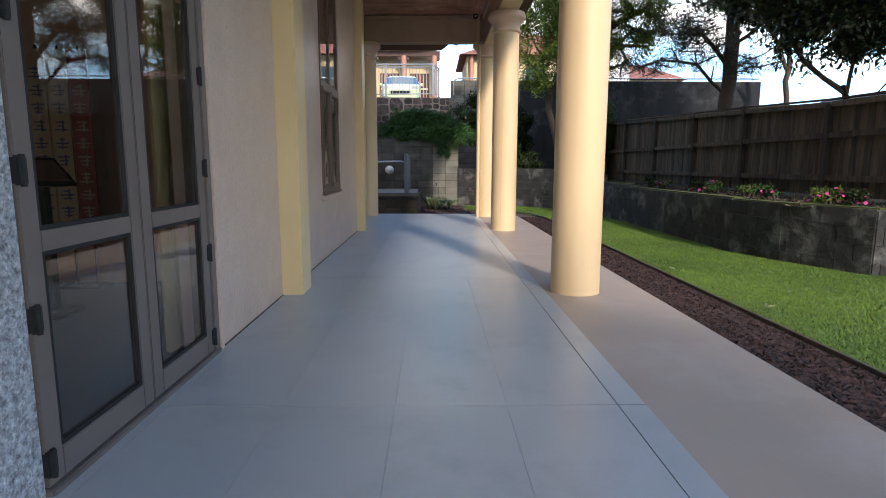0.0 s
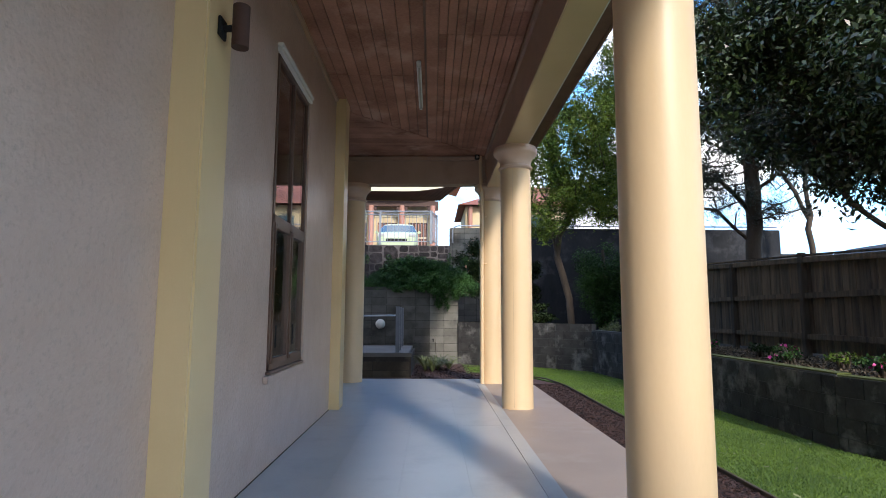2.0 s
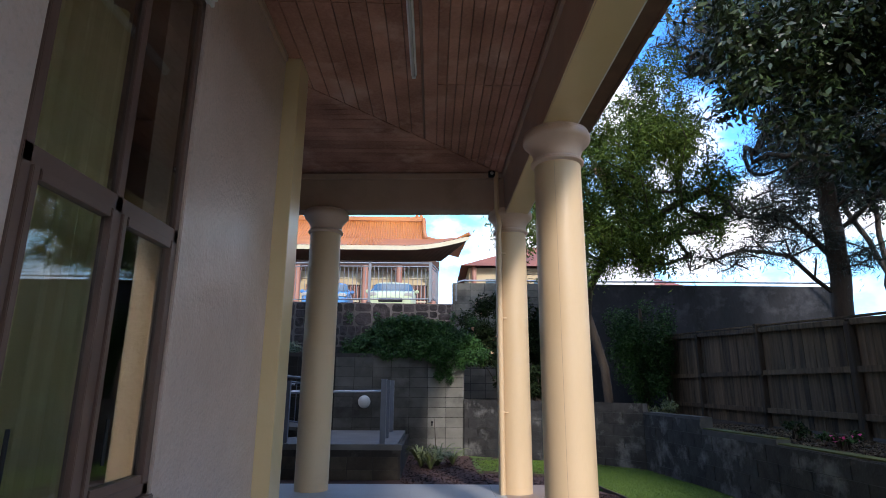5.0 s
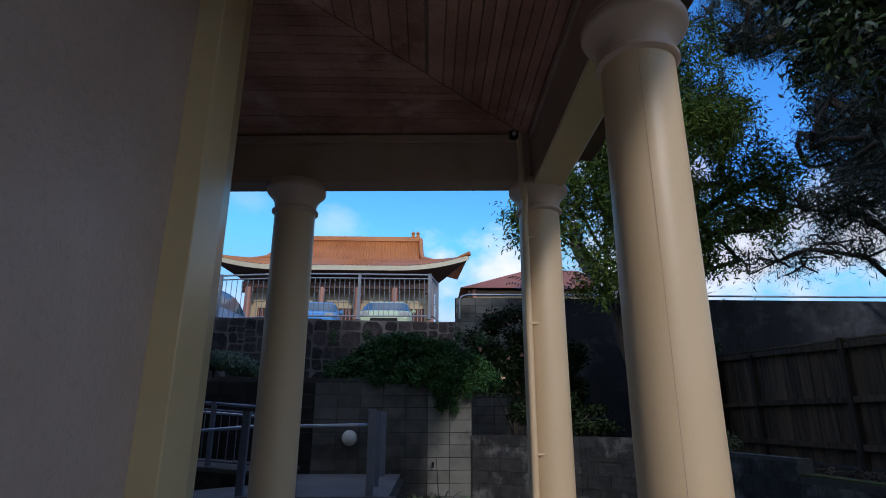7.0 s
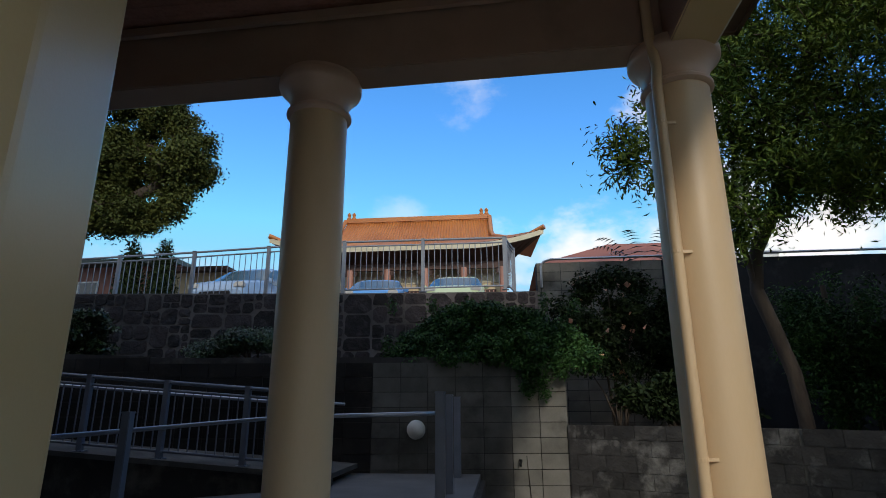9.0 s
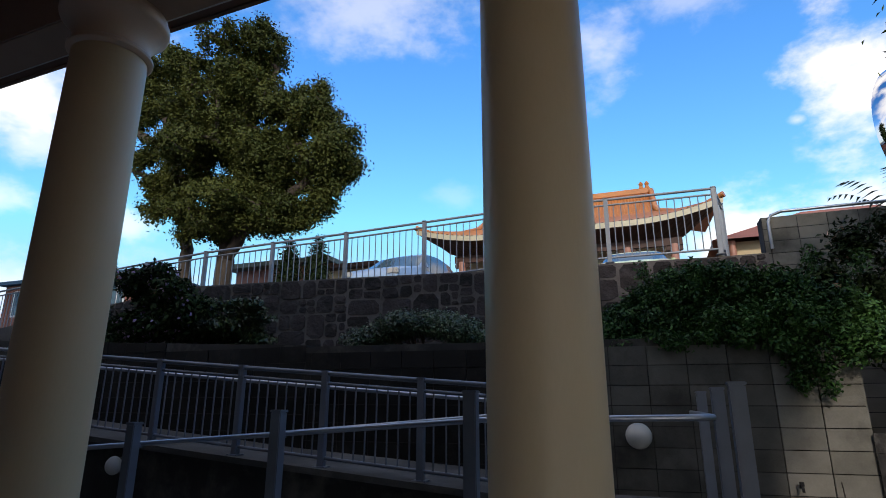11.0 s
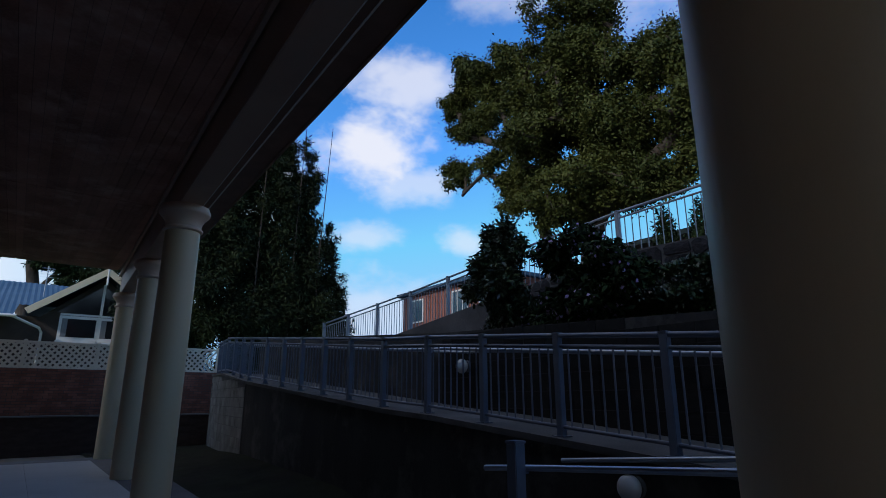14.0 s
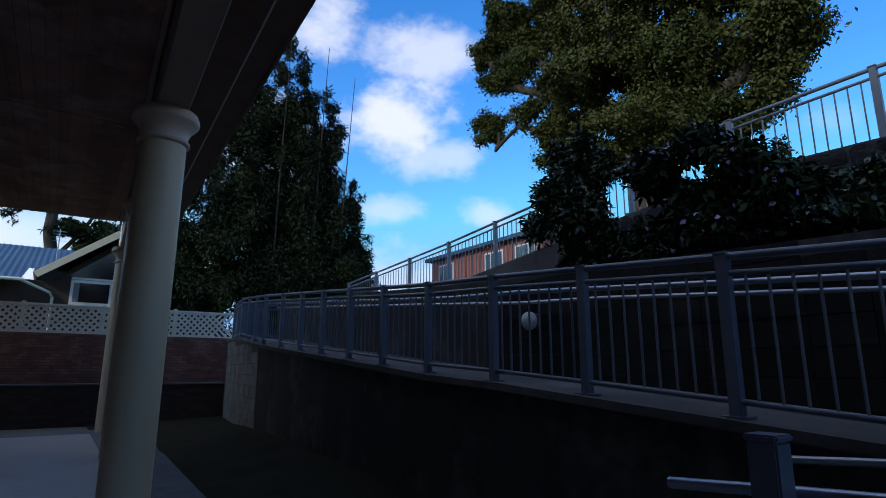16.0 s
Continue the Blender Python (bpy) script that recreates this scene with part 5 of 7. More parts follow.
for k in range(9):
    a = 0.7 * k
    fb = bmesh.new()
    L = 1.1
    for s in range(14):
        f = s / 13
        c_ = Vector((math.cos(a) * L * f, math.sin(a) * L * f, 0.55 + 1.0 * math.sin(1.8 * f)))
        for sd in (-1, 1):
            dv = Vector((-math.sin(a) * sd, math.cos(a) * sd, -0.35)) * 0.34 * (1 - 0.6 * f)
            p0, p1, p2 = fb.verts.new(c_), fb.verts.new(c_ + dv + Vector((math.cos(a) * 0.1, math.sin(a) * 0.1, 0.02))), fb.verts.new(c_ + Vector((math.cos(a) * 0.05, math.sin(a) * 0.05, 0.01)))
            fb.faces.new((p0, p1, p2))
    part("frond", fb, "leaf_wisp", pf)

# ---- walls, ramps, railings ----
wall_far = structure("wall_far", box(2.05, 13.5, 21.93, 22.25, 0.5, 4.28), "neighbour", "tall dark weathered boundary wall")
cap_ = tube([(2.15, 21.90, 3.75), (2.15, 21.90, 4.2), (2.2, 21.90, 4.3), (2.35, 21.90, 4.35), (13.4, 21.90, 4.38)], 0.025, 8)
solid("capping_pipe", cap_, "galv", "galvanised pipe bent along the wall's top", "pipe", smooth=60)

WALL = [(2.21, 19.05), (-4.0, 18.44), (-10.0, 18.62), (-19.4, 18.85)]


def wall_run(p, q, thick, z0, z1, z1b, bm=None):
    """A wall from p to q whose front face lies on the line, with a sloping top."""
    own = bmesh.new()
    d = Vector((q[0] - p[0], q[1] - p[1], 0)).normalized()
    n = Vector((d.y, -d.x, 0)) * thick
    vs = []
    for (x, y), zt in ((p, z1), (q, z1b)):
        for off in (Vector(), n):
            for z in (z0, zt):
                vs.append(own.verts.new(Vector((x, y, z)) + off))
    a0, a1, b0, b1, c0, c1, d0, d1 = vs
    for f_ in ((a0, a1, b1, b0), (c0, d0, d1, c1), (a0, c0, c1, a1), (b0, b1, d1, d0), (a1, c1, d1, b1), (a0, b0, d0, c0)):
        own.faces.new(f_)
    return merge(bm, own)


BW = "retaining wall of stack-bonded concrete blocks"
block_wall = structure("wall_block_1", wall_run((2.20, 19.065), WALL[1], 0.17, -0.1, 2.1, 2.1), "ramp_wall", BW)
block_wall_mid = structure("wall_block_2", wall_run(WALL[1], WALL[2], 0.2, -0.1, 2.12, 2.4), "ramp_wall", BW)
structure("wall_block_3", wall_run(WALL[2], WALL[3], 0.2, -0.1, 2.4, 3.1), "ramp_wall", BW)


def fence_top(x):
    return float(np.interp(x, [-22, -13.9, -10.8, -7.9, -5, -1.95, 1.4], [3.36, 3.87, 4.09, 4.32, 4.515, 4.765, 4.84]))


def fence_y(x):
    return float(np.interp(x, [-22, -13.9, -10.8, -7.9, -5, -1.95, 1.4], [20.3, 20.5, 20.5, 20.62, 21.0, 21.45, 21.75]))


def stone_top(x):
    return float(np.interp(x, [-22, -13.9, -10.8, -8, 2], [2.35, 2.85, 3.25, 3.58, 3.63]))


# stone wall body
bm = bmesh.new()
SX = [-22, -18, -15, -11, -8, -5, -2, 1.4, 2.04]
for a, b in zip(SX, SX[1:]):
    wall_run((b, fence_y(b) - 0.12), (a, fence_y(a) - 0.12), 0.35, 0.0, stone_top(b), stone_top(a), bm)
stone_wall = structure("wall_stone", bm, "mortar_light", "retaining wall of dark basalt rubble with pale joints")

# ramps
RZ = lambda x: float(np.interp(x, [-21.8, -18.5, -15.8, -9.4, -8.3, -4.17, -0.9], [2.12, 2.05, 1.80, 1.25, 1.19, 0.86, 0.61]))
RY = 17.30
RLINE = lambda x: float(np.interp(x, [-21.0, -18.5, -15.4], [18.1, 17.69, RY]))
RAMP_X = [-0.8, -4.17, -8.3, -9.4, -15.3]
def swept(sections):
    """One body through four-cornered sections in a row, closed at both ends."""
    bm = bmesh.new()
    rows_ = [[bm.verts.new(q) for q in sec] for sec in sections]
    for a, b in zip(rows_, rows_[1:]):
        for k in range(4):
            bm.faces.new((a[k], a[(k + 1) % 4], b[(k + 1) % 4], b[k]))
    bm.faces.new(rows_[0][::-1])
    bm.faces.new(rows_[-1])
    bmesh.ops.recalc_face_normals(bm, faces=bm.faces)
    return bm


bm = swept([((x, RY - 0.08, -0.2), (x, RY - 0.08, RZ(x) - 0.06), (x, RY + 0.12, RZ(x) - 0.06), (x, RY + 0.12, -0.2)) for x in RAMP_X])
structure("wall_ramp", bm, "ramp_wall", "dark wall with paler patches under the ramp")
bm = bmesh.new()
END_X = [-15.3, -18.5, -21.0]
for a, b in zip(END_X, END_X[1:]):
    wall_run((a, RLINE(a) - 0.085), (b, RLINE(b) - 0.085), 0.2, -0.2, RZ(a) - 0.06, RZ(b) - 0.06, bm)
wall_run((-21.0, 18.02), (-20.6, 19.4), 0.2, -0.2, RZ(-21.0) - 0.06, RZ(-21.0) - 0.06, bm)
ramp_end_wall = structure("wall_ramp_end", bm, "mortar", "block wall at the ramp's landing")
bm = swept([((x, RLINE(x) - 0.13, RZ(x) - 0.06), (x, RLINE(x) - 0.13, RZ(x)), (x, 18.62 if x > -16 else 19.3, RZ(x)), (x, 18.62 if x > -16 else 19.3, RZ(x) - 0.06)) for x in RAMP_X + END_X[1:]])
structure("ramp_upper", bm, "ramp_edge", "concrete ramp climbing along the block wall")
LZ = lambda x: float(np.interp(x, [-6.6, -0.9, 0.95], [0.0, 0.47, 0.47]))
bm = bmesh.new()
for a, b in ((-6.6, -0.9), (-0.9, 0.93)):
    vs = []
    for x in (a, b):
        for y in (15.56, 18.7 if a > -1 else 17.2):
            for z in (-0.2, LZ(x)):
                vs.append(bm.verts.new((x, y, z)))
    a0, a1, b0, b1, c0, c1, d0, d1 = vs
    for f_ in ((a0, a1, b1, b0), (c0, d0, d1, c1), (a0, c0, c1, a1), (b0, b1, d1, d0), (a1, c1, d1, b1)):
        bm.faces.new(f_)
structure("ramp_lower", bm, "concrete", "lower concrete ramp and landing")
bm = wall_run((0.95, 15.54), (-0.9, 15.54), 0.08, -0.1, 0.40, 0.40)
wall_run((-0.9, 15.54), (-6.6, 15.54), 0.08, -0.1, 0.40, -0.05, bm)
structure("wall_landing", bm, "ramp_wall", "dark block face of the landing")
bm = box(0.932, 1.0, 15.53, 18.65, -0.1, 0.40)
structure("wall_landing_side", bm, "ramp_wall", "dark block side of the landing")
structure("kerb_landing", box(-0.9, 1.02, 15.5, 15.62, 0.40, 0.49, 0.01), "concrete", "pale concrete edge of the landing")


def post_mesh(h, w=0.07):
    bm_ = box(-w / 2, w / 2, -w / 2, w / 2, 0, h, 0.006)
    box(-w / 2 - 0.006, w / 2 + 0.006, -w / 2 - 0.006, w / 2 + 0.006, h, h + 0.018, 0.005, bm_)
    return mesh_of(bm_)


BAL = mesh_of(tube([(0, 0, 0), (0, 0, 1)], 0.009, 6))
BAL.materials.append(M["rail"])
BAL_T = mesh_of(tube([(0, 0, 0), (0, 0, 1)], 0.009, 6))
BAL_T.materials.append(M["rail_lit"])
PLATE = mesh_of(box(-0.07, 0.07, -0.06, 0.06, 0, 0.012))
PLATE.materials.append(M["rail"])


def balustrade(name, xs_, yf, zf, height, drop, label, step=0.115, post_w=0.07, paint="rail", bal=None):
    """Posts, two top rails, a bottom rail and thin balusters, following a sloping base."""
    ob = thing(name, (0, 0, 0), label, "railing")
    pm = post_mesh(height - 0.02, post_w)
    pm.materials.append(M[paint])
    for x in xs_:
        piece("post", pm, ob, pose(x, yf(x), zf(x)))
        piece("base_plate", PLATE, ob, pose(x, yf(x), zf(x)))
    for a, b in zip(xs_, xs_[1:]):
        pa, pb = Vector((a, yf(a), zf(a))), Vector((b, yf(b), zf(b)))
        for h, r in ((height - 0.03, 0.024), (height - drop, 0.018), (0.09, 0.018)):
            part("rail", tube([pa + Vector((0, 0, h)), pb + Vector((0, 0, h))], r, 8), paint, ob, smooth=60)
        n = max(2, int((pb - pa).length / step))
        for k in range(1, n):
            p = pa.lerp(pb, k / n)
            piece("baluster", bal or BAL, ob, scaled(p.x, p.y, p.z + 0.09, 1, 1, height - drop - 0.09))
    return ob


UX = [1.4, -0.3, -1.95, -3.5, -5.0, -6.5, -7.95, -9.4, -10.85, -12.35, -13.85, -15.35, -16.9, -18.4]
balustrade("terrace_railing", UX, fence_y, lambda x: fence_top(x) - 1.15, 1.15, 0.13, "grey painted steel railing along the terrace", paint="rail_lit", bal=BAL_T)
br = balustrade("terrace_railing", [0, 0.9], lambda x: 0, lambda x: 0, 1.10, 0.12, "short return of the grey steel terrace railing", paint="rail_lit", bal=BAL_T)
br.matrix_world = pose(1.42, 21.82, 3.75, 0, 0, 78)
RX = [-0.88, -1.9, -2.98, -4.05, -5.24, -6.37, -7.46, -8.52, -9.6, -10.6, -11.55, -12.5, -13.4, -14.35, -15.35, -16.35, -17.4, -18.5, -19.5, -20.5]
balustrade("ramp_railing", RX, RLINE, RZ, 0.95, 0.13, "grey painted steel railing along the upper ramp")


back = balustrade("ramp_railing", [0, 0.75, 1.5], lambda x: 0, lambda x: 0, 0.95, 0.13, "return of the grey steel railing round the ramp's landing")
back.matrix_world = pose(-20.5, 18.02, RZ(-20.5), 0, 0, 62)
# short rail posts of the flight above, on the wall behind the ramp
for x in (-13.4, -14.45, -15.47, -17.5, -18.35):
    pst = thing("rail_post", (x, 18.93, at_x([(-19.4, 3.08), (-10, 2.38)], x) - 0.35), "short grey painted steel rail post on the block wall", "rail post", "wall rail posts")
    part("shaft", box(-0.045, 0.045, -0.045, 0.045, 0, 0.36, 0.006), "rail", pst)
    part("cap", box(-0.052, 0.052, -0.052, 0.052, 0.36, 0.38, 0.006), "rail", pst)


def handrail(name, pts, label, posts=(), r=0.020, mat="galv"):
    ob = thing(name, (0, 0, 0), label, "handrail", "ramp handrails")
    part("pipe", tube(pts, r, 10), mat, ob, smooth=60)
    for x, y, z0, z1 in posts:
        bm_ = box(x - 0.045, x + 0.045, y - 0.045, y + 0.045, z0, z1, 0.006)
        p_ = part("post", bm_, "rail", ob)
        part("cap", box(x - 0.052, x + 0.052, y - 0.052, y + 0.052, z1, z1 + 0.02, 0.006), "rail", p_)
        part("bracket", box(x - 0.012, x + 0.012, y + 0.045, y + 0.10, z1 - 0.19, z1 - 0.165), "rail", p_)
    return ob


handrail("handrail", [(x, RLINE(x) + 0.12, RZ(x) + 0.78) for x in (-20.2, -18.5, -15.6, -9.5, -9.3, -8.4, -8.2, -4.2, -1.9, -1.2)], "round galvanised handrail inside the ramp railing")
handrail("handrail", [(x, float(np.interp(x, [-19, -10, -4, -1], [18.7, 18.48, 18.3, 18.55])), RZ(x) + 0.80) for x in (-19.0, -15.6, -9.5, -9.3, -8.4, -8.2, -4.2, -1.0)], "round galvanised handrail on the block wall")
FX = [(-5.51, 15.9), (-3.95, 15.88), (-2.49, 15.87), (-0.94, 15.85), (0.68, 15.83), (0.665, 16.85), (0.645, 18.3)]
FT = [1.09, 1.21, 1.32, 1.455, 1.495, 1.49, 1.49]
handrail("handrail", [(-5.92, 15.99, 0.90), (-5.51, 15.99, 0.935), (-0.9, 15.95, 1.28), (0.45, 15.93, 1.31), (0.54, 15.96, 1.31), (0.56, 16.1, 1.31), (0.54, 18.35, 1.31)], "grey steel handrail with square posts along the lower ramp", [(x, y, LZ(x) - 0.02, z) for (x, y), z in zip(FX, FT)])
handrail("handrail", [(-6.2, 17.1, 0.86), (-0.95, 17.1, 1.30)], "round galvanised handrail on the ramp wall")


def bulkhead(at, label, r=0.135):
    ob = thing("bulkhead_light", at, label, "wall light", "globe wall lights")
    part("base", tube([(0, 0, 0), (0, -0.04, 0)], r * 0.85, 24), "concrete", ob, "grey backing ring", 50)
    dm = bmesh.new()
    bmesh.ops.create_uvsphere(dm, u_segments=24, v_segments=14, radius=r)
    bmesh.ops.scale(dm, vec=(1, 0.75, 1), verts=dm.verts)
    bmesh.ops.translate(dm, vec=(0, -0.10, 0), verts=dm.verts)
    part("globe", dm, "opal", ob, "round opal globe, unlit", 80)


def wall_line(x):
    return float(np.interp(x, [-19.4, -10, -4, 2.21], [18.85, 18.62, 18.44, 19.05]))


bulkhead((0.02, wall_line(0.02) - 0.03, 1.06), "unlit round opal bulkhead light on the block wall")
bulkhead((-9.32, wall_line(-9.32) - 0.03, 1.84), "unlit round opal bulkhead light above the ramp", 0.105)
bulkhead((-5.55, RY - 0.085, 0.71), "unlit round opal bulkhead light on the ramp wall", 0.10)
tap = thing("tap", (1.50, wall_line(1.5) - 0.035, 0.60), "small dark garden tap on the block wall", "tap")
part("spout", tube([(0, 0.0, 0), (0, -0.07, 0), (0, -0.09, -0.04)], 0.014, 8), "black", tap)
part("knob", tube([(0, -0.05, 0.01), (0, -0.05, 0.05)], 0.022, 8), "black", tap)


# ---- timber fence ----
FENCE_X, FY0, FY1 = 7.62, 4.0, 20.75


def paling_top(y):
    return float(np.interp(y, [4, 9.6, 11.8, 13.6, 17.6, 20.2], [2.1, 2.22, 2.33, 2.40, 2.58, 2.70]))


fence = thing("timber_fence", (FENCE_X, FY0, 0.7), "weathered dark timber paling fence", "fence")
PAL = mesh_of(box(0, 0.02, -0.5, 0.5, 0, 1))
PAL.materials.append(M["fence"])
for k, y in enumerate((4.75, 7.15, 9.57, 12.0, 14.15, 16.5, 18.93, 20.7)):
    part("post", box(-0.10, 0.0, y - FY0 - 0.05, y - FY0 + 0.05, -0.1, paling_top(y) - 0.7 + (0.05 if k % 2 else -0.06), 0.008), "fence_post", fence)
for a, b in zip((4.75, 7.15, 9.57, 12.0, 14.15, 16.5, 18.93), (7.15, 9.57, 12.0, 14.15, 16.5, 18.93, 20.7)):
    for h in (0.32, 0.98, None):
        za, zb = (h, h) if h else (paling_top(a) - 0.7 - 0.07, paling_top(b) - 0.7 - 0.07)
        part("rail", beam((-0.05, a - FY0 + 0.05, za), (-0.05, b - FY0 - 0.05, zb), 0.045, 0.09, 0.005), "fence", fence)
    part("capping", beam((-0.02, a - FY0, paling_top(a) - 0.69), (-0.02, b - FY0, paling_top(b) - 0.69), 0.10, 0.028, 0.004), "fence", fence)
y = FY0
rf = random.Random(4)
while y < FY1:
    w = 0.138
    piece("paling", PAL, fence, scaled(rf.uniform(-0.004, 0.004), y - FY0 + w / 2, 0.05, 1, w - rf.uniform(0.004, 0.012), paling_top(y) - 0.7 - 0.08 + rf.uniform(-0.015, 0.01)))
    y += w
fe = thing("timber_fence", (7.62, 20.8, 0.7), "short end panel of the weathered timber fence", "fence")
for k in range(13):
    piece("paling", PAL, fe, pose(-0.02 + 0.14 * k, 0, 0.05, 0, 0, 90) @ Matrix.Diagonal((1, 0.13, 1.75, 1)))
part("rail", box(-0.05, 1.85, -0.06, -0.01, 0.9, 0.99), "fence", fe)
part("post", box(-0.12, -0.02, -0.06, 0.04, -0.05, 2.55, 0.006), "fence", fe)

# neighbours beyond the fence: grey house gable
nh = thing("house", (17, 17, 0), "low grey neighbouring house beyond the fence", "house")
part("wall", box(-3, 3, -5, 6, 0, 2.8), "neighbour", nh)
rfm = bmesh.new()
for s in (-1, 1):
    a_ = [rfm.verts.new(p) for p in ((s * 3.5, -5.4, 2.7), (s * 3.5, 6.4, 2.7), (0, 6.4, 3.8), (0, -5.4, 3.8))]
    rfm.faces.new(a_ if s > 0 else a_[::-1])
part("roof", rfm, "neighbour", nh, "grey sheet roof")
nh2 = thing("house", (15.2, 39.5, 4.4), "distant house with a red tiled roof", "house")
part("wall", box(-1.6, 2.6, 0, 6, 0, 2.5), "eave_cream", nh2)
rfm = bmesh.new()
v_ = [rfm.verts.new(p) for p in ((-2.1, -0.6, 2.5), (3.1, -0.6, 2.5), (3.1, 6.6, 2.5), (-2.1, 6.6, 2.5), (-0.2, 3, 4.0), (1.2, 3, 4.0))]
for f_ in ((0, 1, 5, 4), (1, 2, 5), (2, 3, 4, 5), (3, 0, 4)):
    rfm.faces.new([v_[i] for i in f_])
part("roof", rfm, "roof_red", nh2, "red tiled hip roof")

# ---- temple on the terrace ----
TX, TY, TG = -3.28, 38.0, 3.7
temple = thing("temple", (TX, TY, TG), "temple hall with orange glazed tile roof and upturned eaves", "temple")


def roof_surface(half_eave, z_eave, half_top, z_top, y_eave, y_top, curl, thick, sweep=True):
    """A front roof slope that sags and lifts at its corners; returned as a mesh with tile rolls."""
    own = bmesh.new()
    nu, nv = 111, 7
    grid = []
    for j in range(nv):
        f = j / (nv - 1)
        hw = half_eave + (half_top - half_eave) * f
        row = []
        for i in range(nu):
            u = -1 + 2 * i / (nu - 1)
            z = z_eave + (z_top - z_eave) * (f ** 1.25) + (curl * max(0, abs(u) - 0.45) ** 2 / 0.3 * (1 - f) if sweep else 0)
            ridge = 0.075 if i % 2 else 0.0
            row.append(own.verts.new((u * hw, y_eave + (y_top - y_eave) * f, z + ridge)))
        grid.append(row)
    for j in range(nv - 1):
        for i in range(nu - 1):
            own.faces.new((grid[j][i], grid[j][i + 1], grid[j + 1][i + 1], grid[j + 1][i]))
    return own


z_e, z_m, z_r = 8.85 - TG, 9.85 - TG, 11.55 - TG
part("roof", roof_surface(6.7, z_e, 4.55, z_m, -2.0, 0.4, 0.60, 0.1), "roof_orange", temple, "lower roof slope with upturned corners")
part("roof", roof_surface(4.3, z_m - 0.1, 4.05, z_r, 0.35, 2.4, 0.0, 0.1, False), "roof_orange", temple, "upper roof slope")
rb = roof_surface(4.3, z_m - 0.1, 4.05, z_r, 0.35, 2.4, 0.0, 0.1, False)
bmesh.ops.transform(rb, matrix=Matrix.Translation((0, 4.8, 0)) @ Matrix.Diagonal((1, -1, 1, 1)), verts=rb.verts)
part("roof", rb, "roof_orange", temple, "rear roof slope")
for s in (-1, 1):
    gb = bmesh.new()
    gb.faces.new([gb.verts.new(p) for p in ((s * 4.1, 0.4, z_m - 0.1), (s * 4.1, 4.4, z_m - 0.1), (s * 4.0, 2.4, z_r))])
    part("gable", gb, "roof_orange", temple)
    part("hip_ridge", tube([(s * 4.12, 2.3, z_r + 0.12), (s * 4.2, 1.2, z_m + 0.62), (s * 4.32, 0.4, z_m + 0.1), (s * 5.2, -0.8, z_e + 0.55), (s * 6.0, -1.6, z_e + 0.45), (s * 6.75, -2.05, z_e + 0.72)], 0.13, 8), "roof_orange", temple, "rounded hip ridge", 60)
    for dx in (0.0, 0.28):
        part("finial", lathe([(0.12, 0), (0.14, 0.1), (0.08, 0.22), (0.12, 0.34), (0.03, 0.46)], 10), "roof_orange", temple).location = (s * (3.95 - dx), 2.4, z_r + 0.2)
    sg = bmesh.new()
    v_ = [sg.verts.new(p) for p in ((s * 6.7, -2.0, z_e + 0.60), (s * 6.3, 2.0, z_e + 0.3), (s * 4.3, 2.4, z_m - 0.05), (s * 4.4, 0.4, z_m - 0.02))]
    sg.faces.new(v_)
    part("roof", sg, "roof_orange", temple, "side roof slope")
part("ridge", box(-4.1, 4.1, 2.25, 2.55, z_r - 0.05, z_r + 0.28, 0.05), "roof_orange", temple, "thick glazed main ridge")
ev = bmesh.new()
U = [-1 + 2 * k / 40 for k in range(41)]
lo_, hi_ = [], []
for u in U:
    lift = 0.60 * max(0, abs(u) - 0.45) ** 2 / 0.3
    hi_.append(ev.verts.new((u * 6.72, -2.03, z_e + lift + 0.02)))
    lo_.append(ev.verts.new((u * 6.70, -2.0, z_e + lift - 0.22)))
for k in range(40):
    ev.faces.new((lo_[k], lo_[k + 1], hi_[k + 1], hi_[k]))
part("eave_board", ev, "eave_cream", temple, "cream eave board")
ev = bmesh.new()
lo_, hi_ = [], []
for u in U:
    lift = 0.60 * max(0, abs(u) - 0.45) ** 2 / 0.3
    hi_.append(ev.verts.new((u * 6.68, -1.98, z_e + lift - 0.2)))
    lo_.append(ev.verts.new((u * 5.2, -0.3, z_e - 0.45)))
for k in range(40):
    ev.faces.new((hi_[k], hi_[k + 1], lo_[k + 1], lo_[k]))
part("eave_underside", ev, "temple_dark", temple, "dark boarded eave underside")
part("wall", box(-4.9, 4.9, -0.1, 5.6, 0, z_e - 0.3), "temple_wall", temple)
part("fascia_beam", box(-5.1, 5.1, -1.0, -0.78, z_e - 0.95, z_e - 0.62), "temple_dark", temple, "dark carved beam")
part("ornament_band", box(-4.9, 4.9, -0.16, -0.11, z_e - 1.5, z_e - 1.05), "eave_cream", temple, "pale painted band")
for k in range(6):
    x = -4.75 + 1.9 * k
    part("column", lathe([(0.17, 0), (0.17, z_e - 0.9)], 16), "temple_red", temple, smooth=50).location = (x, -0.9, 0)
    part("bracket", box(x - 0.35, x + 0.35, -0.98, -0.80, z_e - 1.2, z_e - 0.95, 0.04), "temple_dark", temple)
for k in range(5):
    x = -3.8 + 1.9 * k
    w_ = part("window", box(x - 0.6, x + 0.6, -0.17, -0.11, 1.3, 3.3), "temple_dark", temple)
    for q in range(6):
        part("grille_bar", box(x - 0.56 + 0.2 * q, x - 0.51 + 0.2 * q, -0.20, -0.172, 1.36, 3.24), "temple_red", w_)
    part("grille_rail", box(x - 0.55, x + 0.55, -0.225, -0.202, 2.3, 2.38), "eave_cream", w_)
part("plinth", box(-5.6, 5.6, -1.1, 5.8, -0.6, 0.25), "concrete", temple)

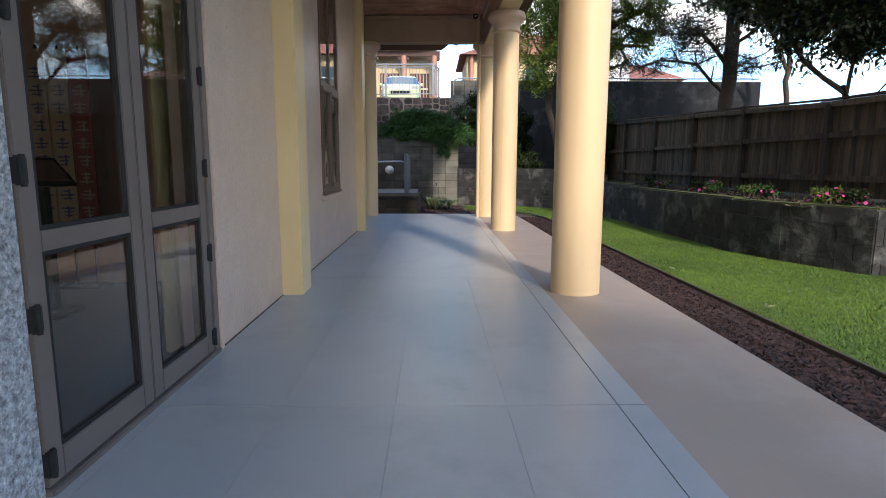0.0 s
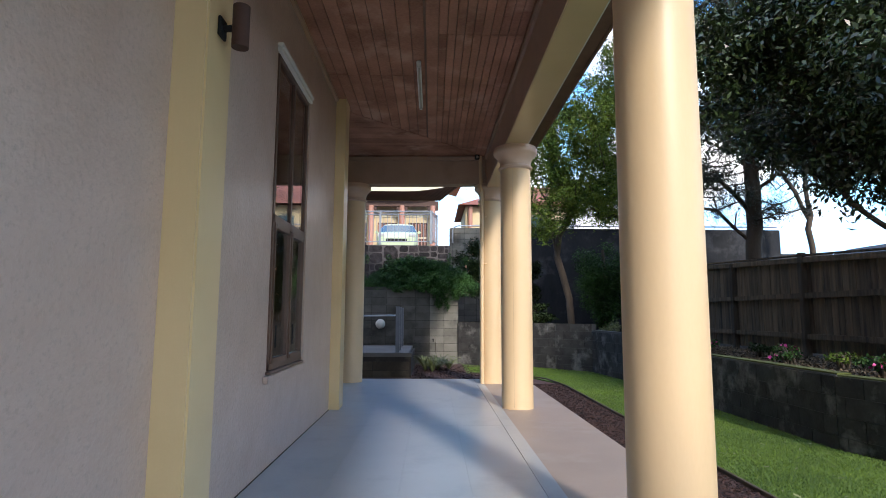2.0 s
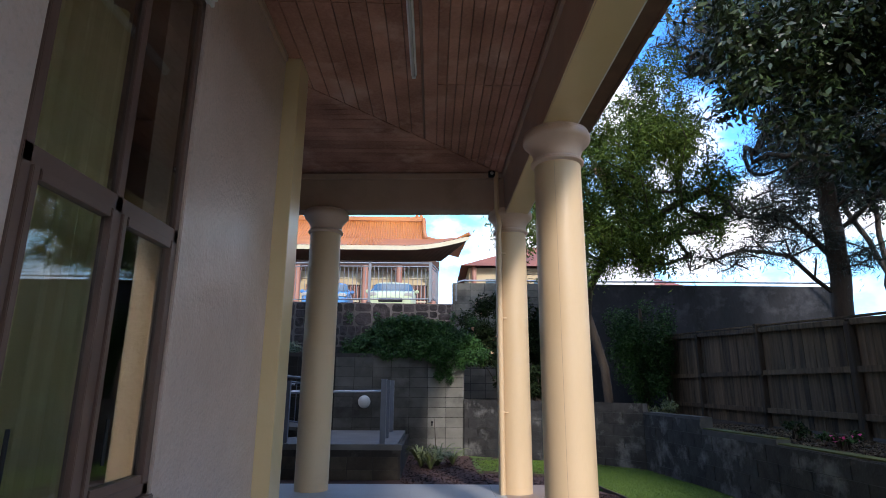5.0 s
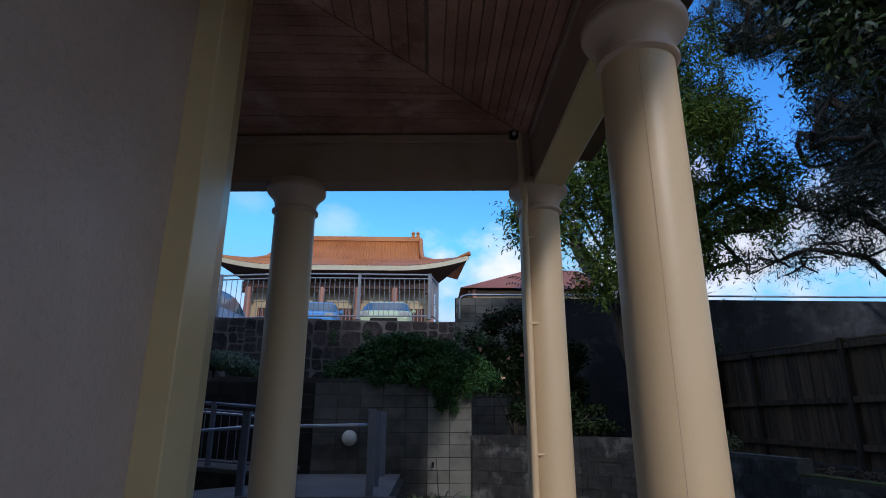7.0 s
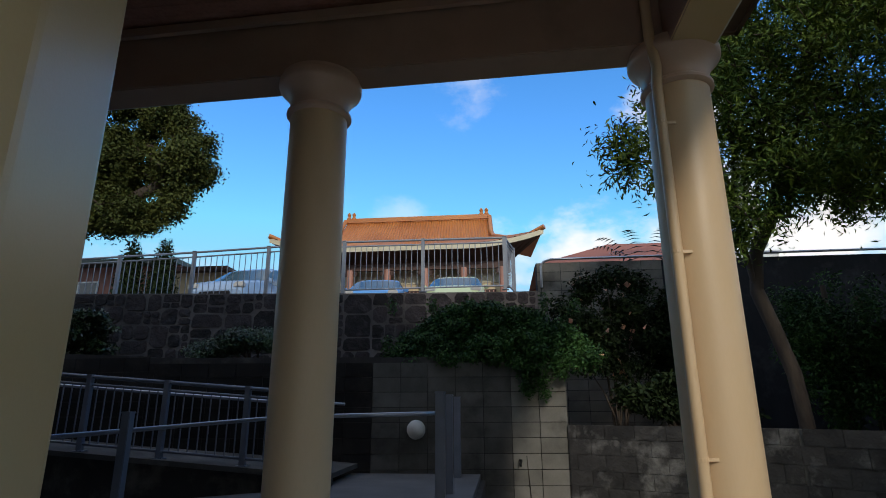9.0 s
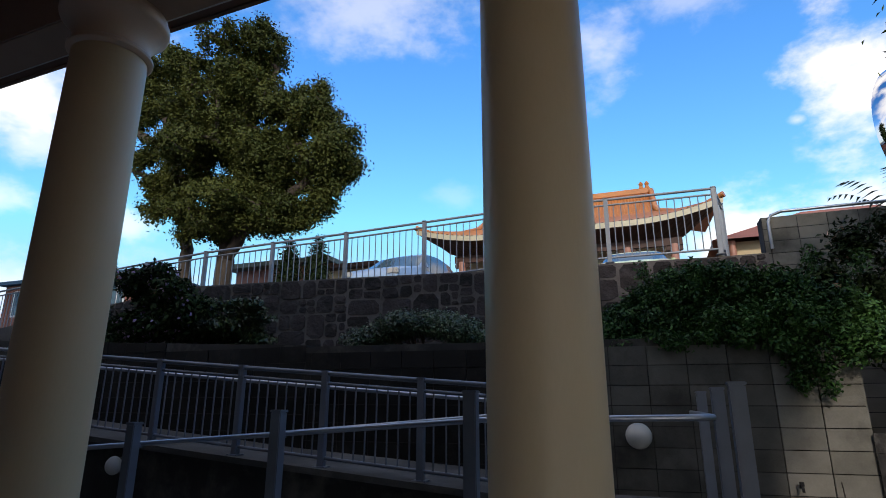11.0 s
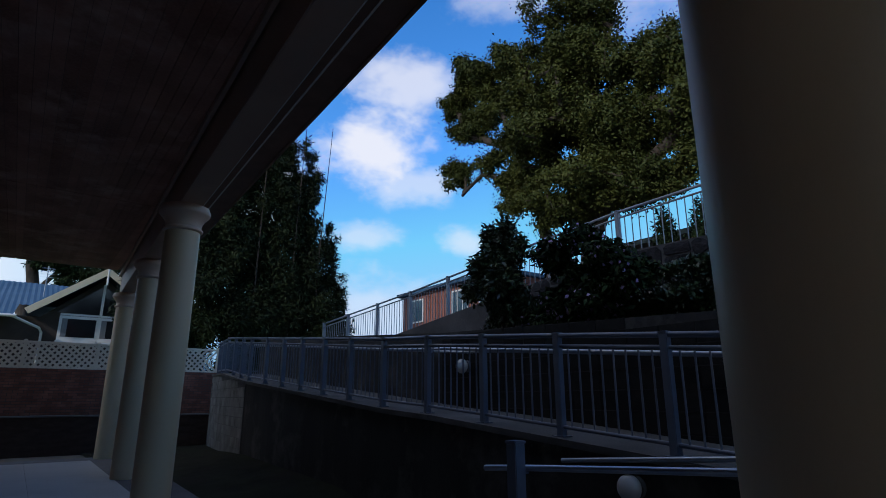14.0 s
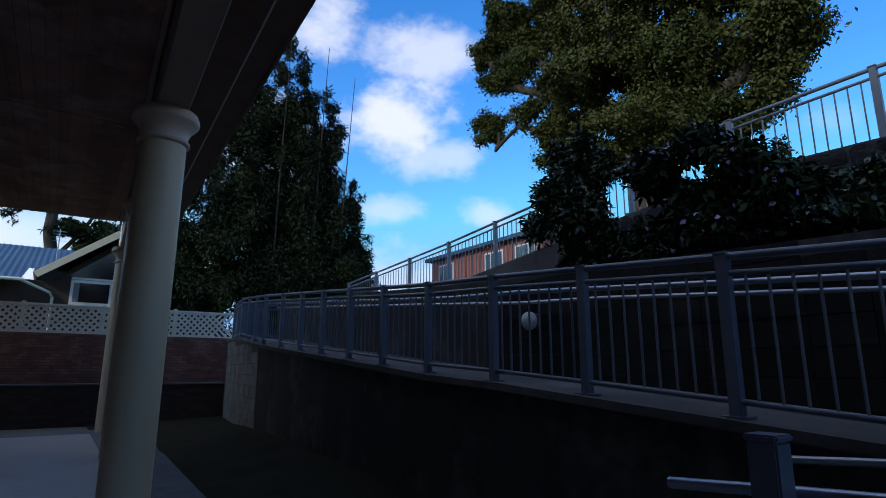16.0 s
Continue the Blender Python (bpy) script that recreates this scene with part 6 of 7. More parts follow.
# low buildings further off
h3 = thing("house", (6.2, 40, 3.9), "low pavilion with a red tiled roof", "house")
part("wall", box(-2.6, 6, -1, 5, 0, 4.4), "temple_wall", h3)
rfm = bmesh.new()
v_ = [rfm.verts.new(p) for p in ((-3.1, -1.7, 4.4), (7.0, -1.7, 4.4), (7, 5.5, 4.4), (-3.1, 5.5, 4.4), (1.3, 2, 6.4), (4.2, 2, 6.4))]
for f_ in ((0, 1, 5, 4), (1, 2, 5), (2, 3, 4, 5), (3, 0, 4)):
    rfm.faces.new([v_[i] for i in f_])
part("roof", rfm, "roof_red", h3, "red tiled hip roof")
for x in (-2.3, 0.6):
    part("column", lathe([(0.15, 0), (0.15, 4.4)], 12), "temple_red", h3, smooth=50).location = (x, -1.2, 0)
    part("window", box(x + 0.7, x + 2.0, -1.05, -0.99, 2.6, 3.7), "car_glass", h3)
h4 = thing("building", (-25.5, 30.6, 2.4), "red-brown clad hall with white windows", "building")
part("wall", box(-3.6, 4.6, -0.6, 5, 0, 4.45), "clad_red", h4)
for k in range(41):
    part("batten", box(-3.6 + 0.2 * k, -3.57 + 0.2 * k, -0.63, -0.6, 0.2, 4.4), "clad_red", h4)
part("roof", box(-3.9, 4.9, -0.9, 5.2, 4.45, 4.62), "roof_blue", h4, "thin flat green-grey roof edge")
for x in (-2.9, 0.9, 3.0):
    w_ = part("window", box(x, x + 1.3, -0.66, -0.60, 2.9, 4.15), "white", h4)
    for a, b in ((0.08, 0.42), (0.48, 0.82), (0.88, 1.22)):
        part("pane", box(x + a, x + b, -0.67, -0.661, 2.98, 4.07), "car_glass", w_)
h5 = thing("building", (-16.2, 36, 3.6), "low brown and ochre building with a flat green-edged roof", "building")
part("wall", box(-4.3, 1.7, 0, 4, 0, 4.62), "clad_red", h5)
part("gable_wall", box(1.7, 4.2, -0.4, 3.6, 0, 4.1), "temple_wall", h5, "ochre end wall")
part("roof", box(-4.6, 1.8, -0.7, 4.4, 4.62, 4.86), "roof_green", h5, "green roof edge")
part("roof", box(1.82, 4.6, -0.9, 4.0, 4.1, 4.3), "temple_dark", h5, "dark flat roof edge")
for x in (-3.6, -1.6, 0.2):
    w_ = part("window", box(x, x + 1.1, -0.05, -0.001, 2.9, 3.9), "white", h5)
    part("pane", box(x + 0.08, x + 1.02, -0.06, -0.051, 2.98, 3.82), "car_glass", w_)
for x in (-12.8, -11.5):
    cn_ = thing("conifer", (x, 30, 3.55), "small dark conical conifer in the car park", "conifer", "small conifers")
    part("trunk", tube([(0, 0, 0), (0, 0, 1.0)], 0.06, 8), "bark", cn_)
    part("crown", leaf_mesh([((0, 0, 0.8 + 0.3 * k), (0.66 - 0.004 * k * k, 0.66 - 0.004 * k * k, 0.34)) for k in range(11)], 5000, 0.16, 0.3), "leaf_dark", cn_)
def hoop():
    """A standing hoop of mirror-polished band on its plinth, with a white bowl beside it."""
    bm = bmesh.new()
    n, R, d, th = 84, 2.72, 0.36, 0.16
    rings = []
    for k in range(n):
        a = 2 * math.pi * k / n
        c, s = math.cos(a), math.sin(a)
        rings.append([bm.verts.new((r * c, y, r * s)) for r, y in ((R, -d), (R - th, -d * 0.8), (R - th, d * 0.8), (R, d), (R + 0.06, 0))])
    for k in range(n):
        p, q = rings[k], rings[(k + 1) % n]
        for j in range(5):
            bm.faces.new((p[j], p[(j + 1) % 5], q[(j + 1) % 5], q[j]))
    ob = solid("sculpture", bm, "mirror_steel", "standing hoop of mirror-polished steel", "sculpture", smooth=35)
    ob.matrix_world = pose(9.92, 34, 10.18, 0, 0, 41)
    solid("plinth", merge(box(9.3, 12.5, 33.4, 34.7, 3.9, 7.3, 0.03), box(9.2, 12.6, 33.3, 34.8, 7.3, 7.42, 0.02)), "white", "white painted plinth below the steel hoop", "plinth")
    stand = thing("hoop_stand", (10.55, 34.0, 7.42), "low grey steel cradle holding the hoop", "stand")
    for y in (-0.32, 0.32):
        part("leg", beam((-0.35, y, 0.0), (-0.1, y, 0.62), 0.10, 0.12, 0.01), "concrete", stand)
        part("leg", beam((0.45, y, 0.0), (0.2, y, 0.62), 0.10, 0.12, 0.01), "concrete", stand)
        part("rail", beam((-0.30, y, 0.16), (0.40, y, 0.16), 0.08, 0.10, 0.01), "concrete", stand)
    bowl = solid("bowl", lathe([(0.2, 0), (0.16, 0.06), (0.36, 0.14), (0.50, 0.30), (0.52, 0.34), (0.47, 0.34), (0.32, 0.2), (0.02, 0.18)], 28), "white", "white stone bowl on the plinth", "bowl", smooth=40)
    bowl.location = (11.85, 33.9, 7.422)
    figure = solid("statue", lathe([(0.02, 0), (0.46, 0.02), (0.42, 0.5), (0.34, 0.9), (0.38, 1.4), (0.46, 1.9), (0.38, 2.5), (0.22, 3.0), (0.26, 3.25), (0.18, 3.55), (0.02, 3.65)], 24), "white", "tall plain white stone statue rising from the bowl", "statue", smooth=50)
    figure.location = (11.8, 33.9, 7.61)

hoop()

# ---- cars ----
def car(at, rz, paint, label, length=4.1):
    ob = thing("car", at, label, "car", "parked cars", rz)
    hl_ = length / 2
    xs_ = [-hl_, -hl_ + 0.06, -hl_ + 0.25, -1.45, -1.12, -0.95, -0.72, -0.48, -0.2, 0.1, 0.45, 0.8, 1.1, 1.4, 1.66, hl_ - 0.12, hl_]
    prof = ([-hl_, -hl_ + 0.06, -hl_ + 0.25, -1.12, -0.48, -0.2, 0.35, 1.05, 1.6, hl_ - 0.12, hl_], [0.62, 0.76, 0.86, 0.99, 1.37, 1.47, 1.53, 1.49, 1.26, 1.0, 0.74])
    grid = []
    for x in xs_:
        top = float(np.interp(x, *prof))
        W = 0.85 * (1 - 0.16 * abs(x / hl_) ** 5)
        belt = min(top - 0.05, 0.95)
        half = [(0.94 * W, 0.26), (W, 0.42), (W, 0.62), (0.985 * W, belt)]
        if top > 1.03:
            t_ = (top - 0.95) / 0.58
            half += [(W * (0.975 - 0.10 * t_), belt + (top - belt) * 0.5), (W * (0.96 - 0.24 * t_), top - 0.05), (W * (0.88 - 0.26 * t_), top - 0.01), (0.4 * W, top + 0.005), (0.0, top + 0.01)]
        else:
            half += [(0.97 * W, belt + 0.02), (0.93 * W, top - 0.015), (0.85 * W, top), (0.4 * W, top + 0.012), (0.0, top + 0.016)]
        grid.append([Vector((x, -y, z)) for y, z in half] + [Vector((x, y, z)) for y, z in half[-2::-1]])

    def panel(cells, lift):
        own = bmesh.new()
        for a, b in cells:
            q = [grid[a][b], grid[a][b + 1], grid[a + 1][b + 1], grid[a + 1][b]]
            n_ = (q[1] - q[0]).cross(q[3] - q[0]) + (q[3] - q[2]).cross(q[1] - q[2])
            n_ = n_.normalized() * lift if n_.length > 1e-6 else Vector()
            if n_.dot((q[0] + q[2]) / 2 - Vector((0, 0, 0.7))) < 0:
                n_ = -n_
            own.faces.new([own.verts.new(v + n_) for v in q])
        bmesh.ops.remove_doubles(own, verts=own.verts[:], dist=0.004)
        return own

    nv = len(grid[0])
    own = panel([(a, b) for a in range(len(xs_) - 1) for b in range(nv - 1)], 0.0)
    for end in (grid[0], grid[-1]):
        own.faces.new([own.verts.new(v) for v in end])
    part("body", own, paint, ob, smooth=50)
    screen = [a for a, x in enumerate(xs_) if -1.13 < x < -0.25]
    part("windscreen", panel([(a, b) for a in screen[:-1] for b in range(5, nv - 6)], 0.008), "car_glass", ob, smooth=50)
    rear = [a for a, x in enumerate(xs_) if 1.05 < x < 1.9]
    part("rear_window", panel([(a, b) for a in rear[:-1] for b in range(6, nv - 7)], 0.008), "car_glass", ob, smooth=50)
    for s in (-1, 1):
        for lo, hi in ((-0.75, 0.15), (0.05, 0.85), (0.75, 1.45)):
            cells = [a for a, x in enumerate(xs_[:-1]) if lo < x and xs_[a + 1] < hi]
            b0 = 3 if s < 0 else nv - 5
            part("side_window", panel([(a, b) for a in cells for b in range(b0, b0 + 1)] + [(a, b0 + (1 if s < 0 else -1)) for a in cells], 0.008), "car_glass", ob, smooth=50)
        part("mirror", box(-0.98, -0.84, s * 0.9 - 0.07, s * 0.9 + 0.07, 0.95, 1.07, 0.03), paint, ob)
        part("headlight", box(-length / 2 - 0.0, -length / 2 + 0.14, s * 0.62 - 0.14, s * 0.62 + 0.14, 0.66, 0.80, 0.03), "opal", ob, "clear headlight")
        for x in (-1.28, 1.28):
            w_ = part("wheel", tube([(x, s * 0.64, 0.31), (x, s * 0.83, 0.31)], 0.21, 18), "galv", ob)
            part("tyre", tube([(x, s * 0.63, 0.31), (x, s * 0.82, 0.31)], 0.31, 22), "tyre", w_)
    part("grille", box(-length / 2 - 0.025, -length / 2 + 0.03, -0.42, 0.42, 0.46, 0.60, 0.02), "black", ob)
    return ob


def top_z(x, y):
    z0 = at_x(TOP, x)
    return z0 + 0.75 * (y - at_x(EDGE, x)) / (34 - at_x(EDGE, x))


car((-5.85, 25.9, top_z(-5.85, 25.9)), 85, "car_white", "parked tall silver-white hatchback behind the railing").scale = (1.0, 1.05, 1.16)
car((-2.45, 27.3, top_z(-2.45, 27.3)), 95, "car_blue", "parked blue hatchback behind the railing")
car((-0.02, 27.3, top_z(-0.02, 27.3)), 91, "car_green", "parked pale green hatchback behind the railing")

# ---- left: retaining wall, brick wall, lattice, house ----
structure("wall_low_left", box(-22.1, -21.7, 4, 18.6, -0.2, 0.90), "low_wall", "dark brown low retaining wall")
structure("kerb_left", box(-22.12, -21.66, 4, 18.6, 0.90, 0.94), "concrete", "pale concrete coping")
structure("bed_left", box(-22.5, -22.1, 4, 18.6, 0.3, 0.92), "soil", "narrow soil strip")
brick_wall = structure("wall_brick", box(-22.8, -22.52, 4, 18.8, 0.3, 2.22), "mortar", "weathered red brick garden wall")
structure("ground_left", box(-80, -22.8, -10, 20.2, -0.5, 1.9), "lawn", "higher ground of the neighbouring plot")
lat = thing("lattice", (-22.66, 4, 2.24), "cream painted diagonal lattice panel on the brick wall", "lattice")
lt = bmesh.new()
for k in range(-6, 86):
    for s in (1, -1):
        a0_ = k * 0.175
        p, q = Vector((0.006 * s, a0_ if s > 0 else a0_ + 0.70, 0.0)), Vector((0.006 * s, a0_ + 0.70 if s > 0 else a0_, 0.70))
        if max(p.y, q.y) < 14.6 and min(p.y, q.y) > 0:
            beam(p, q, 0.008, 0.062, 0, lt)
tagged(part("lath", lt, "lattice_paint", lat), "", "", "", "stuff")
part("rail", box(-0.03, 0.03, 0, 14.6, 0.68, 0.75, 0.006), "lattice_paint", lat)
part("rail", box(-0.03, 0.03, 0, 14.6, -0.02, 0.03, 0.006), "lattice_paint", lat)
for y in (0.0, 1.85, 3.7, 5.5, 7.35, 9.2, 11.0, 12.8, 14.5):
    part("post", box(-0.045, 0.045, y, y + 0.09, -0.02, 0.79, 0.006), "lattice_paint", lat)

hl = thing("house", (-31, 15.6, 1.9), "dark weatherboard house with blue-grey iron roof and white gable", "house")
part("wall", box(-8, 0, -12, 4.4, 0, 2.75), "house_dark", hl)
gw = bmesh.new()
gw.faces.new([gw.verts.new(p) for p in ((0.02, -2.2, 2.6), (0.02, 2.4, 2.6), (0.02, 0.1, 4.55))])
part("gable_wall", gw, "house_dark", hl)
gl = part("gable_window", prism([(0.03, -1.35), (0.05, -1.35), (0.05, 1.55), (0.03, 1.55)], 2.88, 2.96), "white", hl, "white transom under the gable glass")
gp = bmesh.new()
gp.faces.new([gp.verts.new(p) for p in ((0.045, -1.5, 2.97), (0.045, 1.7, 2.97), (0.045, 0.1, 4.25))])
part("pane", gp, "gable_glass", gl)
part("mullion", box(0.05, 0.10, 0.05, 0.15, 2.96, 4.3), "white", gl)
rf_ = bmesh.new()
for s in (-1, 1):
    ev_ = [rf_.verts.new(p) for p in ((0.6, 0.1, 4.78), (-9, 0.1, 4.78), (-9, 0.1 + s * 2.62, 2.86), (0.6, 0.1 + s * 2.62, 2.86))]
    rf_.faces.new(ev_)
part("roof", rf_, "roof_blue", hl, "gable roof")
rf_ = bmesh.new()
n_ = 118
va = []
for k in range(n_ + 1):
    y = -12.6 + 13.0 * k / n_
    z = 0.03 * (k % 2)
    va.append((rf_.verts.new((0.9 if y < -2.8 else -1.0, y, (2.66 if y < -2.8 else 3.31) + z)), rf_.verts.new((-6.2, y, 5.1 + z))))
for p, q in zip(va, va[1:]):
    rf_.faces.new((p[0], q[0], q[1], p[1]))
part("roof", rf_, "roof_blue", hl, "corrugated blue-grey iron roof")
for s in (-1, 1):
    part("bargeboard", beam((0.66, 0.1, 4.80), (0.66, 0.1 + s * 2.62, 2.87), 0.05, 0.26, 0.006), "eave_cream", hl, "cream bargeboard")
part("gutter", tube([(0.95, -12.6, 2.62), (0.95, -2.8, 2.62)], 0.06, 8), "white", hl)
part("downpipe", tube([(0.9, -2.9, 2.6), (0.4, -2.0, 2.25), (0.1, -1.9, 2.1), (0.1, -1.9, 0.2)], 0.05, 8), "white", hl)
for y0, y1 in ((-1.30, 0.03), (0.12, 1.62)):
    w_ = part("window", box(0.0, 0.08, y0 - 0.06, y1 + 0.04, 1.84, 2.86, 0.01), "white", hl)
    part("pane", box(0.081, 0.09, y0 + 0.04, y1 - 0.06, 1.98, 2.74), "gable_glass", w_)
    part("sill", box(0.08, 0.14, y0 - 0.10, y1 + 0.08, 1.74, 1.835, 0.01), "white", w_)
    part("curtain", box(0.0905, 0.093, y0 + 0.04, y0 + 0.24, 1.98, 2.74), "neighbour_curtain", w_, "pale curtain edge behind the glass")
part("finial", tube([(0.68, 0.1, 4.2), (0.68, 0.1, 5.15)], 0.04, 8), "white", hl)
for y, h in ((-2.0, 1.4), (0.6, 1.0)):
    an = part("aerial", tube([(-3, y, 3.6), (-3, y, 4.6 + h * 0.6)], 0.025, 6), "galv", hl)
    for k in range(4):
        part("element", tube([(-3, y - 0.25, 4.5 + h * 0.6 - 0.14 * k), (-3, y + 0.25, 4.5 + h * 0.6 - 0.14 * k)], 0.012, 6), "galv", an)
tree("tree", (-45, 12.9, 1.8), [((-45, 12.9, 12), 0.5), ((-45, 10.6, 12.4), 0.14), ((-45, 15.4, 11.6), 0.2)], cloud_of((-45, 13.5, 12.4), (2.5, 4.6, 1.7), 20, 60, (0.18, 0.32)) + cloud_of((-44, 16.4, 8.9), (1.5, 4.2, 1.5), 36, 63, (0.14, 0.26)) + cloud_of((-44.5, 14.6, 9.5), (1.2, 1.5, 1.0), 22, 61, (0.2, 0.35)) + cloud_of((-44.5, 11.2, 10.2), (0.9, 0.9, 0.7), 6, 62, (0.2, 0.35)), "leaf_dark", 22000, 0.26, "tall bare-trunked pine behind the neighbouring house", 0.3, 0.2, 20)

# ---- pieces: paving, blocks, stones, bricks, bark, grass ----
SLAB = mesh_of(box(-0.5, 0.5, -0.5, 0.5, -1, 0))
SLAB.materials.append(M["slab"])
floor_ob = bpy.data.objects["floor"]


def paving(x0, x1, y0, y1):
    piece("slab", SLAB, floor_ob, scaled((x0 + x1) / 2, (y0 + y1) / 2, 0.0, x1 - x0 - 0.0014, y1 - y0 - (0.007 if abs(y0 - 3.41) < 0.01 or abs(y1 - 3.41) < 0.01 else 0.003), 0.02))


JX = [0.0, 0.08, 0.645, 1.215, 1.78, 2.343, 2.347, 2.49]
JY = [-6, -3.1, 0.15, 3.41, 6.7, 9.95, 11.4, 13.1, 14.86]
for a, b in zip(JX, JX[1:]):
    if b - a < 0.01:
        continue
    for c, d in zip(JY, JY[1:]):
        paving(a, b, c, d)
px = [0.0 - 1.7 * k for k in range(12)]
for a, b in zip(px[1:], px):
    for c, d in ((11.4, 12.5), (12.5, 13.6), (13.6, 14.86)):
        paving(a, b, c, d)

BLOCK = mesh_of(box(-0.5, 0.5, 0, 1, -0.5, 0.5))
BLOCK_D = BLOCK.copy()
BLOCK.materials.append(M["block_light"])
BLOCK_D.materials.append(M["block_dark"])
BLOCK_P = mesh_of(box(-0.5, 0.5, 0, 1, -0.5, 0.5))
BLOCK_P.materials.append(M["block_pale"])
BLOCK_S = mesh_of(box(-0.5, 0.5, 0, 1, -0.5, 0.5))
BLOCK_S.materials.append(M["block_shade_stained"])
BLOCK_B = mesh_of(box(-0.5, 0.5, 0, 1, -0.5, 0.5))
BLOCK_B.materials.append(M["block_brown"])
BLOCK_M = mesh_of(box(-0.5, 0.5, 0, 1, -0.5, 0.5))
BLOCK_M.materials.append(M["block_half_shade"])
rb_ = random.Random(12)


def block_run(parent, me, p, q, z0, z1f, w, h, depth, bond=0.0, joint=0.010, limit=999):
    """Blocks in courses on the line from p to q; z1f gives the top along the line, from 0 to 1."""
    p, q = Vector((*p, 0)), Vector((*q, 0))
    L = (q - p).length
    d = (q - p) / L
    ang = math.degrees(math.atan2(d.y, d.x))
    z, row, made = z0, 0, 0
    while made < limit:
        s, any_ = (-w / 2 if bond and row % 2 else 0.0), False
        while s < L - 0.02:
            a, b = max(s, 0), min(s + w, L)
            if b - a > 0.06 and z + h * 0.6 < z1f((a + b) / 2 / L):
                top = min(z + h, z1f((a + b) / 2 / L))
                c = p + d * (a + b) / 2
                off = rb_.uniform(-0.016, -0.009)
                piece("block", me, parent, pose(c.x, c.y, (z + top) / 2, 0, 0, ang + 180) @ Matrix.Translation((0, off, 0)) @ Matrix.Diagonal((b - a - joint, depth, top - z - joint, 1)))
                made += 1
                any_ = True
            s += w
        if not any_:
            break
        z += h
        row += 1


# pale, mid and dark blocks put the wall's sun and shade into colour
block_run(block_wall, BLOCK, (2.21, 19.05), (1.393, 18.9697), 0.0756 - 0.216, lambda f: 2.12, 0.4105, 0.216, 0.02)
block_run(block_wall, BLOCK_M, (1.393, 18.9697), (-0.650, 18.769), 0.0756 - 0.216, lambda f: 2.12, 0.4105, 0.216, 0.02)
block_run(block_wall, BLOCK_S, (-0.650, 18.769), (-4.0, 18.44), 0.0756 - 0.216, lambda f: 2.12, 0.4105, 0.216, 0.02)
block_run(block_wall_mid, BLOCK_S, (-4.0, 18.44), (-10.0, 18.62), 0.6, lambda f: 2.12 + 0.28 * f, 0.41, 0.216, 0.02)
block_run(wall_far, BLOCK, (4.6, 21.93), (2.06, 21.93), 0.68, lambda f: 4.28, 0.41, 0.2, 0.02)
block_run(bpy.data.objects["wall_landing"], BLOCK_B, (0.97, 15.54), (-0.88, 15.54), -0.1, lambda f: 0.40, 0.41, 0.2, 0.02)
for a, b in zip(END_X, END_X[1:]):
    block_run(ramp_end_wall, BLOCK_P, (a, RLINE(a) - 0.085), (b, RLINE(b) - 0.085), -0.1, lambda f, a=a, b=b: RZ(a + (b - a) * f) - 0.07, 0.41, 0.216, 0.02)
block_run(ramp_end_wall, BLOCK_P, (-21.0, 18.02), (-20.6, 19.4), -0.1, lambda f: 2.04, 0.41, 0.216, 0.02)

BED = [(2.2, 19.0), (3.95, 18.1), (4.65, 17.5), (5.4, 16.75), (5.6, 14.9), (5.72, 13.2), (5.78, 8.9), (6.0, 8.0), (6.45, 7.0), (9.0, 6.9)]
bm = bmesh.new()
for (a, b), zt in zip(zip(BED, BED[1:]), (1.12, 1.12, 1.12, 0.98, 0.80, 0.74, 0.72, 0.72, 0.70)):
    wall_run((a[0], a[1]), (b[0], b[1]), -0.19, -0.2, zt - 0.01, zt - 0.01, bm)
bed_wall = structure("wall_bed", bm, "mortar", "low retaining wall of weathered dark blocks")
for (a, b), zt in zip(zip(BED, BED[1:]), (1.12, 1.12, 1.12, 0.98, 0.80, 0.74, 0.72, 0.72, 0.70)):
    block_run(bed_wall, BLOCK_D, b, a, -0.12, lambda f, zt=zt: zt, 0.41, 0.21, 0.03, 0.5, 0.008)

for (a, b), zt in zip(zip(BED[4:8], BED[5:9]), (0.80, 0.74, 0.72, 0.72)):
    structure("trim_moss", wall_run((a[0] + 0.02, a[1]), (b[0] + 0.02, b[1]), -0.16, zt - 0.005, zt + 0.012, zt + 0.012), "moss", "thin moss along the wall's top")

# stones of the terrace wall: squared rubble in uneven courses, corners knocked off
rs = random.Random(21)


def split_rubble(u0, u1, z0, z1):
    """Cuts a stretch of wall into stones of uneven size."""
    w, h = u1 - u0, z1 - z0
    if w < 0.72 and h < 0.52 and (w * h < 0.085 or rs.random() < 0.42) and w < 2.4 * h and h < 1.5 * w:
        return [(u0, u1, z0, z1)]
    f = rs.uniform(0.36, 0.64)
    if w > 1.25 * h:
        return split_rubble(u0, u0 + w * f, z0, z1) + split_rubble(u0 + w * f, u1, z0, z1)
    return split_rubble(u0, u1, z0, z0 + h * f) + split_rubble(u0, u1, z0 + h * f, z1)


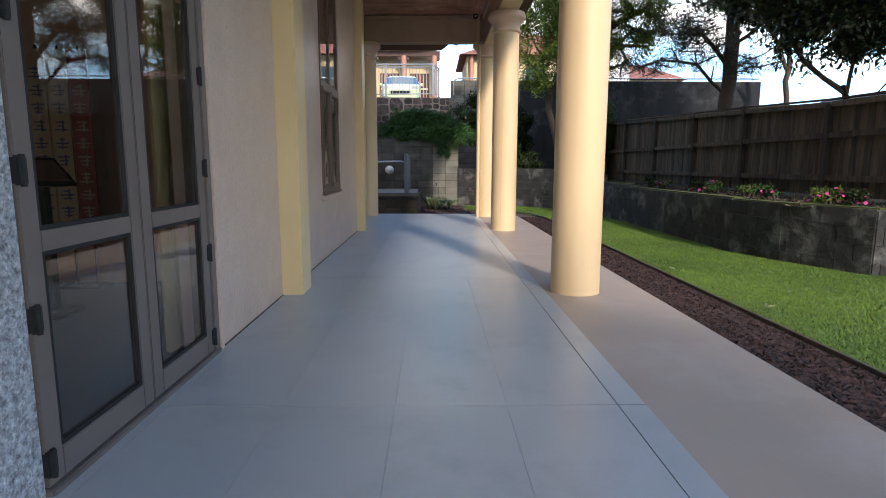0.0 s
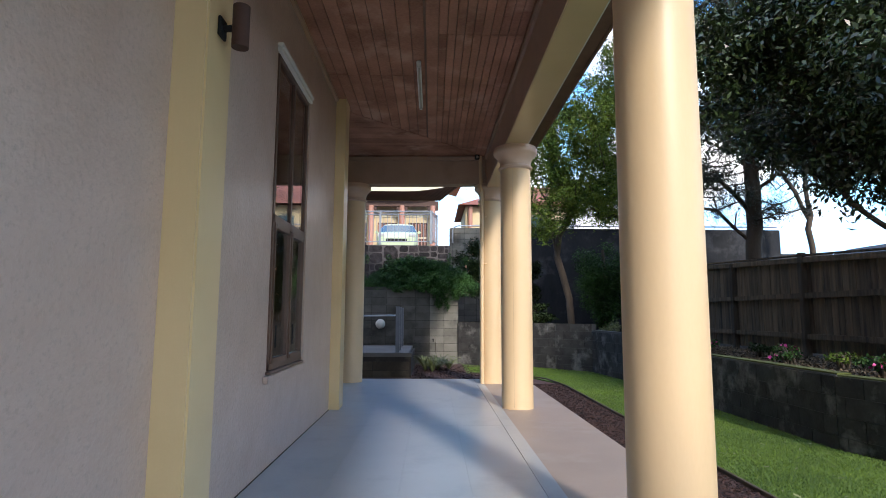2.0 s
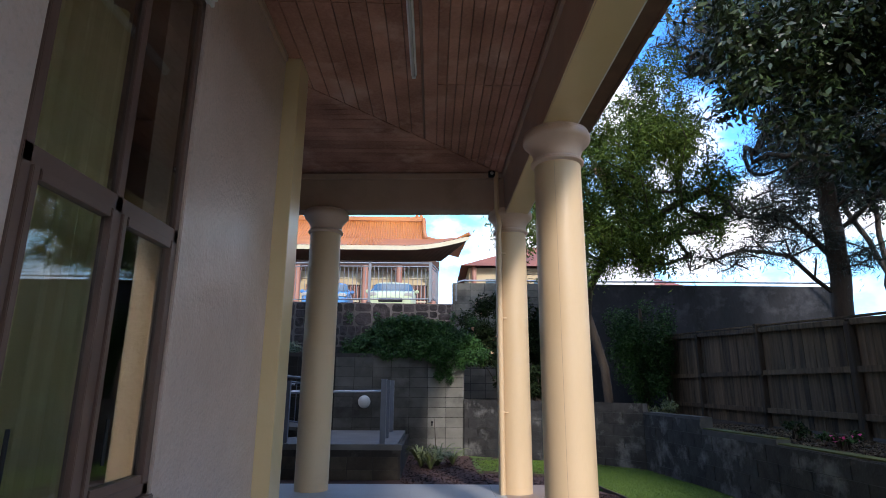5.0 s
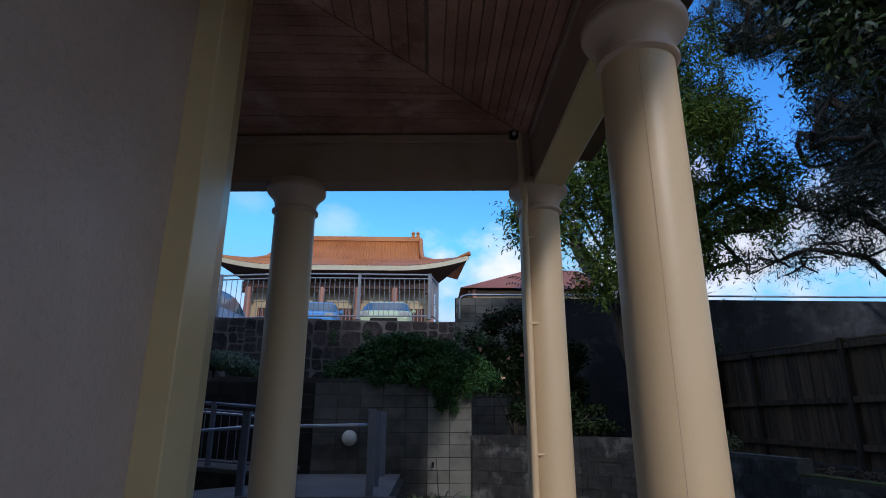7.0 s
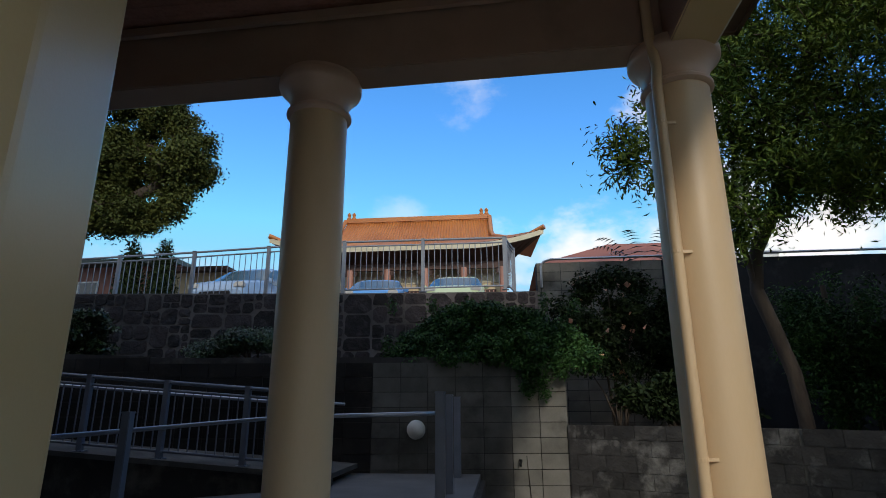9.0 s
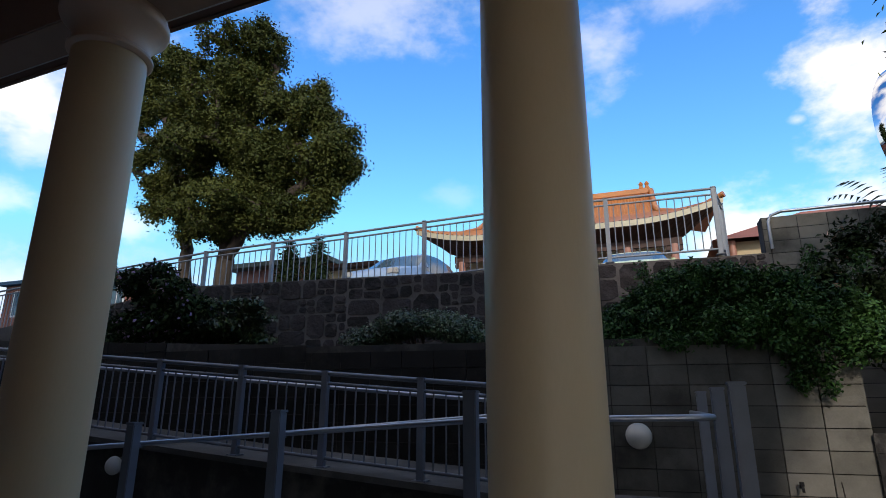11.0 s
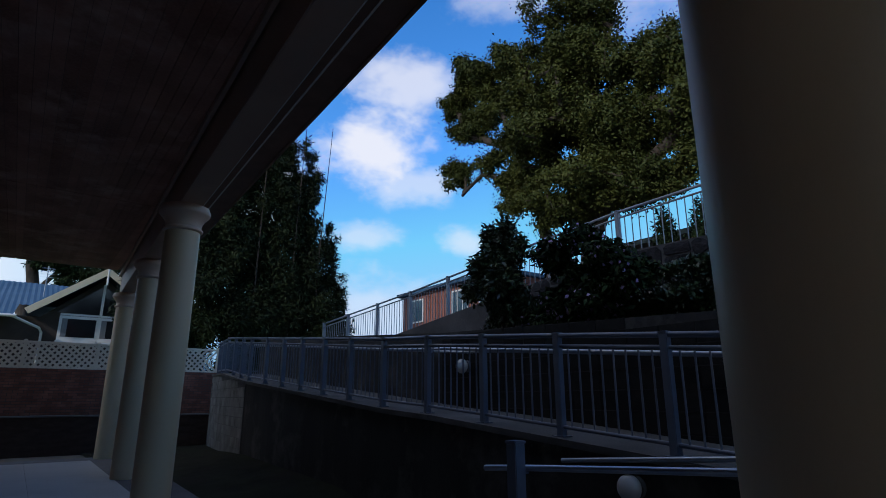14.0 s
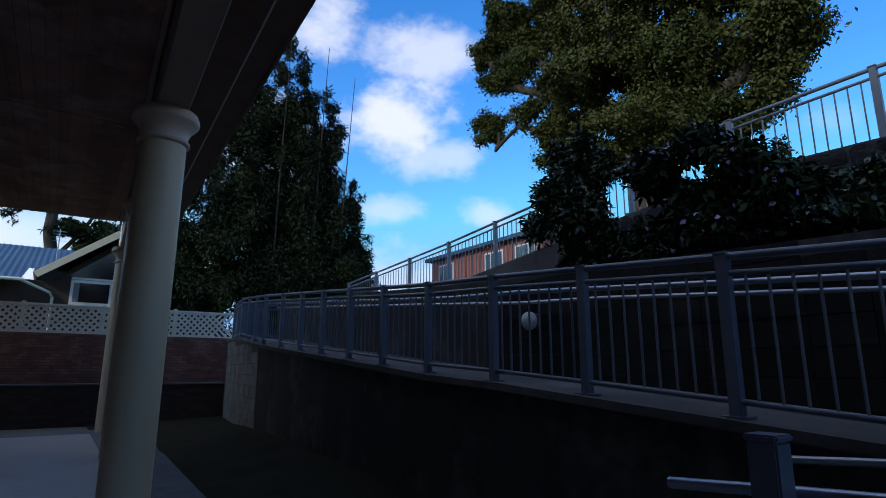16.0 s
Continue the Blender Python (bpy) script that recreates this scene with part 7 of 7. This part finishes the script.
rubble = []
u = 0.0
while u < 12.6:
    step = rs.uniform(0.9, 1.5)
    rubble += split_rubble(u, min(u + step, 12.6), 1.98, stone_top(2.0 - u - step / 2) - 0.005)
    u += step
for u0, u1, z0, z1 in rubble:
    g = rs.uniform(0.008, 0.017)
    u0, u1, z0, z1 = u0 + g, u1 - g, z0 + g, z1 - g
    small = min(u1 - u0, z1 - z0)
    if small < 0.05:
        continue
    c4 = [small * rs.uniform(0.08, 0.34) for _ in range(4)]
    top_l, top_r = min(z1, stone_top(2.0 - u0)), min(z1, stone_top(2.0 - u1))
    poly = [(u0 + c4[0], z0), (u1 - c4[1], z0), (u1, z0 + c4[1] * rs.uniform(0.5, 1.0)), (u1, top_r - c4[2]), (u1 - c4[2] * rs.uniform(0.6, 1.2), top_r), (u0 + c4[3] * rs.uniform(0.6, 1.2), top_l), (u0, top_l - c4[3]), (u0, z0 + c4[0] * rs.uniform(0.5, 1.0))]
    poly = [(p[0] + rs.uniform(-0.012, 0.012), p[1] + rs.uniform(-0.010, 0.004)) for p in poly]
    own = bmesh.new()
    cx, cz = (u0 + u1) / 2, (z0 + z1) / 2
    bul = rs.uniform(0.002, 0.014)
    lo_ = [own.verts.new((-(p[0] - cx), 0.03, p[1] - cz)) for p in poly]
    hi_ = [own.verts.new((-(p[0] - cx) * 0.955, -bul + rs.uniform(-0.006, 0.006), (p[1] - cz) * 0.955)) for p in poly]
    mid_ = own.verts.new((rs.uniform(-0.05, 0.05), -bul - rs.uniform(0.0, 0.010), rs.uniform(-0.04, 0.04)))
    n = len(poly)
    for i in range(n):
        own.faces.new((lo_[i], lo_[(i + 1) % n], hi_[(i + 1) % n], hi_[i]))
        own.faces.new((hi_[i], hi_[(i + 1) % n], mid_))
    me = mesh_of(own)
    me.materials.append(M["basalt"])
    xm = 2.0 - cx
    ang = math.degrees(math.atan2(fence_y(xm + 0.5) - fence_y(xm - 0.5), 1.0))
    piece("stone", me, stone_wall, pose(xm, fence_y(xm) - 0.125, cz, 0, 0, ang))

# bricks far off, as one body
vs_, fs_ = [], []
for r_ in range(17):
    for c_ in range(62):
        y0_ = 4.0 + 0.235 * c_ + (0.117 if r_ % 2 else 0)
        z0_ = 0.94 + 0.0755 * r_
        i0 = len(vs_)
        for dx in (0.0, 0.012):
            vs_ += [(-22.52 + dx, y0_, z0_), (-22.52 + dx, y0_ + 0.222, z0_), (-22.52 + dx, y0_ + 0.222, z0_ + 0.065), (-22.52 + dx, y0_, z0_ + 0.065)]
        fs_ += [(i0 + 4, i0 + 5, i0 + 6, i0 + 7)] + [(i0 + a, i0 + (a + 1) % 4, i0 + 4 + (a + 1) % 4, i0 + 4 + a) for a in range(4)]
br_ = part("brickwork", quad_mesh("brickwork", vs_, fs_), "brick", brick_wall)
tagged(br_, "", "", "", "stuff")


# bark chips and grass blades
def chips(n, area, z, size, name, mat, label, category):
    c = np.stack([rng.uniform(area[0], area[1], n), rng.uniform(area[2], area[3], n), np.full(n, z)], 1)
    c[:, 2] += rng.random(n) * size * 0.5
    a = rng.normal(size=(n, 3)) * np.array([1, 1, 0.35])
    a /= np.linalg.norm(a, axis=1)[:, None]
    b = np.cross(a, np.array([0, 0, 1.0]) + 0.4 * rng.normal(size=(n, 3)))
    b /= np.linalg.norm(b, axis=1)[:, None]
    s = size * (0.5 + rng.random(n))[:, None]
    k = np.cross(a, b) * 0.006
    v = np.stack([c - s * a - 0.3 * s * b + k, c + s * a - 0.3 * s * b + k, c + s * a + 0.3 * s * b + k, c - s * a + 0.3 * s * b + k], 1).reshape(-1, 3)
    me = quad_mesh(name, v.tolist(), np.arange(4 * n).reshape(-1, 4).tolist())
    return tagged(part(name, me, mat), label, category, "", "stuff")


chips(30000, (3.50, 4.07, 2.0, 14.4), -0.045, 0.0135, "bark_chips", "mulch", "loose red-brown bark chips", "mulch")
chips(5000, (1.02, 3.45, 14.9, 18.4), -0.045, 0.022, "bark_chips", "mulch", "loose red-brown bark chips by the block wall", "mulch")


def blades(n, poly_test, area, label):
    p = np.stack([rng.uniform(area[0], area[1], n), rng.uniform(area[2], area[3], n)], 1)
    p = p[poly_test(p)]
    n = len(p)
    a = rng.uniform(0, 2 * np.pi, n)
    h = 0.010 + 0.016 * rng.random(n)
    w = 0.0038
    side = np.stack([np.cos(a), np.sin(a)], 1) * w
    lean = rng.normal(size=(n, 2)) * 0.013
    z0 = np.full((n, 1), -0.046)
    v = np.stack([np.hstack([p - side, z0]), np.hstack([p + side, z0]), np.hstack([p + lean, z0 + h[:, None]])], 1).reshape(-1, 3)
    me = quad_mesh("grass_blades", v.tolist(), np.arange(3 * n).reshape(-1, 3).tolist())
    return tagged(part("grass_blades", me, "grass"), label, "grass", "", "stuff")


def on_lawn(p):
    x_, y_ = p[:, 0], p[:, 1]
    right = np.interp(y_, [3.5, 6.8, 7.0, 8.9, 13.2, 14.9, 16.75, 17.5, 18.2], [8.0, 8.0, 6.4, 5.74, 5.70, 5.6, 5.4, 4.65, 3.9])
    left = np.interp(y_, [0, 14.1, 15.2, 16.0, 16.4], [4.12, 4.12, 3.97, 3.52, 2.4])
    return (x_ > left) & (x_ < right)


blades(430000, on_lawn, (2.4, 8.0, 3.5, 18.0), "short mown grass")
chips(16000, (5.96, 7.6, 7.6, 17.6), 0.70, 0.024, "leaf_litter", "litter", "brown leaf litter on the raised bed", "leaf litter")
chips(5000, (-21.4, -1.4, 15.0, 17.1), -0.055, 0.03, "leaf_litter", "litter", "leaf litter and clods on the rough strip below the ramp", "leaf litter")
chips(260, (4.2, 5.6, 3.5, 14.0), 0.0, 0.02, "fallen_leaves", "flax", "scattered fallen yellow leaves", "leaves")
